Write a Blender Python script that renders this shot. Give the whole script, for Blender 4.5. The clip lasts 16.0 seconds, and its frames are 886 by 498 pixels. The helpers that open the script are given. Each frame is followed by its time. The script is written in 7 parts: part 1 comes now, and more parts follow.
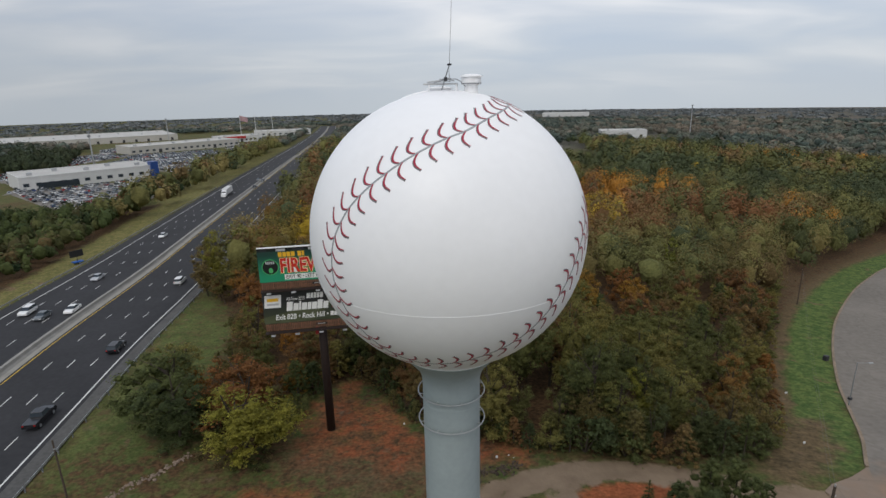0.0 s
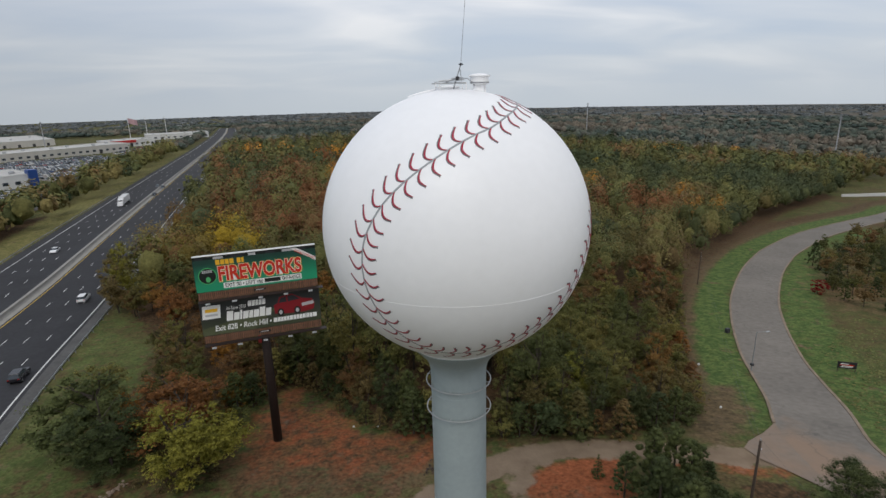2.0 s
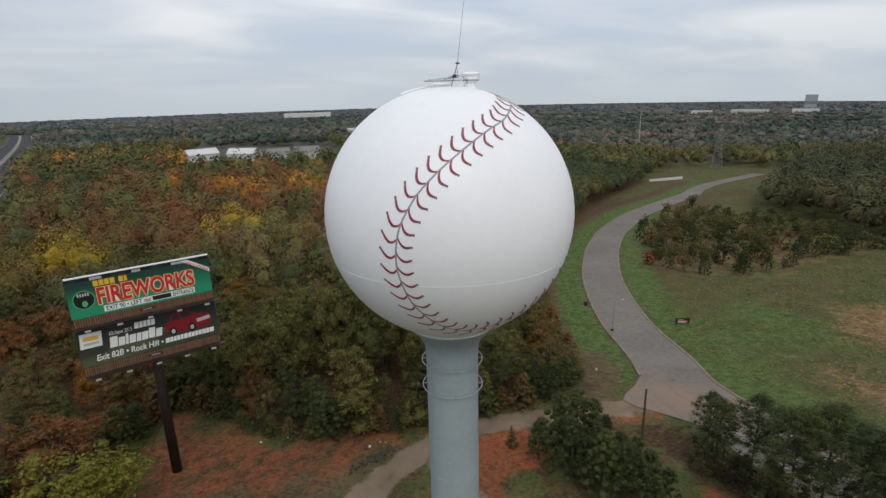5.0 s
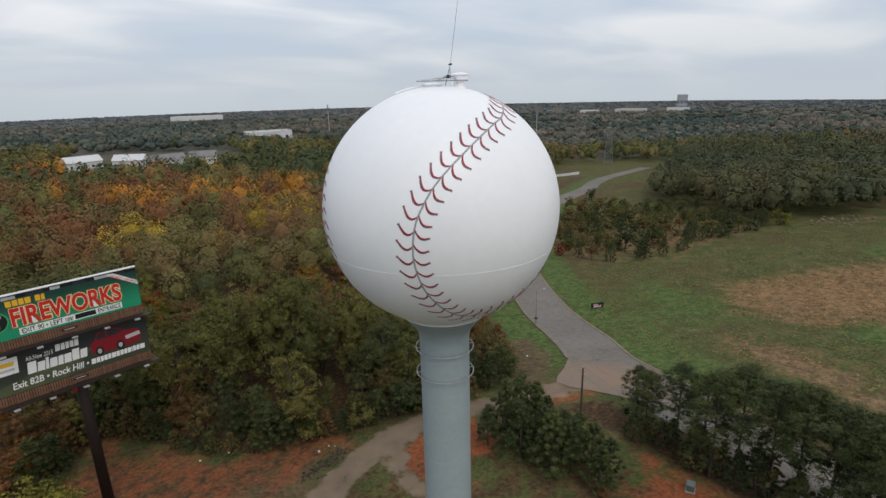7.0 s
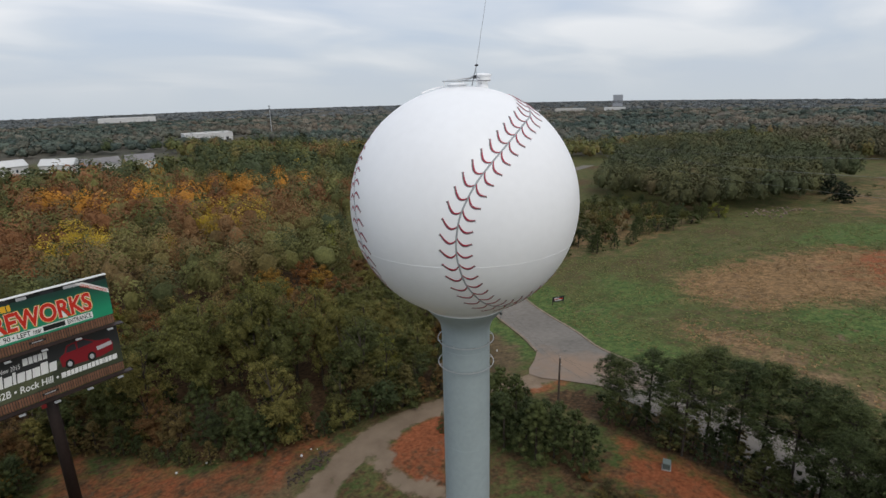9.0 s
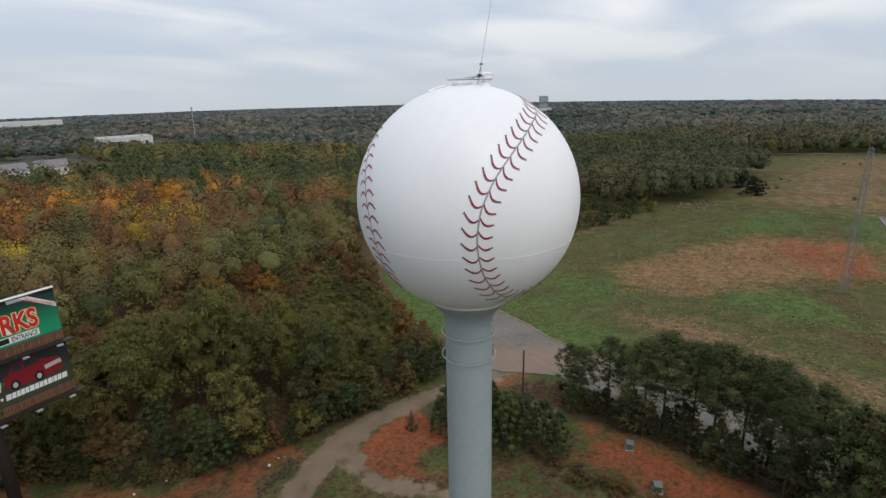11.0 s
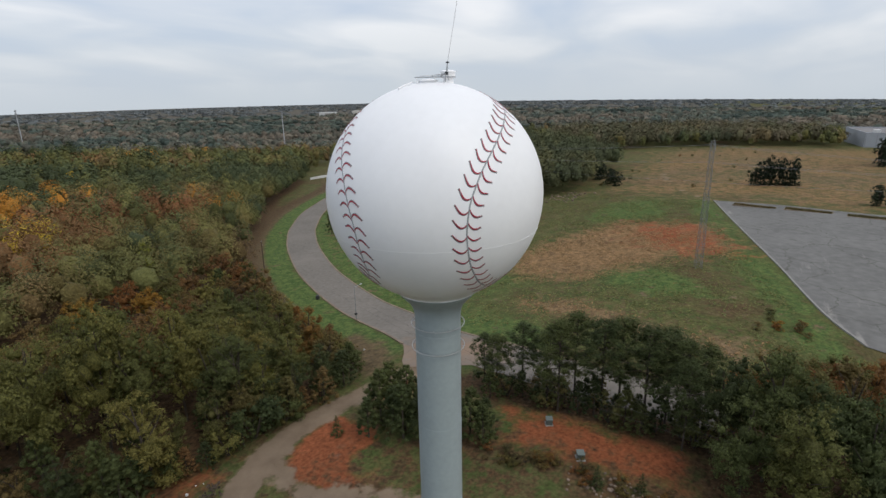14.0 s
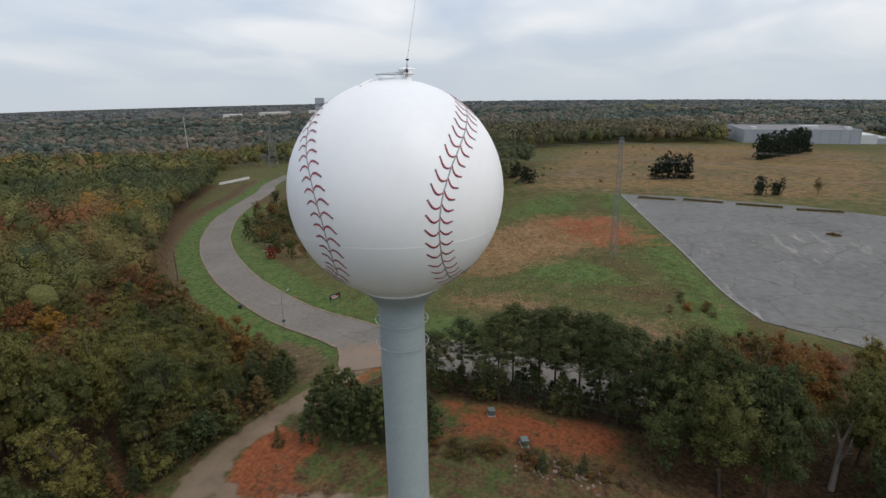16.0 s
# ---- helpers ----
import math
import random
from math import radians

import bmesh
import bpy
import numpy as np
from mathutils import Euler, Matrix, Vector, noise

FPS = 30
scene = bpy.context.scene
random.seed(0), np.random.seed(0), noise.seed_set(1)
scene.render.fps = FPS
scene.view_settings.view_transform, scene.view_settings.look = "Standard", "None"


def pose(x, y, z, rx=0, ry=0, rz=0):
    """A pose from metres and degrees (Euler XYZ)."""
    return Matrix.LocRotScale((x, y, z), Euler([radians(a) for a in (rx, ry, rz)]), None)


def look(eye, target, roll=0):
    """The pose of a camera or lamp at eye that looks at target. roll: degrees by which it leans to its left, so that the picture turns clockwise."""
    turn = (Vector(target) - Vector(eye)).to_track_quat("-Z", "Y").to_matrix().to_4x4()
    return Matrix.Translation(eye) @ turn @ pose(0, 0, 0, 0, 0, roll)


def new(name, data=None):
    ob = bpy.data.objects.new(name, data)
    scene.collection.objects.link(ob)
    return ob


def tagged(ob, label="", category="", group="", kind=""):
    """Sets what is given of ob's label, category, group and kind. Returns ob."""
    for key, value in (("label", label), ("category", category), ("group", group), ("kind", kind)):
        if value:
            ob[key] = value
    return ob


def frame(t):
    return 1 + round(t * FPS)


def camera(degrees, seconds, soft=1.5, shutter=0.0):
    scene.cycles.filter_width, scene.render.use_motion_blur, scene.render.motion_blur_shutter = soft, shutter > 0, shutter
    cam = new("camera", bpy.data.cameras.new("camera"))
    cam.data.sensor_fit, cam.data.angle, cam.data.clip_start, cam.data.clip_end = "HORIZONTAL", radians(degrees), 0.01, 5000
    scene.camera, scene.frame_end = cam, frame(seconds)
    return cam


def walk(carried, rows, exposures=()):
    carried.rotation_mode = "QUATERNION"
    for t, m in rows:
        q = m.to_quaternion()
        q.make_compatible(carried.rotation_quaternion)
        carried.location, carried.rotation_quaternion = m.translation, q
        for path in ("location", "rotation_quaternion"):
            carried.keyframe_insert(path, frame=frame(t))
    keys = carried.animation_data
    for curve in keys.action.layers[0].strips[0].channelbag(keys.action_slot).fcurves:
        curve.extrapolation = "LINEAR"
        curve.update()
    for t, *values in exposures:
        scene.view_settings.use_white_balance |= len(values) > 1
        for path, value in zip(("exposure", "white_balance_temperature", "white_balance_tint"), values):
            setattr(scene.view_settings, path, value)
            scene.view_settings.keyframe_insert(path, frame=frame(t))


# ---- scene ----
import itertools

cam = camera(77.82, 16.0, soft=1.5)
# seconds, eye in metres from the tower's foot, yaw, pitch, roll
PATH = [
    (0.0, -0.292, -24.062, 45.066, -0.404, -15.951, 1.168),
    (0.5, -1.347, -24.280, 45.089, -2.474, -15.987, 1.213),
    (1.0, -2.449, -24.425, 45.101, -5.031, -16.039, 1.227),
    (1.5, -3.632, -24.500, 45.123, -7.772, -16.111, 1.275),
    (2.0, -4.841, -24.472, 45.116, -10.110, -16.160, 1.305),
    (2.5, -5.989, -24.517, 45.106, -12.245, -16.171, 1.334),
    (3.0, -7.209, -24.486, 45.079, -14.671, -16.170, 1.337),
    (3.5, -8.463, -24.387, 45.082, -17.375, -16.220, 1.305),
    (4.0, -9.715, -24.277, 45.117, -20.348, -16.320, 1.315),
    (6.5, -15.523, -23.107, 45.134, -34.565, -16.584, 1.389),
    (7.0, -16.654, -22.784, 45.176, -36.680, -16.614, 1.404),
    (7.5, -17.701, -22.380, 45.232, -38.622, -16.666, 1.424),
    (8.0, -18.692, -21.922, 45.284, -39.926, -16.692, 1.398),
    (10.5, -22.964, -19.179, 45.207, -47.608, -16.734, 1.291),
    (11.0, -23.741, -18.553, 45.196, -49.642, -16.737, 1.246),
    (11.5, -24.442, -17.918, 45.171, -51.465, -16.736, 1.204),
    (12.0, -25.127, -17.237, 45.153, -53.600, -16.755, 1.182),
    (12.5, -25.739, -16.511, 45.158, -55.829, -16.809, 1.155),
    (13.0, -26.290, -15.857, 45.173, -58.504, -16.854, 1.153),
    (13.5, -26.797, -15.151, 45.163, -60.947, -16.906, 1.089),
    (14.0, -27.318, -14.492, 45.132, -63.103, -16.927, 1.026),
    (14.5, -27.751, -13.840, 45.101, -65.322, -16.963, 0.987),
    (15.0, -28.140, -13.306, 45.070, -67.637, -16.964, 0.948),
    (15.5, -28.464, -12.776, 45.032, -70.028, -16.984, 0.901),
    (16.0, -28.799, -12.181, 44.978, -72.119, -16.972, 0.878),
]
walk(cam, [(t, pose(x, y, z, 90 + pitch, roll, yaw)) for t, x, y, z, yaw, pitch, roll in PATH], [(0.0, 0.27, 6750, 10), (4.0, 0.29, 6750, 10), (8.0, 0.34, 6750, 10), (16.0, 0.41, 6750, 10)])


# ---- sky, sun and exposure ----
world = bpy.data.worlds.new("overcast_sky")
scene.world = world
world.use_nodes = True
wn, wl = world.node_tree.nodes, world.node_tree.links
wn.clear()
SUN_EL, SUN_AZ = radians(52), radians(200)


def wnode(kind, **values):
    n = wn.new(kind)
    for key, value in values.items():
        n.inputs[key].default_value = value
    return n


sky = wn.new("ShaderNodeTexSky")
sky.sky_type, sky.sun_disc = "NISHITA", False
sky.sun_elevation, sky.sun_rotation = SUN_EL, SUN_AZ
sky.air_density, sky.dust_density = 1.0, 2.0
geo = wn.new("ShaderNodeTexCoord")
sep = wn.new("ShaderNodeSeparateXYZ")
wl.new(geo.outputs["Generated"], sep.inputs[0])
# cloud layer: the way up is divided by the height, as a flat deck overhead
up = wn.new("ShaderNodeMath"); up.operation = "MAXIMUM"; up.inputs[1].default_value = 0.0
wl.new(sep.outputs["Z"], up.inputs[0])
lift = wn.new("ShaderNodeMath"); lift.operation = "ADD"; lift.inputs[1].default_value = 0.16
wl.new(up.outputs[0], lift.inputs[0])
deck = wn.new("ShaderNodeVectorMath"); deck.operation = "DIVIDE"
join = wn.new("ShaderNodeCombineXYZ")
for k in "XYZ":
    wl.new(lift.outputs[0], join.inputs[k])
wl.new(geo.outputs["Generated"], deck.inputs[0])
wl.new(join.outputs[0], deck.inputs[1])
big = wnode("ShaderNodeTexNoise", Scale=0.85, Detail=4.0, Roughness=0.42, Distortion=0.4)
streak = wn.new("ShaderNodeMapping"); streak.inputs["Rotation"].default_value = (0, 0, radians(25)); streak.inputs["Scale"].default_value = (0.8, 1.25, 1)
wl.new(deck.outputs[0], streak.inputs["Vector"])
wl.new(streak.outputs[0], big.inputs["Vector"])
ramp = wn.new("ShaderNodeValToRGB")
ramp.color_ramp.elements[0].position, ramp.color_ramp.elements[0].color = 0.36, (0.41, 0.50, 0.65, 1)
ramp.color_ramp.elements[1].position, ramp.color_ramp.elements[1].color = 0.66, (0.78, 0.80, 0.85, 1)
mid = ramp.color_ramp.elements.new(0.5); mid.color = (0.54, 0.60, 0.70, 1)
wl.new(big.outputs["Fac"], ramp.inputs[0])
# paler towards the horizon
low = wn.new("ShaderNodeMapRange")
low.inputs["From Min"].default_value, low.inputs["From Max"].default_value = -0.03, 0.16
wl.new(sep.outputs["Z"], low.inputs["Value"])
haze = wn.new("ShaderNodeMix"); haze.data_type = "RGBA"
haze.inputs["A"].default_value = (0.47, 0.53, 0.60, 1)
wl.new(low.outputs[0], haze.inputs["Factor"])
wl.new(ramp.outputs[0], haze.inputs["B"])
clear = wn.new("ShaderNodeVectorMath"); clear.operation = "SCALE"; clear.inputs["Scale"].default_value = 0.06
wl.new(sky.outputs[0], clear.inputs[0])
cover = wn.new("ShaderNodeMix"); cover.data_type = "RGBA"; cover.inputs["Factor"].default_value = 0.88
wl.new(clear.outputs[0], cover.inputs["A"])
wl.new(haze.outputs["Result"], cover.inputs["B"])
west_ = wn.new("ShaderNodeMapRange"); west_.interpolation_type = "SMOOTHSTEP"
west_.inputs["From Min"].default_value, west_.inputs["From Max"].default_value, west_.inputs["To Min"].default_value, west_.inputs["To Max"].default_value = -0.75, 0.15, 0.80, 1.0
wl.new(sep.outputs["X"], west_.inputs["Value"])
high_ = wn.new("ShaderNodeMapRange"); high_.inputs["From Min"].default_value, high_.inputs["From Max"].default_value = 0.10, 0.38
wl.new(sep.outputs["Z"], high_.inputs["Value"])
even_ = wn.new("ShaderNodeMix"); even_.inputs["B"].default_value = 1.0
wl.new(high_.outputs[0], even_.inputs["Factor"]); wl.new(west_.outputs[0], even_.inputs["A"])
heavy_ = wn.new("ShaderNodeVectorMath"); heavy_.operation = "SCALE"
wl.new(cover.outputs["Result"], heavy_.inputs[0]); wl.new(even_.outputs["Result"], heavy_.inputs["Scale"])
bg = wn.new("ShaderNodeBackground"); bg.inputs["Strength"].default_value = 1.0
wl.new(heavy_.outputs[0], bg.inputs["Color"])
wout = wn.new("ShaderNodeOutputWorld")
wl.new(bg.outputs[0], wout.inputs["Surface"])

sun_data = bpy.data.lights.new("sun", "SUN")
sun_data.energy, sun_data.angle, sun_data.color = 0.9, radians(25), (1.0, 0.97, 0.92)
sun = new("sun", sun_data)
sun.matrix_basis = look((math.sin(SUN_AZ) * math.cos(SUN_EL) * 100, math.cos(SUN_AZ) * math.cos(SUN_EL) * 100, 100 * math.sin(SUN_EL)), (0, 0, 0))

# ---- materials ----
def material(name, colour, rough=0.8, metal=0.0, vary=0.15, scale=3.0, fine=25.0, bump=0.15, rand=0.0, spec=0.3):
    """Two scales of mottling over one base colour, a fine relief, and a shift from piece to piece."""
    m = bpy.data.materials.new(name)
    m.use_nodes = True
    n, l = m.node_tree.nodes, m.node_tree.links
    b = n["Principled BSDF"]
    b.inputs["Roughness"].default_value, b.inputs["Metallic"].default_value = rough, metal
    b.inputs["Specular IOR Level"].default_value = spec
    tc = n.new("ShaderNodeTexCoord")
    a = n.new("ShaderNodeTexNoise"); a.inputs["Scale"].default_value, a.inputs["Detail"].default_value = scale, 5
    c = n.new("ShaderNodeTexNoise"); c.inputs["Scale"].default_value, c.inputs["Detail"].default_value = fine, 3
    l.new(tc.outputs["Object"], a.inputs["Vector"]); l.new(tc.outputs["Object"], c.inputs["Vector"])
    add = n.new("ShaderNodeMath"); add.operation = "ADD"
    l.new(a.outputs["Fac"], add.inputs[0]); l.new(c.outputs["Fac"], add.inputs[1])
    mr = n.new("ShaderNodeMapRange")
    mr.inputs["From Min"].default_value, mr.inputs["From Max"].default_value = 0.7, 1.3
    mr.inputs["To Min"].default_value, mr.inputs["To Max"].default_value = 1 - vary, 1 + vary
    l.new(add.outputs[0], mr.inputs["Value"])
    last = mr.outputs[0]
    if rand:
        oi = n.new("ShaderNodeObjectInfo")
        r = n.new("ShaderNodeMapRange"); r.inputs["To Min"].default_value, r.inputs["To Max"].default_value = 1 - rand, 1 + rand
        l.new(oi.outputs["Random"], r.inputs["Value"])
        mu = n.new("ShaderNodeMath"); mu.operation = "MULTIPLY"
        l.new(last, mu.inputs[0]); l.new(r.outputs[0], mu.inputs[1])
        last = mu.outputs[0]
    sc = n.new("ShaderNodeVectorMath"); sc.operation = "SCALE"; sc.inputs[0].default_value = colour[:3]
    l.new(last, sc.inputs["Scale"])
    l.new(sc.outputs[0], b.inputs["Base Color"])
    if bump:
        bp = n.new("ShaderNodeBump"); bp.inputs["Strength"].default_value, bp.inputs["Distance"].default_value = bump, 0.02
        l.new(c.outputs["Fac"], bp.inputs["Height"]); l.new(bp.outputs[0], b.inputs["Normal"])
    return m


def foliage(name, stops, rough=0.7, leafy=0.35, noise_scale=0.35):
    """Leaves: a colour from tree to tree (stops over the object's random value), lighter and darker from leaf to leaf."""
    m = bpy.data.materials.new(name)
    m.use_nodes = True
    n, l = m.node_tree.nodes, m.node_tree.links
    b = n["Principled BSDF"]
    b.inputs["Roughness"].default_value = rough
    b.inputs["Specular IOR Level"].default_value = 0.2
    oi, gi, tc = n.new("ShaderNodeObjectInfo"), n.new("ShaderNodeNewGeometry"), n.new("ShaderNodeTexCoord")
    no = n.new("ShaderNodeTexNoise"); no.inputs["Scale"].default_value, no.inputs["Detail"].default_value = noise_scale, 3
    l.new(tc.outputs["Object"], no.inputs["Vector"])
    mix = n.new("ShaderNodeMath"); mix.operation = "MULTIPLY_ADD"; mix.inputs[1].default_value = 0.35
    l.new(no.outputs["Fac"], mix.inputs[0]); l.new(oi.outputs["Random"], mix.inputs[2])
    off = n.new("ShaderNodeMath"); off.operation = "SUBTRACT"; off.inputs[1].default_value = 0.175
    l.new(mix.outputs[0], off.inputs[0])
    ramp = n.new("ShaderNodeValToRGB")
    for i, (p, col) in enumerate(stops):
        e = ramp.color_ramp.elements[i] if i < 2 else ramp.color_ramp.elements.new(p)
        e.position = p
    for e, (p, col) in zip(ramp.color_ramp.elements, sorted(stops)):
        e.position, e.color = p, (*col, 1)
    l.new(off.outputs[0], ramp.inputs[0])
    r = n.new("ShaderNodeMapRange"); r.inputs["To Min"].default_value, r.inputs["To Max"].default_value = 1 - leafy, 1 + leafy
    l.new(gi.outputs["Random Per Island"], r.inputs["Value"])
    # single leaves, a hand wide on a tree of unit height
    lf = n.new("ShaderNodeTexNoise"); lf.inputs["Scale"].default_value, lf.inputs["Detail"].default_value, lf.inputs["Roughness"].default_value = 95.0, 3, 0.7
    l.new(tc.outputs["Object"], lf.inputs["Vector"])
    lr = n.new("ShaderNodeMapRange"); lr.inputs["From Min"].default_value, lr.inputs["From Max"].default_value, lr.inputs["To Min"].default_value, lr.inputs["To Max"].default_value = 0.34, 0.66, 0.42, 1.58
    l.new(lf.outputs["Fac"], lr.inputs["Value"])
    mu = n.new("ShaderNodeMath"); mu.operation = "MULTIPLY"
    l.new(r.outputs[0], mu.inputs[0]); l.new(lr.outputs[0], mu.inputs[1])
    sc = n.new("ShaderNodeVectorMath"); sc.operation = "SCALE"
    l.new(ramp.outputs[0], sc.inputs[0]); l.new(mu.outputs[0], sc.inputs["Scale"])
    l.new(sc.outputs[0], b.inputs["Base Color"])
    bp = n.new("ShaderNodeBump"); bp.inputs["Strength"].default_value, bp.inputs["Distance"].default_value = 0.9, 0.02
    l.new(lf.outputs["Fac"], bp.inputs["Height"]); l.new(bp.outputs[0], b.inputs["Normal"])
    tr = n.new("ShaderNodeBsdfTranslucent")
    l.new(sc.outputs[0], tr.inputs["Color"])
    ms = n.new("ShaderNodeMixShader"); ms.inputs[0].default_value = 0.42
    l.new(b.outputs[0], ms.inputs[1]); l.new(tr.outputs[0], ms.inputs[2])
    l.new(ms.outputs[0], n["Material Output"].inputs["Surface"])
    return m


def far_foliage(name, leafy=0.15):
    """Leaves of the far woods: the colour of each tree is kept with its crown, mottled by light and dark sprays."""
    m = bpy.data.materials.new(name)
    m.use_nodes = True
    n, l = m.node_tree.nodes, m.node_tree.links
    b = n["Principled BSDF"]
    b.inputs["Roughness"].default_value = 0.8
    b.inputs["Specular IOR Level"].default_value = 0.1
    at = n.new("ShaderNodeAttribute"); at.attribute_name = "tint"
    gi, tc = n.new("ShaderNodeNewGeometry"), n.new("ShaderNodeTexCoord")
    no = n.new("ShaderNodeTexNoise"); no.inputs["Scale"].default_value, no.inputs["Detail"].default_value, no.inputs["Roughness"].default_value = 1.5, 5, 0.75
    l.new(tc.outputs["Object"], no.inputs["Vector"])
    r = n.new("ShaderNodeMapRange"); r.inputs["To Min"].default_value, r.inputs["To Max"].default_value = 1 - leafy, 1 + leafy
    l.new(gi.outputs["Random Per Island"], r.inputs["Value"])
    r2 = n.new("ShaderNodeMapRange"); r2.inputs["From Min"].default_value, r2.inputs["From Max"].default_value, r2.inputs["To Min"].default_value, r2.inputs["To Max"].default_value = 0.32, 0.68, 0.68, 1.32
    l.new(no.outputs["Fac"], r2.inputs["Value"])
    mu = n.new("ShaderNodeMath"); mu.operation = "MULTIPLY"
    l.new(r.outputs[0], mu.inputs[0]); l.new(r2.outputs[0], mu.inputs[1])
    sc = n.new("ShaderNodeVectorMath"); sc.operation = "SCALE"
    l.new(at.outputs["Color"], sc.inputs[0]); l.new(mu.outputs[0], sc.inputs["Scale"])
    l.new(sc.outputs[0], b.inputs["Base Color"])
    bp = n.new("ShaderNodeBump"); bp.inputs["Strength"].default_value, bp.inputs["Distance"].default_value = 0.8, 0.5
    l.new(no.outputs["Fac"], bp.inputs["Height"]); l.new(bp.outputs[0], b.inputs["Normal"])
    return m


def flat_paint(name, colour, rough=0.45):
    return material(name, colour, rough, vary=0.05, scale=0.8, fine=6.0, bump=0.02)


WHITE = material("white_tank_paint", (0.87, 0.87, 0.88), 0.42, vary=0.018, scale=0.45, fine=2.5, bump=0.01, spec=0.4)
GREY = material("pale_grey_tank_paint", (0.305, 0.355, 0.362), 0.5, vary=0.06, scale=0.5, fine=3.0, bump=0.02)
WELD = material("weld_bead", (0.90, 0.90, 0.90), 0.45, vary=0.03)
STITCH_RED = flat_paint("red_stitch_paint", (0.36, 0.022, 0.05))
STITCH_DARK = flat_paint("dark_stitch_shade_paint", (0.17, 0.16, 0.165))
SEAM = flat_paint("grey_seam_paint", (0.33, 0.35, 0.36))
GALV = material("galvanised_steel", (0.42, 0.43, 0.44), 0.5, 0.6, vary=0.12)
STEEL = material("dull_grey_steel", (0.28, 0.29, 0.30), 0.6, 0.5, vary=0.15)
DARK_STEEL = material("dark_steel", (0.05, 0.05, 0.055), 0.6, 0.3, vary=0.2)
BROWN_STEEL = material("dark_brown_steel", (0.030, 0.021, 0.019), 0.55, 0.1, vary=0.25)
SLAT = material("reddish_brown_slat", (0.17, 0.085, 0.05), 0.7, vary=0.2, rand=0.18)
ASPHALT = material("dark_asphalt", (0.029, 0.029, 0.032), 0.85, vary=0.22, scale=0.09, fine=1.2, bump=0.1)
ROAD_GREY = material("worn_grey_asphalt", (0.185, 0.168, 0.152), 0.9, vary=0.2, scale=0.07, fine=1.0, bump=0.1)
SHOULDER = material("worn_shoulder_asphalt", (0.085, 0.083, 0.080), 0.9, vary=0.25, scale=0.2, fine=2.0)
CONCRETE = material("pale_concrete", (0.27, 0.26, 0.24), 0.9, vary=0.15, scale=0.5, fine=6)
KERB = material("dirty_concrete_kerb", (0.23, 0.175, 0.125), 0.9, vary=0.3, scale=0.4, fine=4)
LINE_WHITE = material("white_road_paint", (0.62, 0.62, 0.60), 0.7, vary=0.12)
LINE_YELLOW = material("yellow_road_paint", (0.55, 0.36, 0.05), 0.7, vary=0.12)
BARK = material("grey_brown_bark", (0.062, 0.049, 0.038), 0.95, vary=0.3, scale=2, fine=12, bump=0.4)
PALE_BARK = material("weathered_dead_wood", (0.25, 0.21, 0.18), 0.95, vary=0.25, scale=2, fine=12, bump=0.4)
POLE_WOOD = material("weathered_pole_wood", (0.075, 0.055, 0.042), 0.9, vary=0.25, scale=1.5, fine=10)
STONE = material("pale_rubble", (0.20, 0.15, 0.115), 0.95, vary=0.3, scale=1.5, fine=8, rand=0.25)
WIRE = material("dull_cable", (0.22, 0.22, 0.23), 0.6, 0.4, vary=0.1)
LATTICE = material("weathered_lattice_steel", (0.21, 0.215, 0.22), 0.6, 0.4, vary=0.15)
DARK_WIRE = material("weathered_dark_cable", (0.09, 0.09, 0.092), 0.7, 0.2, vary=0.1)
WALL_CREAM = material("cream_metal_wall", (0.47, 0.45, 0.41), 0.75, vary=0.08, scale=0.1, fine=1.0)
WALL_WHITE = material("white_painted_wall", (0.58, 0.58, 0.57), 0.7, vary=0.06, scale=0.1, fine=1.0)
WALL_GREY = material("grey_panel_wall", (0.34, 0.36, 0.39), 0.7, vary=0.08, scale=0.1, fine=1.0)
ROOF_PALE = material("pale_flat_roof", (0.44, 0.43, 0.41), 0.85, vary=0.12, scale=0.08, fine=0.7)
ROOF_GREY = material("grey_shingle_roof", (0.21, 0.20, 0.20), 0.9, vary=0.15, scale=0.3, fine=3)
GLASS_DARK = material("dark_window_glass", (0.03, 0.04, 0.05), 0.12, vary=0.1, bump=0.0, spec=0.5)
BLUE_PANEL = material("blue_fascia", (0.02, 0.06, 0.22), 0.4, vary=0.06)
RED_PANEL = material("red_fascia", (0.45, 0.03, 0.03), 0.4, vary=0.06)
RUBBER = material("tyre_rubber", (0.02, 0.02, 0.02), 0.85, vary=0.15)
BOX_GREEN = material("grey_green_cabinet_paint", (0.085, 0.105, 0.095), 0.6, vary=0.1)
CANOPY = foliage("autumn_leaves", [(0.0, (0.099, 0.097, 0.031)), (0.3, (0.134, 0.110, 0.033)), (0.5, (0.160, 0.107, 0.039)), (0.7, (0.185, 0.097, 0.039)), (0.85, (0.230, 0.099, 0.031)), (0.93, (0.281, 0.166, 0.031)), (1.0, (0.332, 0.134, 0.025))], leafy=0.28)
GREENS = foliage("green_leaves", [(0.0, (0.085, 0.097, 0.032)), (0.5, (0.153, 0.146, 0.042)), (1.0, (0.212, 0.175, 0.051))], leafy=0.28)
PINE = foliage("pine_needles", [(0.0, (0.058, 0.076, 0.029)), (1.0, (0.098, 0.114, 0.038))], leafy=0.3)
DEEP_GREENS = foliage("deep_green_leaves", [(0.0, (0.058, 0.074, 0.030)), (0.6, (0.102, 0.110, 0.037)), (1.0, (0.134, 0.122, 0.042))], leafy=0.28)
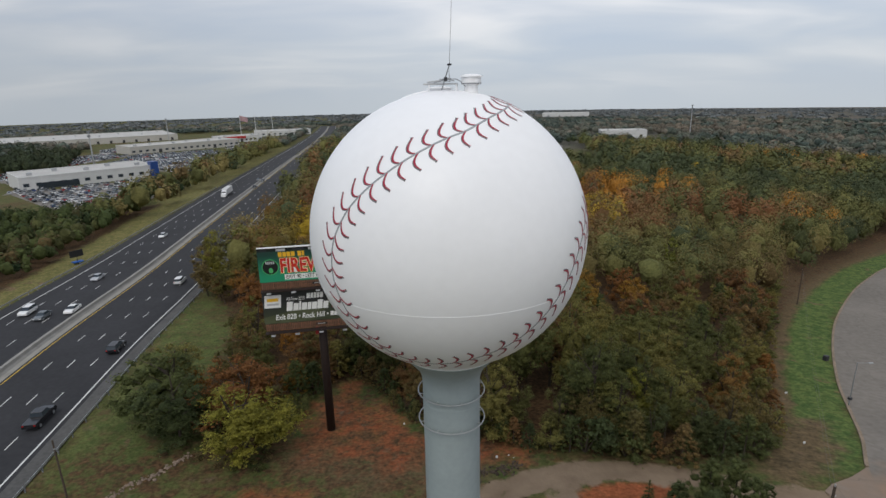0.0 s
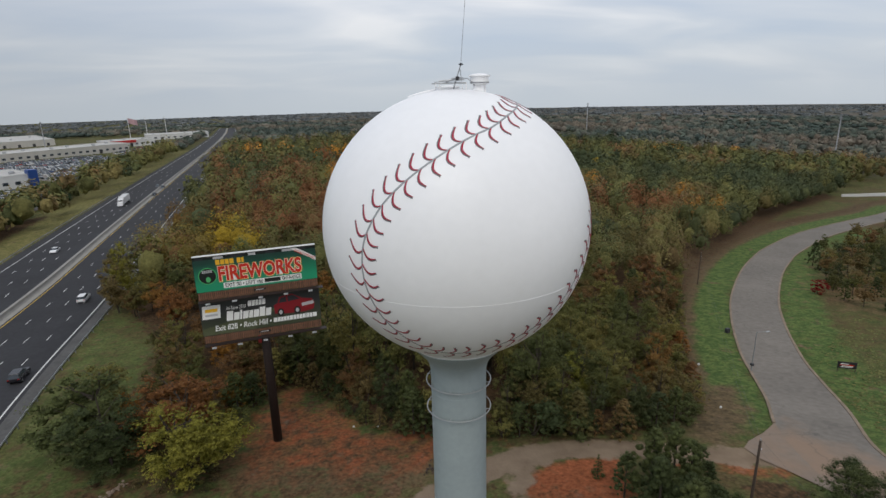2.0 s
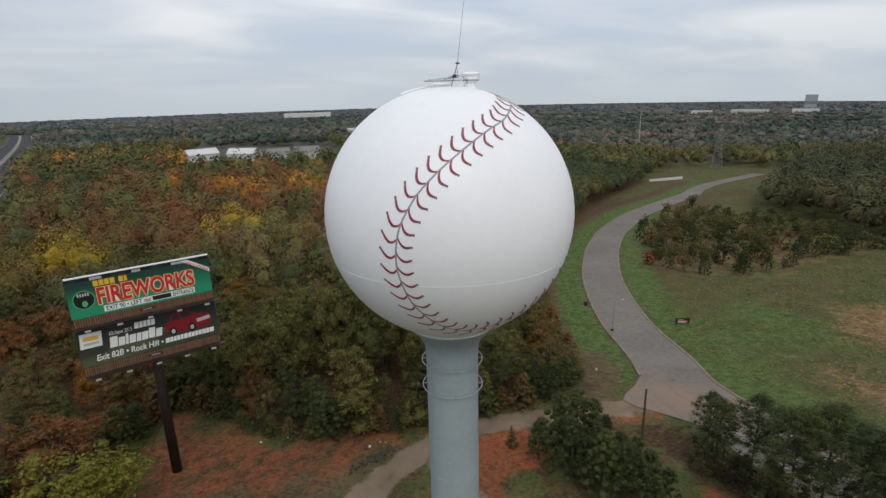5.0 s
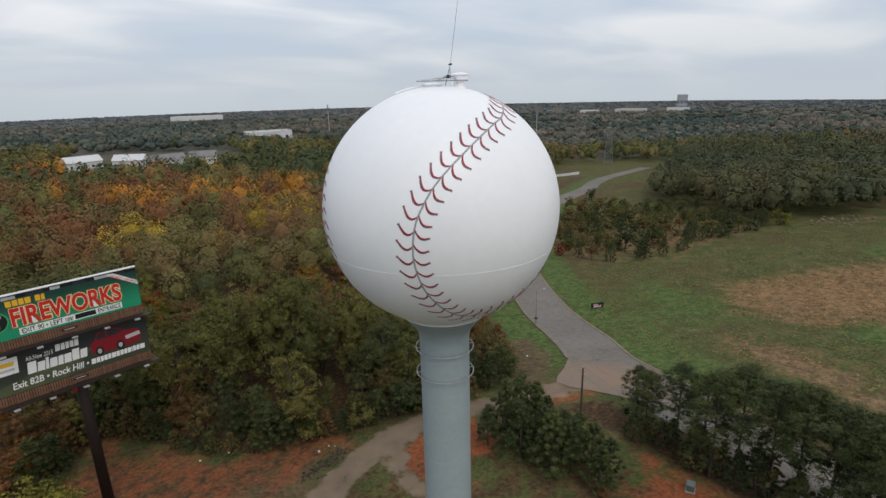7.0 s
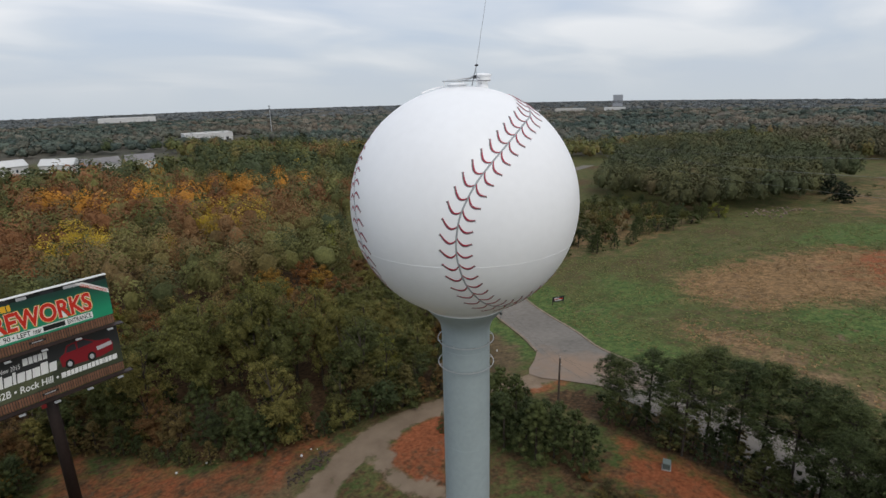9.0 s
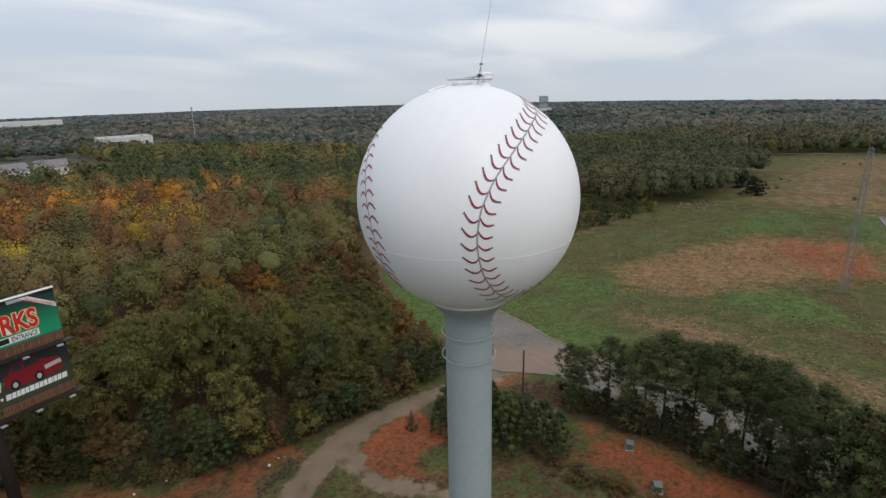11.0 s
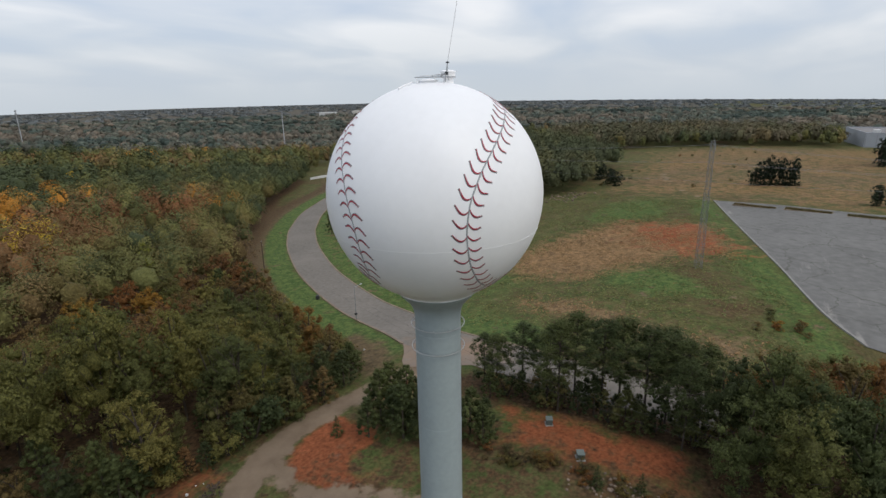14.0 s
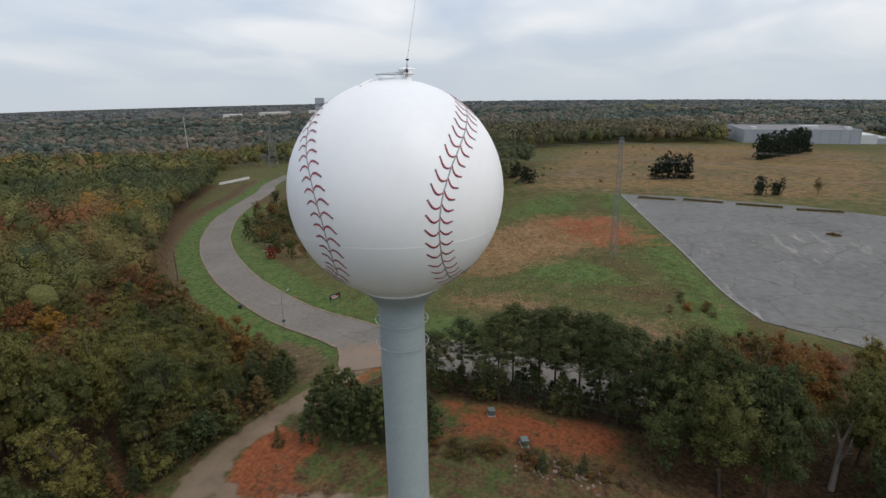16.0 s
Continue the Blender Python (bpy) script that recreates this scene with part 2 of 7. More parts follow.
DARK_PINE = foliage("dark_evergreen_needles", [(0.0, (0.020, 0.030, 0.018)), (1.0, (0.032, 0.044, 0.022))], leafy=0.3)
GOLD = foliage("yellow_green_leaves", [(0.0, (0.150, 0.180, 0.034)), (1.0, (0.225, 0.205, 0.034))], leafy=0.25)
BROWNS = foliage("olive_brown_leaves", [(0.0, (0.134, 0.118, 0.041)), (0.6, (0.185, 0.130, 0.051)), (1.0, (0.210, 0.112, 0.046))], leafy=0.28)
RUST = foliage("rust_leaves", [(0.0, (0.205, 0.115, 0.032)), (1.0, (0.215, 0.090, 0.032))], leafy=0.25)
WEEDS = foliage("dry_weeds", [(0.0, (0.10, 0.088, 0.036)), (0.5, (0.135, 0.105, 0.045)), (1.0, (0.16, 0.11, 0.05))], leafy=0.4, noise_scale=0.2)
CRIMSON = foliage("crimson_leaves", [(0.0, (0.20, 0.014, 0.014)), (1.0, (0.24, 0.018, 0.016))])
FAR_LEAF = far_foliage("far_woods_leaves")

# ---- helpers for building ----
def part(name, bm, mat, parent=None, label="", smooth=False):
    """Links a bmesh as one mesh object, under a thing or a part."""
    me = bpy.data.meshes.new(name)
    bm.normal_update()
    bm.to_mesh(me)
    bm.free()
    return part_of(name, me, mat, parent, label, smooth)


def part_of(name, me, mat, parent=None, label="", smooth=False):
    if mat is not None and not me.materials:
        me.materials.append(mat)
    if smooth:
        me.polygons.foreach_set("use_smooth", [True] * len(me.polygons))
    ob = new(name, me)
    ob.parent = parent
    return tagged(ob, label=label) if label else ob


def thing(name, at=(0, 0, 0), turn=0.0, label="", category="", group="", kind=""):
    ob = new(name)
    ob.empty_display_size = 0.2
    ob.matrix_basis = pose(*at, 0, 0, turn)
    return tagged(ob, label, category, group, kind)


def box(bm, x0, x1, y0, y1, z0, z1, bevel=0.0):
    r = bmesh.ops.create_cube(bm, size=1.0, matrix=Matrix.Translation(((x0 + x1) / 2, (y0 + y1) / 2, (z0 + z1) / 2)) @ Matrix.Diagonal((x1 - x0, y1 - y0, z1 - z0, 1)))
    if bevel:
        edges = list({e for v in r["verts"] for e in v.link_edges})
        bmesh.ops.bevel(bm, geom=edges, offset=bevel, segments=1, affect="EDGES", profile=0.5)
    return bm


def boxed(x0, x1, y0, y1, z0, z1, bevel=0.0):
    return box(bmesh.new(), x0, x1, y0, y1, z0, z1, bevel)


def rod(bm, a, b, r0, r1=None, n=8, caps=True):
    """A tapered round bar from a to b."""
    a, b = Vector(a), Vector(b)
    d = b - a
    if d.length < 1e-6:
        return bm
    q = d.to_track_quat("Z", "Y").to_matrix()
    r1 = r0 if r1 is None else r1
    rings = []
    for p, r in ((a, r0), (b, r1)):
        rings.append([bm.verts.new(p + q @ Vector((r * math.cos(2 * math.pi * k / n), r * math.sin(2 * math.pi * k / n), 0))) for k in range(n)])
    for k in range(n):
        bm.faces.new((rings[0][k], rings[0][(k + 1) % n], rings[1][(k + 1) % n], rings[1][k]))
    if caps:
        bm.faces.new(rings[0][::-1])
        bm.faces.new(rings[1])
    return bm


def rodded(*args, **kw):
    return rod(bmesh.new(), *args, **kw)


def lathe(profile, n=48, bm=None):
    """A turned form from (radius, height) pairs."""
    bm = bm or bmesh.new()
    rings = []
    for r, z in profile:
        if r < 1e-6:
            rings.append([bm.verts.new((0, 0, z))])
        else:
            rings.append([bm.verts.new((r * math.cos(2 * math.pi * k / n), r * math.sin(2 * math.pi * k / n), z)) for k in range(n)])
    for lo, hi in zip(rings, rings[1:]):
        for k in range(n):
            f = [lo[k % len(lo)], lo[(k + 1) % len(lo)], hi[(k + 1) % len(hi)], hi[k % len(hi)]]
            f = list(dict.fromkeys(f))
            if len(f) > 2:
                bm.faces.new(f)
    return bm


def ring(bm, radius, z, thick, n=64, m=8):
    loops = []
    for k in range(n):
        a = 2 * math.pi * k / n
        loops.append([bm.verts.new(((radius + thick * math.cos(2 * math.pi * j / m)) * math.cos(a), (radius + thick * math.cos(2 * math.pi * j / m)) * math.sin(a), z + thick * math.sin(2 * math.pi * j / m))) for j in range(m)])
    for k in range(n):
        for j in range(m):
            bm.faces.new((loops[k][j], loops[(k + 1) % n][j], loops[(k + 1) % n][(j + 1) % m], loops[k][(j + 1) % m]))
    return bm


def mesh_from(name, verts, faces):
    me = bpy.data.meshes.new(name)
    me.from_pydata(verts, [], faces)
    me.update()
    return me


# ---- the ground: one sheet to the horizon ----
def hump(x, y, a, b, k, w):
    return k * np.exp(-((x - a) ** 2 + (y - b) ** 2) / (2 * w * w))


def land(x, y):
    """Height of the ground: a low hill that falls away all round."""
    x, y = np.asarray(x, float), np.asarray(y, float)
    r = np.hypot(x, y)
    far = -0.026 * (np.sqrt(r * r + 150.0 ** 2) - 150)
    s = 450 * np.tanh((0.45 * x + 0.89 * y) / 450)
    u = np.clip((s - 36) / 52, 0, 1)
    dip = (-0.055 * np.maximum(s - 30, 0) - 4.5 * u * u * (3 - 2 * u)) * np.exp(-(r / 1500) ** 2)
    dip = dip * np.exp(-((-0.66 * x + 0.75 * y) / (85 + 0.25 * r)) ** 2)
    return far + dip + hump(x, y, 24, -6, 2.2, 16) + hump(x, y, -20, 52, -2.0, 18) + hump(x, y, 190, 25, 2.0, 60)


def landz(x, y):
    return float(land(x, y))


def spline(points, step=2.0):
    """A smooth line through the points, walked in steps."""
    pts = [np.array(p, float) for p in points]
    pts = [2 * pts[0] - pts[1], *pts, 2 * pts[-1] - pts[-2]]
    out = []
    for a, b, c, d in zip(pts, pts[1:], pts[2:], pts[3:]):
        n = max(2, int(np.linalg.norm(c - b) / step))
        for k in range(n):
            t = k / n
            out.append(0.5 * (2 * b + (c - a) * t + (2 * a - 5 * b + 4 * c - d) * t * t + (3 * b - a - 3 * c + d) * t ** 3))
    out.append(pts[-2])
    return np.array(out)


def sides(line):
    d = np.gradient(line, axis=0)
    d /= np.linalg.norm(d, axis=1, keepdims=True)
    return np.stack([d[:, 1], -d[:, 0]], 1)


def ribbon(name, line, left, right, lift, across=2, height=None):
    """A strip of ground cover along a line, between two offsets to its right."""
    nrm = sides(line)
    verts, faces = [], []
    for p, q in zip(line, nrm):
        for k in range(across + 1):
            s = left + (right - left) * k / across
            v = p + q * s
            z = landz(*v) if height is None else height(v)
            verts.append((v[0], v[1], z + lift))
    w = across + 1
    for i in range(len(line) - 1):
        for k in range(across):
            faces.append((i * w + k, i * w + k + 1, (i + 1) * w + k + 1, (i + 1) * w + k))
    return mesh_from(name, verts, faces)


def bar_along(name, line, offset, profile, lift=0.0):
    """A solid of the given (across, up) profile along a line."""
    nrm = sides(line)
    verts, faces = [], []
    m = len(profile)
    for p, q in zip(line, nrm):
        z = landz(*(p + q * offset)) + lift
        for s, u in profile:
            v = p + q * (offset + s)
            verts.append((v[0], v[1], z + u))
    for i in range(len(line) - 1):
        for k in range(m):
            faces.append((i * m + k, i * m + (k + 1) % m, (i + 1) * m + (k + 1) % m, (i + 1) * m + k))
    faces.append(tuple(range(m))[::-1])
    faces.append(tuple(range((len(line) - 1) * m, len(line) * m)))
    return mesh_from(name, verts, faces)


def highway_x(y):
    """Where the middle of the highway lies."""
    return -69.5 - 0.135 * y - 3e-5 * np.maximum(y - 500, 0) ** 2


HIGHWAY = np.array([(float(highway_x(y)), y) for y in [*np.arange(-160, 400, 5.0), *np.arange(400, 1500, 20.0)]])
ROAD_LEFT = spline([(43.2, -19), (43, -8), (44.5, 6), (48, 20), (52.5, 33), (60.8, 45.3), (67, 56), (73.3, 67.5), (84, 84), (97.5, 101.7), (119, 125), (137, 141.5), (150, 152), (181, 173), (208, 187), (240, 201), (269, 212.5), (292, 226), (330, 240), (390, 250)])
ROAD = ROAD_LEFT + sides(ROAD_LEFT) * 5.5
TRACK = spline([(50, 26.5), (40, 29.3), (31, 32.0), (23, 33.7), (16, 33.6), (10, 32.0), (4, 29.0), (-2, 24), (-8, 15), (-16, 4)], 1.0)
SPUR = spline([(17, 32.2), (13.5, 29.5), (12.3, 26), (12.5, 21), (15, 14), (17, 4)], 1.0)
LOT = [(221, -12.7), (162, -22.7), (125, -30), (97, -35.6), (82.7, -40.5), (72, -62), (90, -120), (150, -150), (196, -102), (206, -79), (209, -56), (216, -36)]
CLAY = [(26, 31.0), (19.5, 31.4), (15, 30), (12.9, 26.8), (13.2, 21), (14.6, 18.6), (16.2, 22), (19, 23.4), (23, 21.5), (25, 25)]
CLAY_EAST = [(36.5, 9), (37, -2), (35, -14), (29, -15), (28, -6), (28, 5)]
CLEARING = [(-23, 41), (-22, 56), (-16, 63), (-9, 54), (-3, 45), (13, 40), (14, 36.5), (5, 34.5), (-6, 34), (-16, 37)]
DRY_BAND = [(87, 23), (85.5, 9.4), (75, -9), (76, -23.4), (68, -20), (69.7, -9.5), (75, 7), (78.4, 20)]
DRY_PATCH = [(122, 40), (148, 31), (172, 17), (174, -12), (140, -22), (130, -8), (113, 6), (102, 14), (106, 30)]
DRY_FAR = [(235, 40), (345, 40), (450, 33), (488, -11), (504, -108), (440, -200), (260, -140), (226, -112), (210, -60), (225, -14), (230, 15)]
ORANGE = [(148, 9), (172, 9), (172, -8), (152, -20), (133, -21), (131, -8)]
LUSH_A = [(204, 26.4), (220, 7.6), (184, 2), (168, 22), (176, 30)]
LUSH_B = [(111, 12), (118, 7), (115, -5.5), (102, -14), (97, -17), (94, -4), (99, 8)]
BEND = [(119, 98), (116, 84), (124, 71), (141, 66), (205, 64), (228, 166), (192, 162), (162, 143), (136, 119)]
FIELD_PATH = spline([(407, 30), (342, 20), (300, 14), (265, 7), (236, -3), (221, -12)], 4.0)
LUSH_C = [(90, 50), (112, 60), (120, 40), (108, 25), (90, 30), (78, 36)]
WEST_SCRUB = [(-109, 60), (-113, 100), (-117, 125), (-122, 150), (-131, 200), (-137, 245), (-150, 222), (-190, 205), (-215, 230), (-235, 240), (-240, 60)]
FOREST = [(44, 42), (54, 59), (64, 76), (82, 105), (95, 126), (139, 161), (225, 226), (300, 270), (300, 310), (-82, 310), (-62, 150), (-57, 104), (-45, 86), (-41, 64), (-40, 46), (-28, 47), (-22, 58), (-15, 64), (-8, 53), (-2, 44.5), (9, 40.5), (20, 38), (31, 36)]
SOUTH_FLOOR = [(31, -15), (47, -16), (62, -24), (75, -36), (70, -62), (52, -90), (34, -80), (23, -50), (21, -30), (25, -19)]
VERGE_LINE = ROAD_LEFT[(ROAD_LEFT[:, 1] > 36) & (ROAD_LEFT[:, 1] < 240)]
VERGE_LINE = VERGE_LINE - sides(VERGE_LINE) * 4.5
LOT_LINE = spline([(218, -8), (160, -17), (122, -25), (92, -31), (78, -34)])
INNER_LINE = ROAD_LEFT[(ROAD_LEFT[:, 1] > 34) & (ROAD_LEFT[:, 1] < 190)]
INNER_LINE = INNER_LINE + sides(INNER_LINE) * 16
BROWN_LINE = VERGE_LINE - sides(VERGE_LINE) * 8.5


def reach(points, poly):
    """Distance inwards (above 0) or outwards from the edge of a polygon."""
    p = np.asarray(poly, float)
    best = np.full(len(points), 1e9)
    inside = np.zeros(len(points), bool)
    for a, b in zip(p, np.roll(p, -1, 0)):
        d = b - a
        t = np.clip(((points - a) @ d) / (d @ d), 0, 1)
        best = np.minimum(best, np.hypot(*(points - a - t[:, None] * d).T))
        cross = (a[1] > points[:, 1]) != (b[1] > points[:, 1])
        with np.errstate(divide="ignore", invalid="ignore"):
            xi = a[0] + (points[:, 1] - a[1]) * d[0] / (d[1] if abs(d[1]) > 1e-9 else 1e-9)
        inside ^= cross & (points[:, 0] < xi)
    return np.where(inside, best, -best)


def within(points, poly, soft):
    return np.clip(reach(points, poly) / soft * 0.5 + 0.5, 0, 1)


def near_line(points, line, half, soft):
    best = np.full(len(points), 1e9)
    for q in line[::2]:
        best = np.minimum(best, np.hypot(points[:, 0] - q[0], points[:, 1] - q[1]))
    return np.clip((half - best) / soft + 0.5, 0, 1)


def axis_marks(lo, hi, step, far):
    mid = list(np.arange(lo, hi + step / 2, step))
    out, s, a, b = mid, step, mid[0], mid[-1]
    while b < far:
        s *= 1.12
        b += s
        a -= s
        out = [a, *out, b]
    return np.array(out)


gx, gy = axis_marks(-110, 230, 1.25, 4700), axis_marks(-60, 200, 1.25, 4700)
XX, YY = np.meshgrid(gx, gy)
flat = np.stack([XX.ravel(), YY.ravel()], 1)
zz = land(flat[:, 0], flat[:, 1])
zz = zz + 0.05 * np.sin(flat[:, 0] * 0.9) * np.sin(flat[:, 1] * 1.1 + flat[:, 0] * 0.3)
near = (np.hypot(*flat.T) < 700)
# the highway runs on a level bed
bed = near_line(flat, HIGHWAY, 23.5, 3.0)
nx, ny = len(gx), len(gy)
idx = np.arange(nx * ny).reshape(ny, nx)
quads = np.stack([idx[:-1, :-1].ravel(), idx[:-1, 1:].ravel(), idx[1:, 1:].ravel(), idx[1:, :-1].ravel()], 1)
ground_me = bpy.data.meshes.new("ground")
ground_me.from_pydata(np.column_stack([flat, zz - 0.10 * bed]).tolist(), [], quads.tolist())
cover_clay = np.zeros(len(flat)); cover_dry = np.zeros(len(flat)); cover_lush = np.zeros(len(flat)); cover_dirt = np.zeros(len(flat)); cover_litter = np.zeros(len(flat)); cover_brush = np.zeros(len(flat))
P = flat[near]
clay = np.maximum.reduce([within(P, CLAY, 1.6) * 1.3, within(P, CLAY_EAST, 3.5) * 1.0, within(P, [(-28, 31.5), (-23, 34.5), (-16, 32), (-18, 28), (-26, 27)], 3.0) * 0.75, within(P, CLEARING, 4.0) * 0.66, np.clip((36 - np.hypot(P[:, 0] - 4, P[:, 1])) / 10, 0, 1) * 0.22])
clay = np.maximum(clay, near_line(P, spline([(46, 25.5), (38, 27), (31, 29.5)]), 2.6, 3.0) * 0.5)
cover_clay[near] = clay
cover_dirt[near] = np.maximum.reduce([near_line(P, TRACK, 2.3, 1.8), near_line(P, SPUR, 1.5, 1.5) * 0.8, near_line(P, FIELD_PATH, 2.2, 3.0) * 0.55])
cover_dry[near] = np.maximum.reduce([within(P, DRY_BAND, 6), within(P, DRY_PATCH, 9), within(P, DRY_FAR, 25) * 0.62, within(P, BEND, 6) * 0.45, near_line(P, BROWN_LINE, 4.5, 5.0) * 0.3])
cover_lush[near] = np.maximum.reduce([within(P, LUSH_A, 8), within(P, LUSH_B, 6), within(P, LUSH_C, 12) * 0.8, near_line(P, VERGE_LINE, 4.5, 3.5), near_line(P, INNER_LINE, 5.5, 5.0) * 0.85, near_line(P, LOT_LINE, 6.0, 8.0) * 0.7, near_line(P, spline([(62, 15), (70, 30), (84, 45)]), 8, 8) * 0.7])
cover_clay[near] = np.maximum(cover_clay[near], within(P, ORANGE, 12) * 0.8)
cover_litter[near] = np.maximum.reduce([within(P, CLEARING, 4.0) * 0.52, near_line(P, spline([(-44, 30), (-30, 33), (-10, 30)]), 12, 8) * 0.5, np.clip((36 - np.hypot(P[:, 0] - 4, P[:, 1])) / 10, 0, 1) * 0.46, near_line(P, BROWN_LINE - sides(BROWN_LINE) * 1.5, 4.5, 4.0) * 0.6, within(P, FOREST, 3.0), within(P, WEST_SCRUB, 3.0), near_line(P, spline([(26, 9), (26.5, 0), (25.5, -8), (25.5, -16)]), 1.6, 2.0), near_line(P, spline([(41, 20), (41, 0), (40, -16)]), 3.5, 3.0), within(P, SOUTH_FLOOR, 4.0), near_line(P, spline([(-36, 37), (-30, 42), (-24, 42)]), 3.0, 4.0) * 0.7])
cover_brush[near] = np.maximum.reduce([near_line(P, BROWN_LINE, 4.6, 2.5), within(P, [(40, 31), (52, 37), (60, 52), (48, 50), (40, 40)], 3.0), within(P, [(-26, 38), (-10, 30), (2, 30), (8, 35), (-2, 42), (-20, 46)], 4.0) * 0.85, within(P, [(14, 12), (30, 12), (30, -16), (8, -20), (2, 0)], 6.0) * 0.45])
rr = np.hypot(*flat.T)
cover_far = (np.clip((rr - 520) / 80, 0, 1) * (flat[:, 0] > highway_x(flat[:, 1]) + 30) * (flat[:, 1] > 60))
# lush on the near verge of the motorway, paler and yellower past it
across = P[:, 0] - highway_x(P[:, 1])
cover_lush[near] = np.maximum(cover_lush[near], np.clip((across - 22) / 2, 0, 1) * np.clip((44 - across) / 8, 0, 1) * (P[:, 1] < 200) * 0.38)
cover_straw = np.zeros(len(flat))
cover_straw[near] = np.clip((-across - 20) / 3, 0, 1) * np.clip((44 + across) / 6, 0, 1)
for nm, arr in (("far", cover_far), ("straw", cover_straw), ("brush", cover_brush), ("litter", cover_litter), ("clay", cover_clay), ("dry", cover_dry), ("lush", cover_lush), ("dirt", cover_dirt)):
    ground_me.attributes.new(nm, "FLOAT", "POINT").data.foreach_set("value", arr.astype(np.float32))


def ground_material():
    m = bpy.data.materials.new("grass_clay_and_dirt")
    m.use_nodes = True
    n, l = m.node_tree.nodes, m.node_tree.links
    b = n["Principled BSDF"]
    b.inputs["Roughness"].default_value, b.inputs["Specular IOR Level"].default_value = 0.95, 0.1
    tc = n.new("ShaderNodeTexCoord")

    def tex(scale, detail=5):
        t = n.new("ShaderNodeTexNoise")
        t.inputs["Scale"].default_value, t.inputs["Detail"].default_value, t.inputs["Roughness"].default_value = scale, detail, 0.6
        l.new(tc.outputs["Object"], t.inputs["Vector"])
        return t.outputs["Fac"]

    wide, mid, fine = tex(0.03), tex(0.22), tex(1.6, 6)

    def mixed(fac, a, bb):
        x = n.new("ShaderNodeMix"); x.data_type = "RGBA"
        l.new(fac, x.inputs["Factor"])
        for key, v in (("A", a), ("B", bb)):
            if isinstance(v, tuple):
                x.inputs[key].default_value = (*v, 1)
            else:
                l.new(v, x.inputs[key])
        return x.outputs["Result"]

    def edge(name, hard, t=mid):
        """The cover's own weight, broken up by the mottling."""
        a = n.new("ShaderNodeAttribute"); a.attribute_name = name
        wild = n.new("ShaderNodeMath"); wild.operation = "MULTIPLY_ADD"; wild.inputs[1].default_value, wild.inputs[2].default_value = 1.9, -0.45
        l.new(t, wild.inputs[0])
        s = n.new("ShaderNodeMath"); s.operation = "ADD"
        l.new(a.outputs["Fac"], s.inputs[0]); l.new(wild.outputs[0], s.inputs[1])
        f2 = n.new("ShaderNodeMath"); f2.operation = "MULTIPLY_ADD"; f2.inputs[1].default_value = 0.5
        l.new(fine, f2.inputs[0]); l.new(s.outputs[0], f2.inputs[2])
        r = n.new("ShaderNodeMapRange"); r.inputs["From Min"].default_value, r.inputs["From Max"].default_value = 1.25 - hard, 1.25 + hard
        l.new(f2.outputs[0], r.inputs["Value"])
        return r.outputs[0]

    def contrast(f, lo, hi):
        r = n.new("ShaderNodeMapRange"); r.inputs["From Min"].default_value, r.inputs["From Max"].default_value = lo, hi
        l.new(f, r.inputs["Value"])
        return r.outputs[0]

    clod = tex(0.65, 6)
    grass = mixed(contrast(mid, 0.38, 0.62), (0.060, 0.080, 0.025), (0.112, 0.108, 0.040))
    grass = mixed(contrast(clod, 0.47, 0.66), grass, (0.098, 0.072, 0.036))
    grass = mixed(contrast(wide, 0.52, 0.72), grass, mixed(contrast(fine, 0.4, 0.6), (0.078, 0.046, 0.024), (0.115, 0.074, 0.040)))
    lush = mixed(contrast(clod, 0.38, 0.62), (0.050, 0.086, 0.025), (0.104, 0.140, 0.042))
    col = mixed(edge("lush", 0.22), grass, lush)
    col = mixed(edge("straw", 0.3), col, mixed(contrast(clod, 0.36, 0.64), (0.105, 0.105, 0.036), (0.190, 0.165, 0.066)))
    dry = mixed(contrast(clod, 0.36, 0.64), (0.135, 0.086, 0.042), (0.290, 0.172, 0.082))
    dry = mixed(contrast(tex(0.018, 4), 0.46, 0.62), dry, mixed(contrast(clod, 0.36, 0.64), (0.115, 0.078, 0.044), (0.215, 0.146, 0.080)))
    col = mixed(edge("dry", 0.25), col, dry)
    col = mixed(edge("brush", 0.3), col, mixed(contrast(clod, 0.34, 0.66), (0.072, 0.054, 0.030), (0.150, 0.106, 0.058)))
    red = mixed(contrast(clod, 0.34, 0.66), (0.185, 0.062, 0.028), (0.300, 0.096, 0.042))
    col = mixed(edge("clay", 0.22), col, red)
    leaf = mixed(contrast(fine, 0.35, 0.65), (0.040, 0.028, 0.016), (0.115, 0.066, 0.034))
    col = mixed(edge("litter", 0.22, clod), col, leaf)
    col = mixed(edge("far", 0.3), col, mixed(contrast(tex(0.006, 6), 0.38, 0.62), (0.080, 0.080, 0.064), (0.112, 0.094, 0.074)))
    sp = n.new("ShaderNodeMapRange"); sp.inputs["From Min"].default_value, sp.inputs["From Max"].default_value = 0.3, 0.7
    sp.inputs["To Min"].default_value, sp.inputs["To Max"].default_value = 0.62, 1.38
    l.new(tex(2.0, 8), sp.inputs["Value"])
    rough_ = n.new("ShaderNodeVectorMath"); rough_.operation = "SCALE"
    l.new(col, rough_.inputs[0]); l.new(sp.outputs[0], rough_.inputs["Scale"])
    dirt = mixed(contrast(mid, 0.3, 0.7), (0.165, 0.118, 0.080), (0.250, 0.186, 0.130))
    col = mixed(edge("dirt", 0.15), rough_.outputs[0], dirt)
    sc = n.new("ShaderNodeVectorMath"); sc.operation = "SCALE"; sc.inputs["Scale"].default_value = 1.0
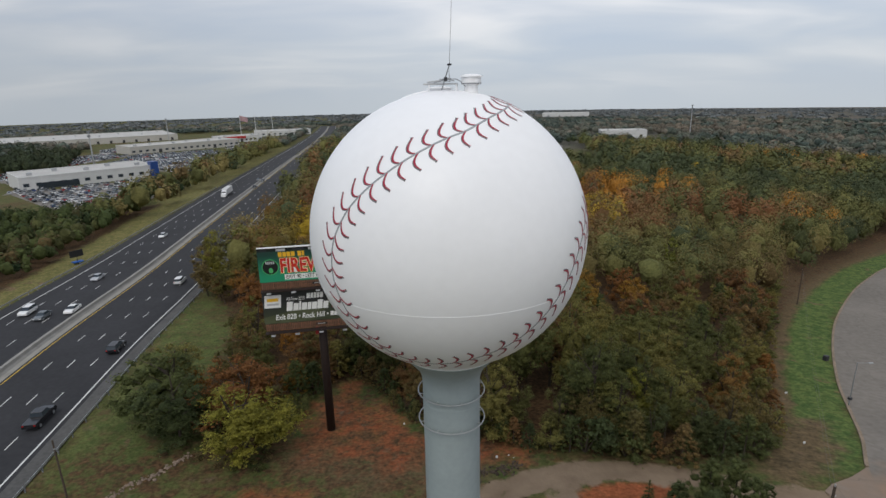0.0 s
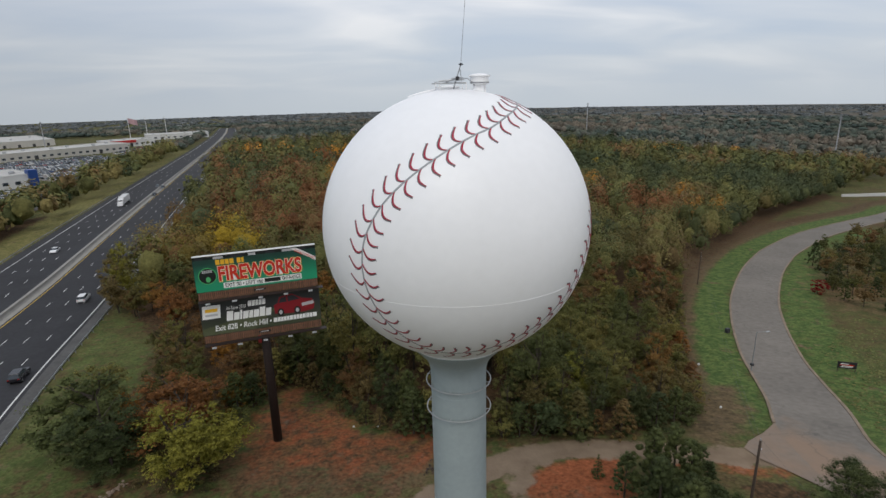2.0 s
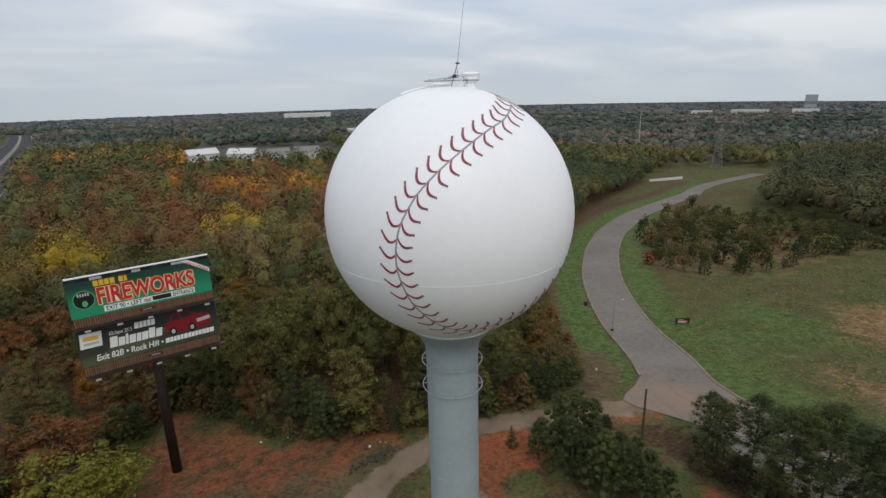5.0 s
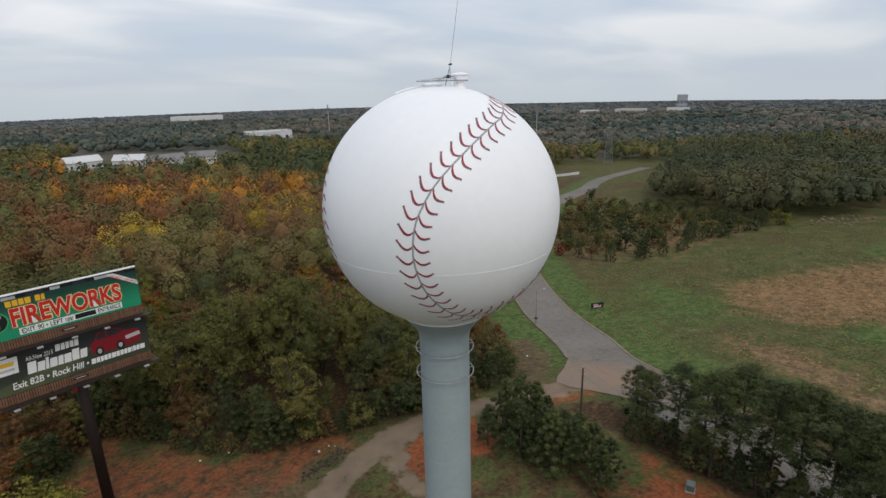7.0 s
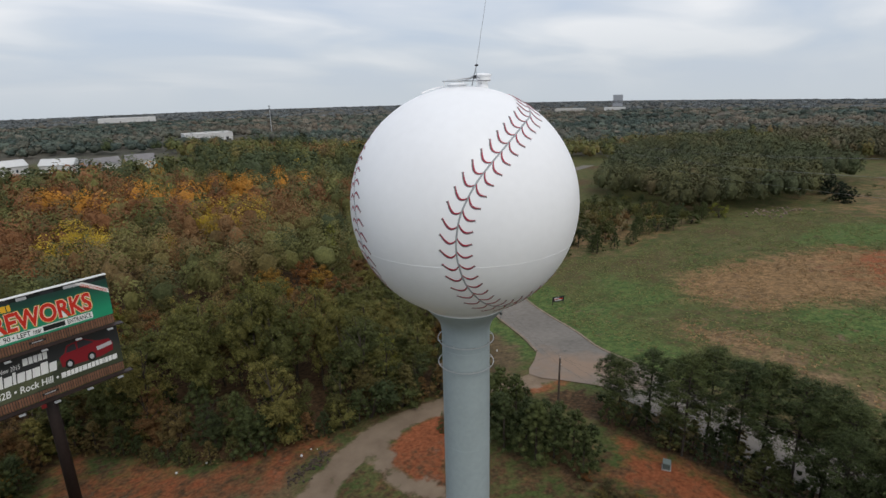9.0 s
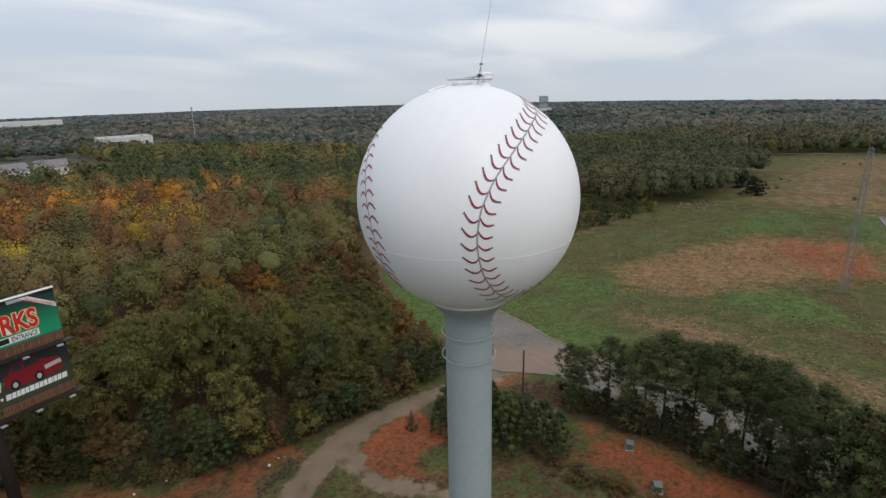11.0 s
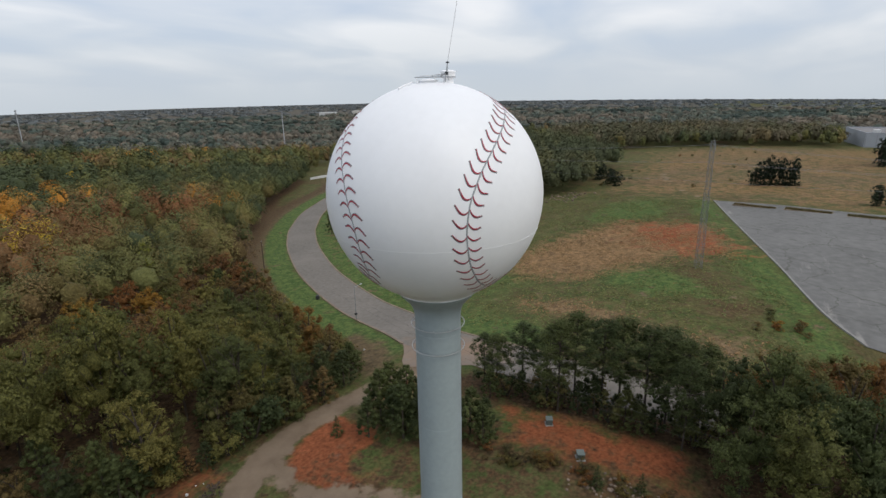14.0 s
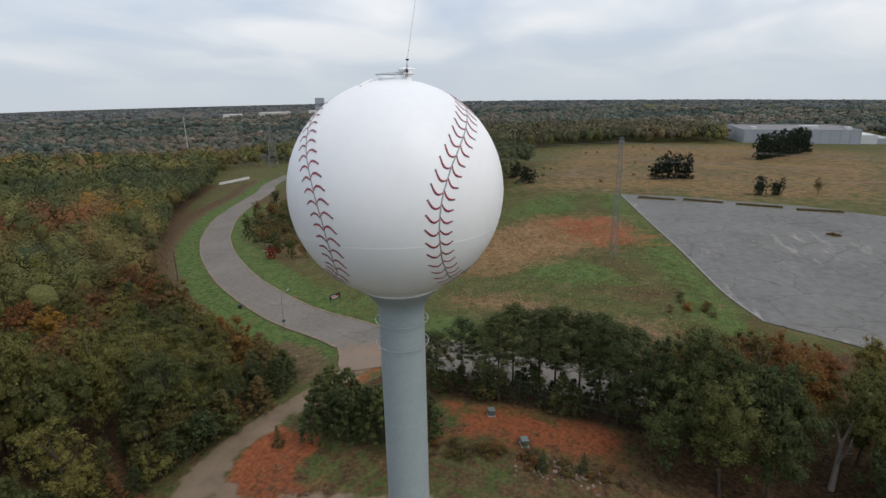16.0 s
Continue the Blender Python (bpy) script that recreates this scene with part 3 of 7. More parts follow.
    l.new(col, sc.inputs[0])
    l.new(sc.outputs[0], b.inputs["Base Color"])
    bp = n.new("ShaderNodeBump"); bp.inputs["Strength"].default_value, bp.inputs["Distance"].default_value = 0.8, 0.35
    l.new(clod, bp.inputs["Height"]); l.new(bp.outputs[0], b.inputs["Normal"])
    return m


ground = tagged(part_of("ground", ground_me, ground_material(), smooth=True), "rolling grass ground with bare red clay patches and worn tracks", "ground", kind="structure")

# ---- highway ----
bed_z = 0.06
highway = tagged(part_of("road", ribbon("road", HIGHWAY, -20.6, 21.6, bed_z, 8), ASPHALT), "dark asphalt motorway of eight lanes with painted lines", "road", kind="structure")
for lo, hi, mat, nm in ((18.4, 18.65, LINE_WHITE, "edge_line"), (2.35, 2.55, LINE_YELLOW, "edge_line"), (-17.1, -16.85, LINE_WHITE, "edge_line")):
    part_of(nm, ribbon(nm, HIGHWAY, lo, hi, bed_z + 0.012, 1), mat, highway)


def dash_mesh(offsets, line, cycle=12.2, length=3.05, width=0.16, stop=620.0):
    verts, faces = [], []
    for s in offsets:
        y = -120.0
        while y < stop:
            a, b = np.array((float(highway_x(y)), y)), np.array((float(highway_x(y + length)), y + length))
            d = (b - a) / np.linalg.norm(b - a)
            q = np.array((d[1], -d[0]))
            k = len(verts)
            for p, e in ((a, -1), (a, 1), (b, 1), (b, -1)):
                v = p + q * (s + e * width / 2)
                verts.append((v[0], v[1], landz(*(p + q * s)) + bed_z + 0.014))
            faces.append((k, k + 1, k + 2, k + 3))
            y += cycle * (2 if y > 300 else 1)
    return mesh_from("lane_dashes", verts, faces)


tagged(part_of("lane_dashes", dash_mesh([6.75, 10.6, 14.5, -6.2, -9.75, -13.3], HIGHWAY), LINE_WHITE, highway), "broken white lane lines", kind="stuff")
BARRIER = [(-0.62, -0.2), (-0.62, 0.15), (-0.3, 0.4), (-0.22, 1.05), (0.22, 1.05), (0.3, 0.4), (0.62, 0.15), (0.62, -0.2)]
barrier = tagged(part_of("median_barrier", bar_along("median_barrier", HIGHWAY, 0.0, BARRIER), CONCRETE), "pale concrete median barrier along the motorway", "barrier", kind="structure")
tagged(part_of("trim", ribbon("trim", HIGHWAY, -1.9, 1.9, bed_z + 0.02, 2), CONCRETE), "pale concrete gutter strip beside the median barrier", "gutter", kind="structure")


def guard_rail(offset, span, label):
    line = HIGHWAY[(HIGHWAY[:, 1] > span[0]) & (HIGHWAY[:, 1] < span[1])]
    gr = thing("guard_rail", label=label, category="guard rail")
    part_of("rail", bar_along("rail", line, offset, [(-0.03, 0.45), (-0.05, 0.53), (0.0, 0.60), (-0.05, 0.68), (-0.03, 0.76), (0.03, 0.76), (0.03, 0.45)]), GALV, gr)
    post = boxed(-0.06, 0.06, -0.09, 0.09, -0.3, 0.72)
    first = None
    y = span[0] + 1
    while y < span[1]:
        p = np.array((float(highway_x(y)), y)) + np.array((0.99, 0.13)) * (offset + 0.12)
        if first is None:
            first = part("post", post, STEEL, gr)
            o = first
        else:
            o = new("post", first.data)
            o.parent = gr
        o.matrix_basis = pose(p[0], p[1], landz(*p))
        y += 3.8 if y < 160 else 7.6


tagged(part_of("shoulder", ribbon("shoulder", HIGHWAY, 19.3, 21.7, bed_z + 0.006, 2), SHOULDER, highway), "pale worn asphalt shoulder strip")
guard_rail(22.0, (-40, 260), "galvanised steel guard rail beside the motorway shoulder")
guard_rail(-21.0, (40, 300), "galvanised guard rail on the far verge of the motorway")

# ---- side road, kerbs, dirt track, parking lot ----
SOIL = [(57, 37), (52, 34.5), (44, 33), (40, 29), (43, 24), (47, 20), (52, 14), (58, 17), (60.5, 22), (60.5, 27), (57, 30)]


def soiled_road():
    """Worn asphalt with tan silt washed over it at the mouth of the track, and mended cracks along it."""
    m = material("worn_grey_asphalt_with_silt", (0.168, 0.149, 0.128), 0.9, vary=0.2, scale=0.07, fine=1.0, bump=0.1)
    n, l = m.node_tree.nodes, m.node_tree.links
    b = n["Principled BSDF"]
    base = b.inputs["Base Color"].links[0].from_socket
    tc = n.new("ShaderNodeTexCoord")
    no = n.new("ShaderNodeTexNoise"); no.inputs["Scale"].default_value, no.inputs["Detail"].default_value = 0.3, 6
    l.new(tc.outputs["Object"], no.inputs["Vector"])
    at = n.new("ShaderNodeAttribute"); at.attribute_name = "soil"
    s = n.new("ShaderNodeMath"); s.operation = "ADD"
    l.new(at.outputs["Fac"], s.inputs[0]); l.new(no.outputs["Fac"], s.inputs[1])
    r = n.new("ShaderNodeMapRange"); r.inputs["From Min"].default_value, r.inputs["From Max"].default_value, r.inputs["To Max"].default_value = 0.86, 1.45, 0.85
    l.new(s.outputs[0], r.inputs["Value"])
    mx = n.new("ShaderNodeMix"); mx.data_type = "RGBA"; mx.inputs["B"].default_value = (0.255, 0.172, 0.118, 1)
    l.new(r.outputs[0], mx.inputs["Factor"]); l.new(base, mx.inputs["A"])
    vo = n.new("ShaderNodeTexVoronoi"); vo.feature = "DISTANCE_TO_EDGE"; vo.inputs["Scale"].default_value = 0.045
    wob = n.new("ShaderNodeVectorMath"); wob.operation = "MULTIPLY_ADD"; wob.inputs[1].default_value = (5, 5, 0)
    l.new(no.outputs["Color"], wob.inputs[0]); l.new(tc.outputs["Object"], wob.inputs[2])
    l.new(wob.outputs[0], vo.inputs["Vector"])
    cr = n.new("ShaderNodeMapRange"); cr.inputs["From Max"].default_value, cr.inputs["To Min"].default_value, cr.inputs["To Max"].default_value = 0.006, 0.4, 0.0
    l.new(vo.outputs["Distance"], cr.inputs["Value"])
    dk = n.new("ShaderNodeMix"); dk.data_type = "RGBA"; dk.inputs["B"].default_value = (0.07, 0.066, 0.06, 1)
    l.new(cr.outputs[0], dk.inputs["Factor"]); l.new(mx.outputs["Result"], dk.inputs["A"])
    l.new(dk.outputs["Result"], b.inputs["Base Color"])
    return m


def lay_soil(ob):
    xy = np.array([v.co[:2] for v in ob.data.vertices])
    ob.data.attributes.new("soil", "FLOAT", "POINT").data.foreach_set("value", within(xy, SOIL, 5.0).astype(np.float32))


side_road = tagged(part_of("road", ribbon("road", ROAD, -5.4, 5.4, 0.11, 8), soiled_road()), "worn pale grey asphalt road in a wide bend", "road", kind="structure")
lay_soil(side_road)
KERB_PROFILE = [(-0.22, -0.1), (-0.22, 0.20), (0.22, 0.24), (0.22, -0.1)]
keep = (ROAD_LEFT[:, 1] > 35.5) & (ROAD_LEFT[:, 1] < 215)
tagged(part_of("kerb", bar_along("kerb", ROAD[keep], -5.6, KERB_PROFILE), KERB), "dirty concrete kerb along the road bend", "kerb", kind="structure")
tagged(part_of("kerb", bar_along("kerb", ROAD[(ROAD[:, 1] > -50) & (ROAD[:, 1] < 205)], 5.6, KERB_PROFILE), KERB), "soil-stained concrete kerb along the road bend", "kerb", kind="structure")


def sheet(name, poly, lift, step):
    """A polygon laid over the ground."""
    bm = bmesh.new()
    bm.faces.new([bm.verts.new((x, y, 0)) for x, y in poly])
    p = np.array(poly)
    for ax in (0, 1):
        for v in np.arange(p[:, ax].min() + step, p[:, ax].max(), step):
            co, no = Vector((0, 0, 0)), Vector((0, 0, 0))
            co[ax], no[ax] = v, 1
            bmesh.ops.bisect_plane(bm, geom=[*bm.verts, *bm.edges, *bm.faces], plane_co=co, plane_no=no)
    for v in bm.verts:
        v.co.z = landz(v.co.x, v.co.y) + lift
    return bm


apron = tagged(part("pavement", sheet("pavement", [(56.6, 38.2), (53.6, 36.0), (50.2, 33.8), (46.5, 32.0), (44.5, 30.4), (44.5, 27.6), (46.0, 24.2), (48.0, 18.8), (51.5, 26), (56, 33)], 0.10, 2.0), side_road.data.materials[0]), "silt-covered asphalt apron where the track meets the road", "pavement", kind="structure")
lay_soil(apron)
apron.data.attributes["soil"].data.foreach_set("value", [0.75] * len(apron.data.vertices))
WORN = [(105, -42), (126, -33), (160, -62), (162, -86), (140, -86), (120, -62)]


def lot_material():
    """Old asphalt: broad mottling, pale scoured streaks where it is worn, dark cracks and patched seams."""
    m = material("old_parking_asphalt", (0.150, 0.146, 0.138), 0.92, vary=0.22, scale=0.035, fine=0.5, bump=0.1)
    n, l = m.node_tree.nodes, m.node_tree.links
    b = n["Principled BSDF"]
    base = b.inputs["Base Color"].links[0].from_socket
    tc = n.new("ShaderNodeTexCoord")
    turn = n.new("ShaderNodeMapping"); turn.inputs["Rotation"].default_value = (0, 0, radians(-50)); turn.inputs["Scale"].default_value = (0.05, 0.32, 1)
    l.new(tc.outputs["Object"], turn.inputs["Vector"])
    no = n.new("ShaderNodeTexNoise"); no.inputs["Scale"].default_value, no.inputs["Detail"].default_value, no.inputs["Roughness"].default_value = 1.0, 7, 0.7
    l.new(turn.outputs[0], no.inputs["Vector"])
    at = n.new("ShaderNodeAttribute"); at.attribute_name = "worn"
    s = n.new("ShaderNodeMath"); s.operation = "MULTIPLY_ADD"; s.inputs[1].default_value = 0.26
    l.new(at.outputs["Fac"], s.inputs[0]); l.new(no.outputs["Fac"], s.inputs[2])
    r = n.new("ShaderNodeMapRange"); r.inputs["From Min"].default_value, r.inputs["From Max"].default_value, r.inputs["To Max"].default_value = 0.72, 0.90, 0.8
    l.new(s.outputs[0], r.inputs["Value"])
    pale = n.new("ShaderNodeMix"); pale.data_type = "RGBA"; pale.inputs["B"].default_value = (0.37, 0.35, 0.32, 1)
    l.new(r.outputs[0], pale.inputs["Factor"]); l.new(base, pale.inputs["A"])
    vo = n.new("ShaderNodeTexVoronoi"); vo.feature = "DISTANCE_TO_EDGE"; vo.inputs["Scale"].default_value = 0.075
    wob = n.new("ShaderNodeTexNoise"); wob.inputs["Scale"].default_value = 0.4
    l.new(tc.outputs["Object"], wob.inputs["Vector"])
    shift = n.new("ShaderNodeVectorMath"); shift.operation = "MULTIPLY_ADD"; shift.inputs[1].default_value = (3, 3, 0)
    l.new(wob.outputs["Color"], shift.inputs[0]); l.new(tc.outputs["Object"], shift.inputs[2])
    l.new(shift.outputs[0], vo.inputs["Vector"])
    cr = n.new("ShaderNodeMapRange"); cr.inputs["From Max"].default_value, cr.inputs["To Min"].default_value, cr.inputs["To Max"].default_value = 0.014, 0.6, 0.0
    l.new(vo.outputs["Distance"], cr.inputs["Value"])
    dark = n.new("ShaderNodeMix"); dark.data_type = "RGBA"; dark.inputs["B"].default_value = (0.05, 0.052, 0.035, 1)
    l.new(cr.outputs[0], dark.inputs["Factor"]); l.new(pale.outputs["Result"], dark.inputs["A"])
    l.new(dark.outputs["Result"], b.inputs["Base Color"])
    return m


lot = tagged(part("parking_lot", sheet("parking_lot", LOT, 0.14, 5.0), lot_material()), "large empty cracked grey asphalt parking lot", "parking lot", kind="structure")
lot_xy = np.array([v.co[:2] for v in lot.data.vertices])
worn = np.maximum(within(lot_xy, WORN, 22), np.clip(1 - np.abs(reach(lot_xy, LOT)) / 5, 0, 1) * 0.75)
lot.data.attributes.new("worn", "FLOAT", "POINT").data.foreach_set("value", worn.astype(np.float32))


for edge_pts, lab in (([(221, -12.9), (162, -22.9), (125, -30.2), (97, -35.8), (83, -40.6)], "pale broken concrete kerb along the side of the parking lot"), ([(221, -12.5), (216.4, -36), (209.4, -56), (206.4, -79), (196.4, -102)], "pale concrete kerb along the head of the parking lot")):
    tagged(part_of("kerb", bar_along("kerb", spline(edge_pts, 3.0), 0.0, [(-0.2, -0.1), (-0.2, 0.26), (0.2, 0.26), (0.2, -0.1)]), CONCRETE), lab, "kerb", kind="structure")


def grass_island(x, y, turn, length):
    ob = thing("traffic_island", (x, y, landz(x, y) + 0.14), turn, "weedy kerbed grass island in the parking lot", "traffic island", "islands in the parking lot")
    part("kerb", boxed(-length / 2, length / 2, -1.7, 1.7, -0.2, 0.16, 0.05), KERB, ob)
    rng = np.random.default_rng(int(x * 7))
    c = np.stack([rng.uniform(-length / 2 + 0.3, length / 2 - 0.3, 900), rng.uniform(-1.5, 1.5, 900), rng.uniform(0.16, 0.5, 900)], 1)
    me = mesh_from("turf", [], [])
    s = rng.uniform(0.15, 0.4, (900, 1))
    a = rng.uniform(0, 6.3, 900)
    d = np.stack([np.cos(a), np.sin(a), np.zeros(900)], 1)
    v = np.stack([c - d * s - (0, 0, 0.15), c + d * s - (0, 0, 0.15), c + d[:, [1, 0, 2]] * s * 0.5 + (0, 0, 0.18)], 1).reshape(-1, 3)
    me.from_pydata(v.tolist(), [], np.arange(2700).reshape(-1, 3).tolist())
    part_of("turf", me, WEEDS, ob, "dry green and brown weeds")


for x, y, turn, length in ((210.5, -27, -105, 15), (206.5, -44, -102, 15), (201.5, -63, -98, 16), (199, -82, -92, 15), (160, -75, -60, 3)):
    grass_island(x, y, turn, length)

# ---- the water tower ----
TANK_Z, TANK_R, STEM_R = 39.05, 6.10, 1.395
tower = thing("water_tower", (0, 0, 0), label="white spherical water tower painted as a baseball on grey stem", category="water tower")
LOW = math.acos(2.75 / TANK_R)
outline = [(TANK_R * math.cos(a), TANK_Z + TANK_R * math.sin(a)) for a in np.linspace(-LOW, math.pi / 2, 60)]
outline[-1] = (0.0, TANK_Z + TANK_R)
tank = part("tank", lathe([(2.38, 33.28), (2.44, 33.40), (2.6, 33.52), *outline], 128), WHITE, tower, "glossy white spherical tank", smooth=True)
part("stem", lathe([(2.382, 33.276), (2.22, 33.08), (1.98, 32.82), (1.75, 32.56), (1.575, 32.3), (1.46, 32.02), (1.41, 31.72), (STEM_R, 31.4), (STEM_R, 12), (STEM_R, 3.2), (1.9, 1.2), (2.5, 0.0), (2.5, -1.0)], 64), GREY, tower, "pale blue-grey steel stem", smooth=True)
for z in (30.6, 29.3, 24.2, 18.1, 12.0):
    part("weld_band", ring(bmesh.new(), STEM_R, z, 0.012, 64, 6), GREY, tower)
for z in (31.08, 29.56):
    handring = part("ring_rail", ring(bmesh.new(), 1.62, z, 0.028, 64, 8), GALV, tower, "thin pipe ring round the stem")
    for k in range(8):
        a = 2 * math.pi * k / 8 + 0.3
        part("bracket", rodded((STEM_R * math.cos(a), STEM_R * math.sin(a), z - 0.02), (1.62 * math.cos(a), 1.62 * math.sin(a), z), 0.02, n=6), GALV, handring)
WELD_LAT = radians(-16.7)
part("weld_seam", ring(bmesh.new(), TANK_R * math.cos(WELD_LAT), TANK_Z + TANK_R * math.sin(WELD_LAT), 0.010, 128, 6), WELD, tank, smooth=True)
part("weld_seam", ring(bmesh.new(), 2.383, 33.277, 0.015, 96, 6), GREY, tank, smooth=True)

# the painted seam: a closed line over the ball, by longitude and latitude
SEAM_LINE = [(-20, 64), (-45, 60), (-66, 55), (-80, 50), (-91, 46.5), (-103, 41), (-114, 34), (-122, 27.5), (-129, 20), (-133, 13.5), (-136, 7), (-137.5, 0), (-138, -7), (-137.5, -13), (-136, -20), (-134, -26), (-130.5, -32), (-126, -38), (-120, -43), (-113, -46.5), (-104, -48), (-94, -47), (-85, -45), (-77, -42), (-70, -39), (-63, -35.5), (-57, -31), (-52, -26), (-47, -20), (-43, -14), (-39, -8), (-35, -2), (-31, 3), (-25, 8),
             (-14, 14), (2, 18), (22, 17), (45, 8), (65, -8), (84, -27), (108, -43), (138, -46), (160, -37), (164.5, -27), (166, -19), (166, -12), (165.5, -5), (163.5, 2), (161, 8.5), (158, 14.5), (154, 20.5), (149.5, 26), (144, 32), (136, 39), (124, 47), (104, 56), (70, 63), (25, 66)]


def on_ball(lon, lat, r=1.0):
    lon, lat = radians(lon), radians(lat)
    return Vector((r * math.cos(lat) * math.cos(lon), r * math.cos(lat) * math.sin(lon), r * math.sin(lat)))


def closed_curve(points, steps=14):
    out, n = [], len(points)
    for i in range(n):
        a, b, c, d = (points[(i + k - 1) % n] for k in range(4))
        for k in range(steps):
            t = k / steps
            out.append((0.5 * (2 * b + (c - a) * t + (2 * a - 5 * b + 4 * c - d) * t * t + (3 * b - a - 3 * c + d) * t ** 3)).normalized())
    return out


seam = closed_curve([on_ball(*p) for p in SEAM_LINE])


def ball_stroke(points, widths, lift, thick=0.006):
    """A painted stroke on the ball: a thin raised band along points given as unit directions."""
    bm = bmesh.new()
    rows = []
    n = len(points)
    for i, p in enumerate(points):
        d = points[min(i + 1, n - 1)] - points[max(i - 1, 0)]
        s = p.cross(d).normalized()
        w = widths[i] / 2
        rows.append([bm.verts.new(p * (TANK_R + h) + s * e) for h, e in ((lift - thick, -w), (lift, -w * 0.85), (lift + 0.002, 0), (lift, w * 0.85), (lift - thick, w))])
    for a, b in zip(rows, rows[1:]):
        for k in range(4):
            bm.faces.new((a[k], b[k], b[k + 1], a[k + 1]))
    bmesh.ops.translate(bm, verts=bm.verts, vec=(0, 0, TANK_Z))
    return bm


part("seam_line", ball_stroke([*seam, seam[0]], [0.085] * (len(seam) + 1), 0.008), SEAM, tank, "grey painted seam line", smooth=True)
run, marks, gone = 0.0, [], 0.0
for a, b in zip(seam, [*seam[1:], seam[0]]):
    run += (b - a).length * TANK_R
PITCH = run / round(run / 0.645)
for a, b in zip(seam, [*seam[1:], seam[0]]):
    step = (b - a).length * TANK_R
    while gone <= step:
        p = (a + (b - a) * (gone / step)).normalized()
        marks.append((p, (b - a).normalized()))
        gone += PITCH
    gone -= step
for p, d in marks[:-1]:
    side = p.cross(d).normalized()
    for e in (-1, 1):
        path, shade, n = [], [], 10
        for k in range(n + 1):
            t = k / n
            if e > 0:
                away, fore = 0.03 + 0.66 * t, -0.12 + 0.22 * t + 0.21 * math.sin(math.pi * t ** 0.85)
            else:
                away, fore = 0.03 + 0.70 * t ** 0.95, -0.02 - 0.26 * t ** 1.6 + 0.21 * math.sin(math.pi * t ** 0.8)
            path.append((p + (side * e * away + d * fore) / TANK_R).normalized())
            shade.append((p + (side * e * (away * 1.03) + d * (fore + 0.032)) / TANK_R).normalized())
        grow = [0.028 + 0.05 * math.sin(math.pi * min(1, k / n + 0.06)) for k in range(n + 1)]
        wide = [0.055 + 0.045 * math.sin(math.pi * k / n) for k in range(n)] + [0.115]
        st = part("stitch", ball_stroke(path, grow, 0.018), STITCH_RED, tank, smooth=True)
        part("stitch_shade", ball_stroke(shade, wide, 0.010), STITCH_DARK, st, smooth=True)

# fittings on the crown
TOP = TANK_Z + TANK_R
vent = part("roof_vent", lathe([(0.30, TOP - 0.2), (0.28, TOP + 0.16), (0.40, TOP + 0.20), (0.41, TOP + 0.26), (0.40, TOP + 0.46), (0.47, TOP + 0.50), (0.46, TOP + 0.54), (0.26, TOP + 0.60), (0, TOP + 0.62)], 32), WHITE, tower, "white mushroom-shaped roof vent")
vent.matrix_basis = pose(1.05, -0.42, 0)
part("screen", lathe([(0.36, TOP + 0.205), (0.416, TOP + 0.22), (0.416, TOP + 0.262)], 32), STEEL, vent)
hatch = part("hatch", lathe([(0.50, TOP - 0.12), (0.50, TOP + 0.07), (0.55, TOP + 0.08), (0.55, TOP + 0.11), (0.2, TOP + 0.17), (0, TOP + 0.17)], 28), WHITE, tower, "round roof hatch with a domed lid")
hatch.matrix_basis = pose(-0.25, 0.15, -0.02)
rail = part("roof_rail", rodded((-0.92, -0.5, TOP + 0.24), (0.42, -0.62, TOP + 0.24), 0.035, n=6), GALV, tower, "low grey steel frame on the crown")
for a, b, r in (((0.42, -0.62, 0.24), (0.5, 0.45, 0.24), 0.03), ((0.5, 0.45, 0.24), (-0.85, 0.6, 0.24), 0.03), ((-0.85, 0.6, 0.24), (-0.92, -0.5, 0.24), 0.03),
                ((-0.75, -0.55, 0.33), (0.1, -0.75, 0.40), 0.026), ((0.1, -0.75, 0.40), (0.35, -0.5, 0.36), 0.026), ((-0.8, 0.3, 0.30), (0.2, -0.4, 0.34), 0.02)):
    part("rail_bar", rodded((a[0], a[1], TOP + a[2]), (b[0], b[1], TOP + b[2]), r, n=6), GALV, rail)
for x, y in ((-0.7, -0.52), (0.42, -0.62), (0.5, 0.45), (-0.7, 0.58)):
    part("rail_post", rodded((x, y, TOP - 0.15), (x, y, TOP + 0.26), 0.022, n=6), WHITE, rail)
mast = part("lightning_mast", rodded((-0.18, -0.85, TOP + 0.0), (0.15, -0.85, TOP + 0.98), 0.026, 0.020, n=8), STEEL, tower, "short steel mast with a beacon")
part("beacon", lathe([(0, TOP + 0.93), (0.09, TOP + 0.95), (0.1, TOP + 1.0), (0, TOP + 1.03)], 12), DARK_STEEL, mast).matrix_basis = pose(0.15, -0.85, 0)
part("crossbar", rodded((-0.28, -0.85, TOP + 0.42), (0.22, -0.85, TOP + 0.44), 0.018, n=6), STEEL, mast)
part("stay", rodded((0.16, -0.85, TOP + 0.30), (0.12, -0.85, TOP + 0.78), 0.014, n=6), STEEL, mast)
part("arm", rodded((-0.5, -0.75, TOP + 0.28), (0.10, -0.85, TOP + 0.45), 0.026, n=6), STEEL, mast)
part("junction_box", boxed(-0.08, 0.06, -0.93, -0.79, TOP + 0.34, TOP + 0.50, 0.02), DARK_STEEL, mast)
part("whip_antenna", rodded((0.15, -0.85, TOP + 1.0), (0.45, -2.0, TOP + 7.5), 0.009, 0.005, n=6), WIRE, mast, "thin leaning whip antenna")
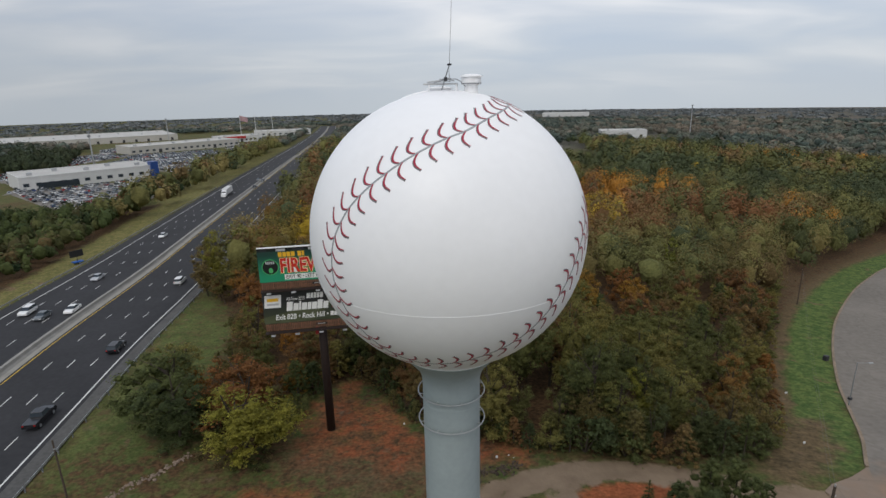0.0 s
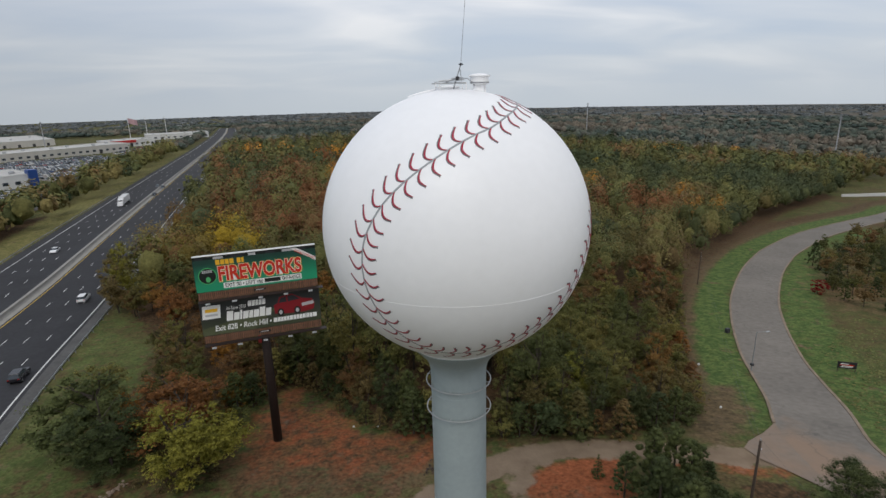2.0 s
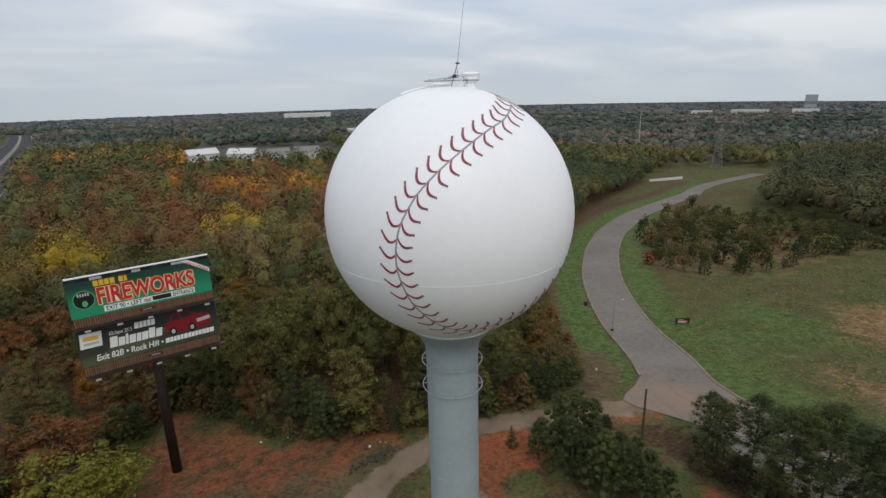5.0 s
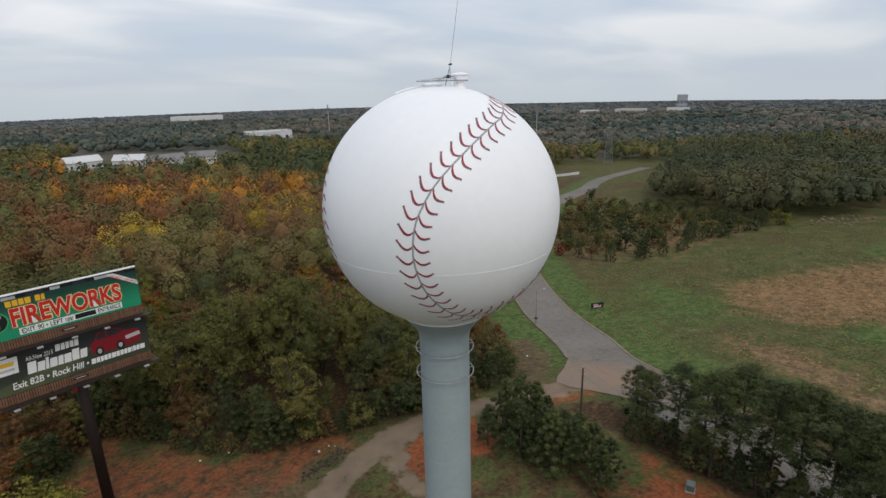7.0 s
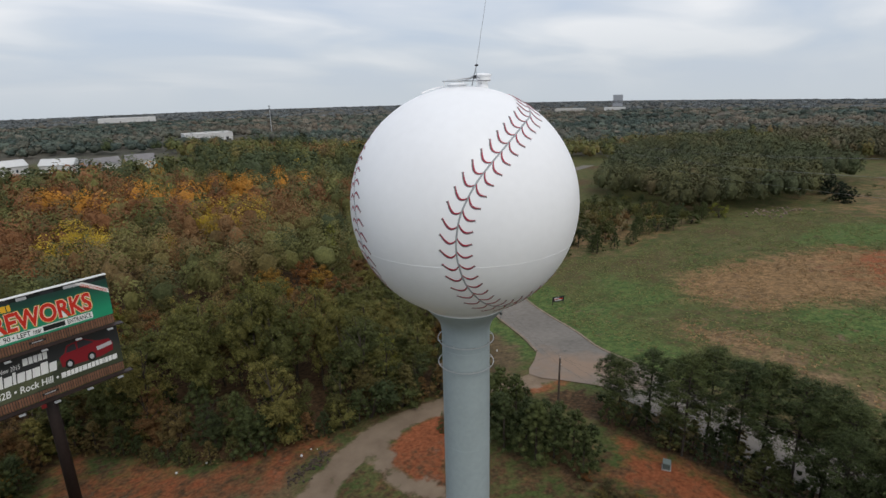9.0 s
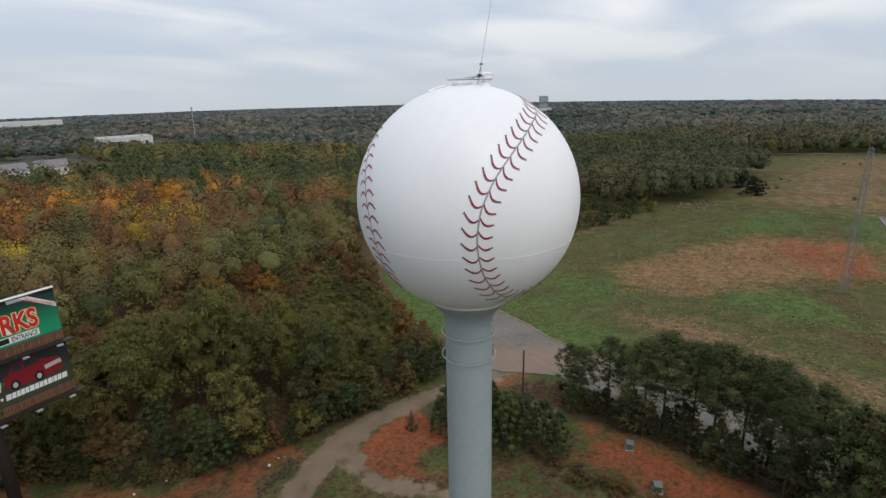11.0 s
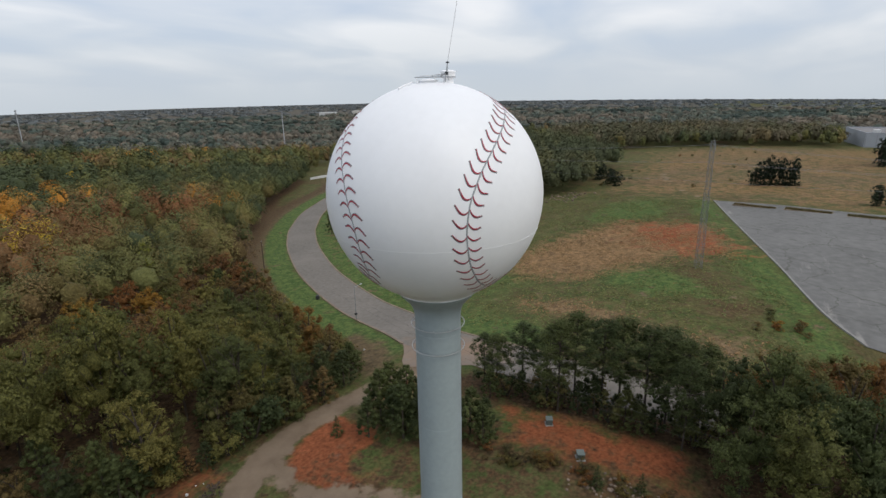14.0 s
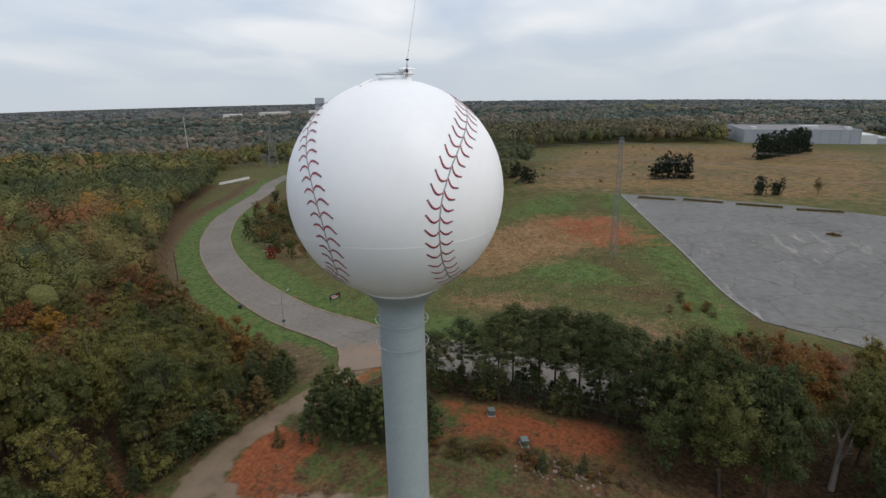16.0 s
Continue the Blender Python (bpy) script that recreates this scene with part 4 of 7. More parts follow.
loop = [Vector((0.2 + 0.75 * t, -0.8 + 0.3 * t, TOP + 0.42 - 0.52 * t + 0.18 * math.sin(math.pi * t))) for t in [k / 8 for k in range(9)]]
bm = bmesh.new()
for a, b in zip(loop, loop[1:]):
    rod(bm, a, b, 0.015, n=5, caps=False)
part("cable", bm, WIRE, mast)
cable = part("conduit", bmesh.new(), WHITE, tower, "white conduit lying over the crown")
pts = [Vector((-1.9 + 0.16 * k, 1.0 - 0.02 * k, 0)) for k in range(9)]
for a, b in zip(pts, pts[1:]):
    za, zb = (TANK_Z + math.sqrt(TANK_R ** 2 - a.x ** 2 - a.y ** 2) + 0.08, TANK_Z + math.sqrt(TANK_R ** 2 - b.x ** 2 - b.y ** 2) + 0.08)
    part("conduit_run", rodded((a.x, a.y, za), (b.x, b.y, zb), 0.045, n=6), WHITE, cable)

# ---- trees ----
def leaf_tips(rng, centres, outward, size, squash=0.8, loose=0.42):
    """Small three-sided leaf sprays at the given places, turned roughly outwards."""
    n = len(centres)
    nrm = outward + rng.normal(0, loose, (n, 3))
    nrm /= np.linalg.norm(nrm, axis=1, keepdims=True) + 1e-9
    ref = rng.normal(0, 1, (n, 3))
    u = np.cross(nrm, ref); u /= np.linalg.norm(u, axis=1, keepdims=True) + 1e-9
    v = np.cross(nrm, u)
    s = (size * rng.uniform(0.6, 1.35, n))[:, None]
    return np.stack([centres + u * s * 1.25, centres - u * s * 0.6 + v * s * squash, centres - u * s * 0.6 - v * s * squash], 1).reshape(-1, 3)


def sphere_points(rng, n):
    p = rng.normal(0, 1, (n, 3))
    return p / np.linalg.norm(p, axis=1, keepdims=True)


def tri_mesh(name, verts, tris, smooth=0):
    """A mesh of triangles; the first ones may be smooth."""
    me = bpy.data.meshes.new(name)
    n = len(tris)
    me.vertices.add(len(verts)); me.loops.add(n * 3); me.polygons.add(n)
    me.vertices.foreach_set("co", verts.astype(np.float32).ravel())
    me.loops.foreach_set("vertex_index", tris.astype(np.int32).ravel())
    me.polygons.foreach_set("loop_start", np.arange(0, n * 3, 3, dtype=np.int32))
    me.polygons.foreach_set("use_smooth", np.arange(n) < smooth)
    me.update(calc_edges=True)
    return me


GOLDEN = (1 + 5 ** 0.5) / 2
CLUMP_V = np.array([(a * e, b * f, c * g) for a, b, c in ((0, 1, GOLDEN), (1, GOLDEN, 0), (GOLDEN, 0, 1)) for e in ((1,) if a == 0 else (-1, 1)) for f in ((1,) if b == 0 else (-1, 1)) for g in ((1,) if c == 0 else (-1, 1))], float) / math.hypot(1, GOLDEN)
CLUMP_F = np.array([(i, j, k) if np.dot(np.cross(CLUMP_V[j] - CLUMP_V[i], CLUMP_V[k] - CLUMP_V[i]), CLUMP_V[i]) > 0 else (i, k, j)
                    for i, j, k in itertools.combinations(range(12), 3) if max(np.linalg.norm(CLUMP_V[p] - CLUMP_V[q]) for p, q in ((i, j), (j, k), (i, k))) < 1.1])


OCTA_V = np.array([(1, 0, 0), (0, 1, 0), (-1, 0, 0), (0, -1, 0), (0, 0, 1), (0, 0, -1)], float)
OCTA_F = np.array([(0, 1, 4), (1, 2, 4), (2, 3, 4), (3, 0, 4), (1, 0, 5), (2, 1, 5), (3, 2, 5), (0, 3, 5)])


def clumped(rng, mids, radii, sprays, size, flat=0.8, squash=0.8, core=0.60, heart=()):
    """A crown of leafy clumps: a rough core in each and leaf sprays loose round it, most on the outer side."""
    k = len(mids)
    core_v, core_f = (CLUMP_V, CLUMP_F) if core > 0.6 else (OCTA_V, OCTA_F)
    jit = rng.uniform(0.70, 1.15, (k, len(core_v), 1))
    cv = (core_v[None] * jit * radii[:, None, None] * np.array((core, core, core * flat)) + mids[:, None, :]).reshape(-1, 3)
    cf = (core_f[None] + (np.arange(k) * len(core_v))[:, None, None]).reshape(-1, 3)
    for hx, hy, hz, hr in heart:
        cf = np.concatenate([cf, CLUMP_F + len(cv)])
        cv = np.concatenate([cv, CLUMP_V * rng.uniform(0.8, 1.1, (len(CLUMP_V), 1)) * hr + np.array((hx, hy, hz))])
    share = np.maximum((sprays * radii ** 2 / (radii ** 2).sum()).astype(int), 3)
    own = np.repeat(np.arange(k), share)
    out = mids - np.array((0, 0, mids[:, 2].mean() - 0.06))
    out /= np.linalg.norm(out, axis=1, keepdims=True) + 1e-9
    p = sphere_points(rng, len(own)) + 0.55 * out[own]
    p /= np.linalg.norm(p, axis=1, keepdims=True) + 1e-9
    p[:, 2] = np.where(p[:, 2] < -0.35, -p[:, 2], p[:, 2])
    far = rng.uniform(0.5, 1.2, (len(own), 1)) + (rng.uniform(0, 1, (len(own), 1)) < 0.15) * 0.4
    c = mids[own] + p * radii[own][:, None] * far * np.array((1, 1, flat))
    lv = leaf_tips(rng, c, p + np.array((0, 0, 0.35)), size, squash)
    tris = np.concatenate([cf, np.arange(len(lv)).reshape(-1, 3) + len(cv)])
    return tri_mesh("crown", np.concatenate([cv, lv]), tris, len(cf))


def broadleaf(seed, wide=0.5, sprays=4600, low=0.03, heart=0.50, tall=0.28, clumps=96, leaf=1.0):
    """Unit-height broad tree: trunk mesh and crown mesh."""
    rng = np.random.default_rng(seed)
    bm = bmesh.new()
    lean = Vector((rng.normal(0, 0.03), rng.normal(0, 0.03), 0))
    rod(bm, (0, 0, -0.04), Vector((0, 0, 0.30)) + lean, 0.014, 0.011, 7)
    rod(bm, Vector((0, 0, 0.30)) + lean, Vector((0, 0, 0.78)) + lean * 2, 0.011, 0.004, 6)
    for k in range(7):
        a = k * 2.4 + rng.uniform(-0.4, 0.4)
        z0 = rng.uniform(0.25, 0.6)
        tip = Vector((math.cos(a) * wide * rng.uniform(0.16, 0.27), math.sin(a) * wide * rng.uniform(0.16, 0.27), z0 + rng.uniform(0.12, 0.25)))
        rod(bm, Vector((0, 0, z0)) + lean, tip, 0.006, 0.002, 5)
    # some large limbs, each with its own spread of clumps
    mids, radii = [], []
    limbs = []
    for k in range(9):
        d = sphere_points(rng, 1)[0]
        d[2] = d[2] * 0.85 + 0.1
        limbs.append(np.array((0, 0, heart)) + d * np.array((wide * 0.26, wide * 0.26, tall)) * rng.uniform(0.7, 1.15))
    for k in range(clumps):
        c = limbs[k % 9]
        d = sphere_points(rng, 1)[0]
        q = c + d * np.array((wide * 0.20, wide * 0.20, 0.17)) * rng.uniform(0.7, 1.1)
        q[2] = min(max(q[2], low + 0.05), 0.95)
        mids.append(q); radii.append(wide * rng.uniform(0.045, 0.115))
    inner = [(*q[:2] * 0.5, heart + (q[2] - heart) * 0.5, wide * 0.10) for q in limbs]
    return bm, clumped(rng, np.array(mids), np.array(radii), sprays, (0.0055 + 0.0048 * wide) * leaf, heart=inner)


def pine_tree(seed, sprays=9000):
    """Unit-height loblolly pine: bare lower trunk, whorls of tufted limbs to a ragged tip."""
    rng = np.random.default_rng(seed)
    bm = bmesh.new()
    rod(bm, (0, 0, -0.04), (0.01, 0, 0.97), 0.0085, 0.003, 7)
    mids, radii = [], []
    for k in range(96):
        z = 0.37 + 0.61 * ((k + rng.uniform(0, 1)) / 96) ** 0.9
        shape = 0.20 * min(1.0, (z - 0.30) * 4.2) * (1.03 - z) ** 0.75 * 2.0
        a = k * 2.4 + rng.uniform(-0.5, 0.5)
        out_ = shape * rng.uniform(0.35, 1.15)
        tip = np.array((math.cos(a) * out_, math.sin(a) * out_, z + out_ * 0.25))
        if k % 2 == 0:
            rod(bm, (0, 0, z - 0.02), tip, 0.004, 0.0015, 4)
        mids.append(tip); radii.append(rng.uniform(0.028, 0.054))
    return bm, clumped(rng, np.array(mids), np.array(radii), sprays, 0.0095, 0.85, 0.20, 0.5)


def cone_tree(seed, wide=0.5, sprays=1300):
    """Unit-height young conifer, full to the ground."""
    rng = np.random.default_rng(seed)
    bm = rodded((0, 0, -0.04), (0, 0, 0.93), 0.02, 0.004, n=6)
    mids, radii = [], []
    for k in range(46):
        z = 0.05 + 0.9 * (k / 45) ** 1.15
        out_ = wide * 0.42 * (1.0 - z) ** 0.8 * rng.uniform(0.55, 1.1)
        a = k * 2.4 + rng.uniform(-0.4, 0.4)
        mids.append((out_ * math.cos(a), out_ * math.sin(a), z)); radii.append(0.035 + 0.085 * (1 - z) * rng.uniform(0.7, 1.2))
    return bm, clumped(rng, np.array(mids), np.array(radii), sprays, 0.019, 0.75, 0.35)


def young_pine(seed):
    """Unit-height bushy pine with open whorls and upright leaders."""
    rng = np.random.default_rng(seed)
    bm = rodded((0, 0, -0.04), (0, 0, 0.95), 0.02, 0.004, n=6)
    mids, radii = [], []
    for k in range(76):
        z = 0.06 + 0.9 * (k / 75)
        out_ = 0.30 * (1.03 - z) ** 0.7 * rng.uniform(0.4, 1.2)
        a = k * 2.4 + rng.uniform(-0.5, 0.5)
        mids.append((out_ * math.cos(a), out_ * math.sin(a), z + out_ * 0.2)); radii.append(rng.uniform(0.038, 0.078))
    return bm, clumped(rng, np.array(mids), np.array(radii), 2800, 0.0165, 0.95, 0.20, 0.68)


def shrub(seed, sprays=620):
    rng = np.random.default_rng(seed)
    bm = bmesh.new()
    for k in range(5):
        a = k * 1.26
        rod(bm, (0, 0, -0.04), (0.25 * math.cos(a), 0.25 * math.sin(a), 0.6), 0.02, 0.006, 5)
    mids, radii = [], []
    for k in range(20):
        d = sphere_points(rng, 1)[0]
        w = rng.uniform(0.6, 1.35)
        mids.append((d[0] * 0.36 * w, d[1] * 0.36 * w, max(0.12, 0.40 + d[2] * 0.34 * w))); radii.append(rng.uniform(0.07, 0.22))
    return bm, clumped(rng, np.array(mids), np.array(radii), sprays, 0.027)


def species(maker, count, *args, bark=BARK, **kw):
    out = []
    for k in range(count):
        bm, crown = maker(args[0] + k, *args[1:], **kw)
        trunk = bpy.data.meshes.new("trunk")
        bm.to_mesh(trunk); bm.free()
        trunk.materials.append(bark)
        crown.materials.append(CANOPY)
        out.append((trunk, crown))
    return out


BROAD = species(broadleaf, 6, 11, 0.66) + species(broadleaf, 3, 31, 0.80)
COLUMNS = species(broadleaf, 3, 301, 0.60, heart=0.44, tall=0.40, low=0.0, clumps=80, sprays=1300, leaf=1.7)
BACK = species(broadleaf, 5, 211, 0.70, sprays=1900, clumps=60, leaf=1.65)
FRINGE = species(broadleaf, 5, 141, 0.62, heart=0.40, tall=0.38, clumps=120, sprays=5600)
YOUNG = species(young_pine, 3, 61)
PINES = species(pine_tree, 4, 51)
CONES = species(cone_tree, 3, 71)
SHRUBS = species(shrub, 3, 91)
rt = random.Random(5)


def plant(name, x, y, height, form, leaves, label, group, stretch=1.0, turn=None, sink=0.0):
    ob = thing(name, (x, y, landz(x, y) - sink * height), rt.uniform(0, 360) if turn is None else turn, label, "tree" if "tree" in name else "shrub", group)
    ob.scale = (height * stretch, height * stretch, height)
    for nm, me in zip(("trunk", "crown"), form):
        o = new(nm, me)
        o.parent = ob
        if nm == "crown":
            o.material_slots[0].link = "OBJECT"
            o.material_slots[0].material = leaves
    return ob


def scatter(poly, spacing, seed, margin=0.0, avoid=()):
    rng = np.random.default_rng(seed)
    p = np.array(poly)
    xs = np.arange(p[:, 0].min(), p[:, 0].max(), spacing)
    ys = np.arange(p[:, 1].min(), p[:, 1].max(), spacing * 0.87)
    pts = np.array([(x + (spacing / 2 if j % 2 else 0), y) for j, y in enumerate(ys) for x in xs])
    pts += rng.uniform(-0.36, 0.36, pts.shape) * spacing
    ok = reach(pts, poly) > margin
    for a, m in avoid:
        ok &= reach(pts, a) < -m
    return pts[ok]


WOOD = [(44, 41), (54, 58), (64, 75), (82, 104), (95, 125), (139, 160), (182, 197), (225, 225), (270, 253), (300, 269), (330, 310), (200, 310), (0, 310), (-82, 310), (-72, 220), (-62, 150), (-57, 102), (-45, 84), (-41, 62), (-40, 46), (-28, 47), (-22, 58), (-15, 65), (-8, 53), (-2, 44.5), (9, 40), (20, 37.6), (31, 35.6)]
NEAR_Y = 108


def stand_height(x, y):
    """The wood stands tallest behind the clearing and lower towards the road."""
    return 11.5 + 13.0 * math.exp(-((x - 6) / 20) ** 2 - ((y - 55) / 18) ** 2)


for x, y in scatter(WOOD, 6.5, 3, 1.3):
    if y > NEAR_Y:
        continue
    k = rt.random()
    edge = y < 52 and x > -2
    top = stand_height(x, y) * rt.uniform(0.72, 1.1) * (0.74 if reach(np.array([(x, y)]), WOOD)[0] < 3.2 else 1.0)
    rim = reach(np.array([(x, y)]), WOOD)[0] < 7.5
    slim = rt.uniform(0.9, 1.2) * (12.5 / max(top, 12.5)) ** 0.55
    greener = x > -12 and y < 82
    if k < (0.34 if edge else 0.08):
        plant("young_pine_tree", x, y, rt.uniform(6.5, 10), rt.choice(YOUNG), PINE, "dense dark green young pine at the edge of the wood", "trees of the wood", rt.uniform(0.85, 1.05))
    elif greener and k < 0.86 or k < 0.34:
        plant("deciduous_tree", x, y, top, rt.choice(FRINGE if rim and y < 74 else BROAD if y < 74 else BACK), GREENS, "broad deciduous tree with dull green leaves", "trees of the wood", slim)
    else:
        plant("deciduous_tree", x, y, top, rt.choice(FRINGE if rim and y < 74 else BROAD if y < 74 else BACK), BROWNS if greener else CANOPY, "deciduous tree in brown, olive and orange autumn leaf", "trees of the wood", slim)
# trees that stand out
for x, y, hgt, leaves, st, label in (
        (-26.8, 40.4, 13, GOLD, 1.7, "round yellow-green tree beside the billboard"),
        (-30.5, 45.5, 14, RUST, 1.6, "rust-brown tree behind the yellow-green one"),
        (-41, 46, 14.5, PINE, 1.5, "dark green tree on the motorway verge"),
        (-37, 42, 12.5, PINE, 1.45, "dark green tree on the motorway verge"),
        (-41.5, 52, 13, GREENS, 1.2, "dark green tree on the motorway verge"),
        (-61, 133, 16, GOLD, 1.0, "tall yellowing tree beside the motorway"),
        (42, 49, 13, RUST, 1.0, "rust-red tree at the corner of the wood"),
        (28, 47, 10, GOLD, 0.9, "yellowing tree at the rim of the wood"),
        (-3, 103, 17, GOLD, 0.75, "tall golden tree in the wood"),
        (-32, 116, 16, GOLD, 0.75, "yellow-green tree behind the billboard"),
        (-59, 105, 14, BROWNS, 1.0, "olive-brown tree at the edge of the motorway verge"),
        (-61, 115, 16, GOLD, 0.85, "large yellow-olive tree beside the motorway"),
        (-64, 126, 15, BROWNS, 1.0, "olive-brown tree at the edge of the motorway verge"),
        (66, 127, 15, GOLD, 0.7, "golden tree in the wood")):
    plant("deciduous_tree", x, y, hgt, rt.choice(FRINGE), leaves, label, "trees of the wood", st)
# pines along the side road
for x, y, hgt in ((43.5, 15, 8), (41, 12, 9), (42.5, 8.5, 10.8), (41.5, 4.5, 10.5), (38.5, 2, 13.5), (41.5, 0.5, 14), (40, -3.5, 14), (42, -5.5, 14), (40.5, -9, 14), (42, -11.5, 13.5), (39.5, -13.5, 13.5), (36.5, -14, 12), (43, -16, 12)):
    plant("pine_tree", x, y, hgt, rt.choice(PINES), PINE, "tall dark pine with a bare lower trunk", "pines along the side road", rt.uniform(1.3, 1.6))
YOUNG_PINES = [(23, 24.5), (23.5, 14), (25.5, 8), (28.5, 5.5), (31.5, 10), (32, 15), (32.5, 20), (35, 24.5), (30, 28)]
for x, y in scatter(YOUNG_PINES, 3.0, 17, 0.2):
    plant("young_pine_tree", x, y, rt.uniform(5.0, 8.8), rt.choice(YOUNG), PINE, "bushy dark green young pine near the tower", "young pines near the tower", rt.uniform(0.95, 1.2))
for x, y, hgt in ((22.3, 27.5, 3.3), (24.6, -6.2, 3.1), (25.7, -10.7, 2.9)):
    plant("young_pine_tree", x, y, hgt, rt.choice(CONES), PINE, "small dark green conifer on bare clay", "small conifers", 1.0)
SOUTH_WOOD = [(30, -15), (37, -17), (46, -18), (53, -24), (58, -36), (62, -60), (60, -95), (34, -90), (23, -50), (21, -30), (25, -19)]
for x, y in scatter(SOUTH_WOOD, 5.6, 8, 0.4):
    if y < -62 or math.hypot(x - 32, y + 37) < 5 or math.hypot(x - 27, y + 34.5) < 4.5 or math.hypot(x - 22, y + 32) < 4:
        continue
    plant("deciduous_tree", x, y, (12.5 + 5.5 * math.exp(-((x - 33) / 9) ** 2)) * rt.uniform(0.75, 1.08), rt.choice(BROAD), rt.choice([DEEP_GREENS, GREENS, PINE] if x < 38 else [RUST, BROWNS, BROWNS, GREENS, RUST]), "broad tree with dull green and brown leaves", "trees south of the clay strip", rt.uniform(0.75, 0.95))
SCRUB = [(119, 96), (118, 82), (124, 73), (141, 68), (167, 65), (205, 66), (218, 110), (228, 166), (192, 159), (162, 141), (136, 119)]
for x, y in scatter(SCRUB, 7.0, 12, 1.0):
    k = rt.random()
    front = y < 82
    if k < 0.40:
        plant("deciduous_tree", x, y, rt.uniform(6.5, 10.5), rt.choice(BACK), rt.choice([BROWNS, GREENS, GREENS, DEEP_GREENS, DEEP_GREENS]), "small tree in green and brown leaf in the road bend", "trees in the road bend", rt.uniform(0.9, 1.15))
    elif k < (0.75 if front else 0.52):
        plant("young_pine_tree", x, y, rt.uniform(5.0, 8.5), rt.choice(YOUNG), PINE, "bushy dark green pine in the road bend", "trees in the road bend", rt.uniform(0.9, 1.1))
    else:
        plant("shrub", x, y, rt.uniform(3.5, 6.5), rt.choice(SHRUBS), rt.choice([GREENS, DEEP_GREENS, BROWNS, PINE]), "scrubby green and brown bush beside the road bend", "bushes in the road bend", 1.25)
plant("deciduous_tree", 127.5, 99.5, 10.5, FRINGE[0], DEEP_GREENS, "dark green tree behind the crimson bush", "trees in the road bend", 0.8)
plant("shrub", 121.3, 98.0, 5.4, COLUMNS[0], CRIMSON, "crimson-leaved bush at the road bend", "bushes in the road bend", 1.5, None, 0.1)
plant("shrub", 204, 63, 7, SHRUBS[1], GOLD, "yellow-green bush at the edge of the field", "bushes in the field", 1.1)

# ---- woods past the nearest trees: one mesh of leaves ----
# from dark evergreen over green and olive to brown and rust
PALETTE = np.array([(0.060, 0.074, 0.036), (0.082, 0.092, 0.038), (0.108, 0.110, 0.040), (0.134, 0.126, 0.044), (0.156, 0.126, 0.048), (0.162, 0.112, 0.050), (0.178, 0.098, 0.044)]) * 1.08

def turning(x, y):
    """How far the leaves have turned, 0 for evergreen to 1 for rust: in drifts, with pine stands past the first woods."""
    wave = np.sin(x * 0.036 + 1.7 * np.sin(y * 0.021)) * np.sin(y * 0.043 + 0.8) + 0.6 * np.sin(x * 0.083 - y * 0.061 + 1.1)
    r = np.hypot(x, y)
    rusty = np.exp(-((y - 165) / 45) ** 2 - ((x - 20) / 90) ** 2)
    pines = np.exp(-((r - 370) / 70) ** 2) * (x > -30)
    broad = np.sin(x * 0.0075 + 1.5 * np.sin(y * 0.0052)) * np.sin(y * 0.0095 - 0.4) + 0.5 * np.sin(x * 0.019 + y * 0.014)
    wave = np.where(r > 600, 1.4 * broad + 0.5 * wave, wave)
    return np.clip(0.42 + 0.24 * wave + 0.24 * rusty - 0.38 * pines, 0, 1)


ORANGE_LEAF, YELLOW_LEAF, RUST_LEAF = (0.44, 0.20, 0.036), (0.42, 0.29, 0.036), (0.200, 0.094, 0.042)
STANDS = [(55, 225, 55, 0.5, RUST_LEAF), (130, 205, 30, 0.5, RUST_LEAF), (-25, 190, 50, 0.55, RUST_LEAF), (0, 300, 80, 0.35, RUST_LEAF),
          (83, 252, 15, 0.8, ORANGE_LEAF), (98, 258, 16, 0.75, ORANGE_LEAF), (82, 328, 14, 0.7, ORANGE_LEAF), (150, 195, 13, 0.5, ORANGE_LEAF), (-13, 405, 18, 0.8, ORANGE_LEAF), (-57, 470, 20, 0.7, ORANGE_LEAF), (-16, 446, 14, 0.8, ORANGE_LEAF), (-80, 460, 12, 0.7, ORANGE_LEAF), (168, 225, 9, 0.7, ORANGE_LEAF), (310, 476, 14, 0.6, ORANGE_LEAF), (410, 510, 20, 0.5, ORANGE_LEAF),
          (-58, 140, 24, 0.6, (0.20, 0.150, 0.040)), (-52, 175, 22, 0.5, (0.20, 0.120, 0.040)), (70, 230, 30, 0.22, ORANGE_LEAF), (110, 275, 26, 0.35, ORANGE_LEAF), (40, 180, 30, 0.16, YELLOW_LEAF), (20, 250, 40, 0.14, ORANGE_LEAF), (64, 177, 7, 0.9, YELLOW_LEAF), (2, 160, 8, 0.9, YELLOW_LEAF), (-36, 141, 9, 0.8, YELLOW_LEAF), (70, 205, 8, 0.6, YELLOW_LEAF), (11, 173, 6, 0.8, YELLOW_LEAF), (178, 373, 12, 0.6, YELLOW_LEAF), (331, 553, 16, 0.6, YELLOW_LEAF)]
# brown and evergreen stands, with the distance haze mixed into their leaf colours
HAZED_PALETTE = np.array([(0.062, 0.082, 0.070), (0.086, 0.104, 0.084), (0.122, 0.124, 0.098), (0.148, 0.132, 0.104), (0.164, 0.136, 0.104)])


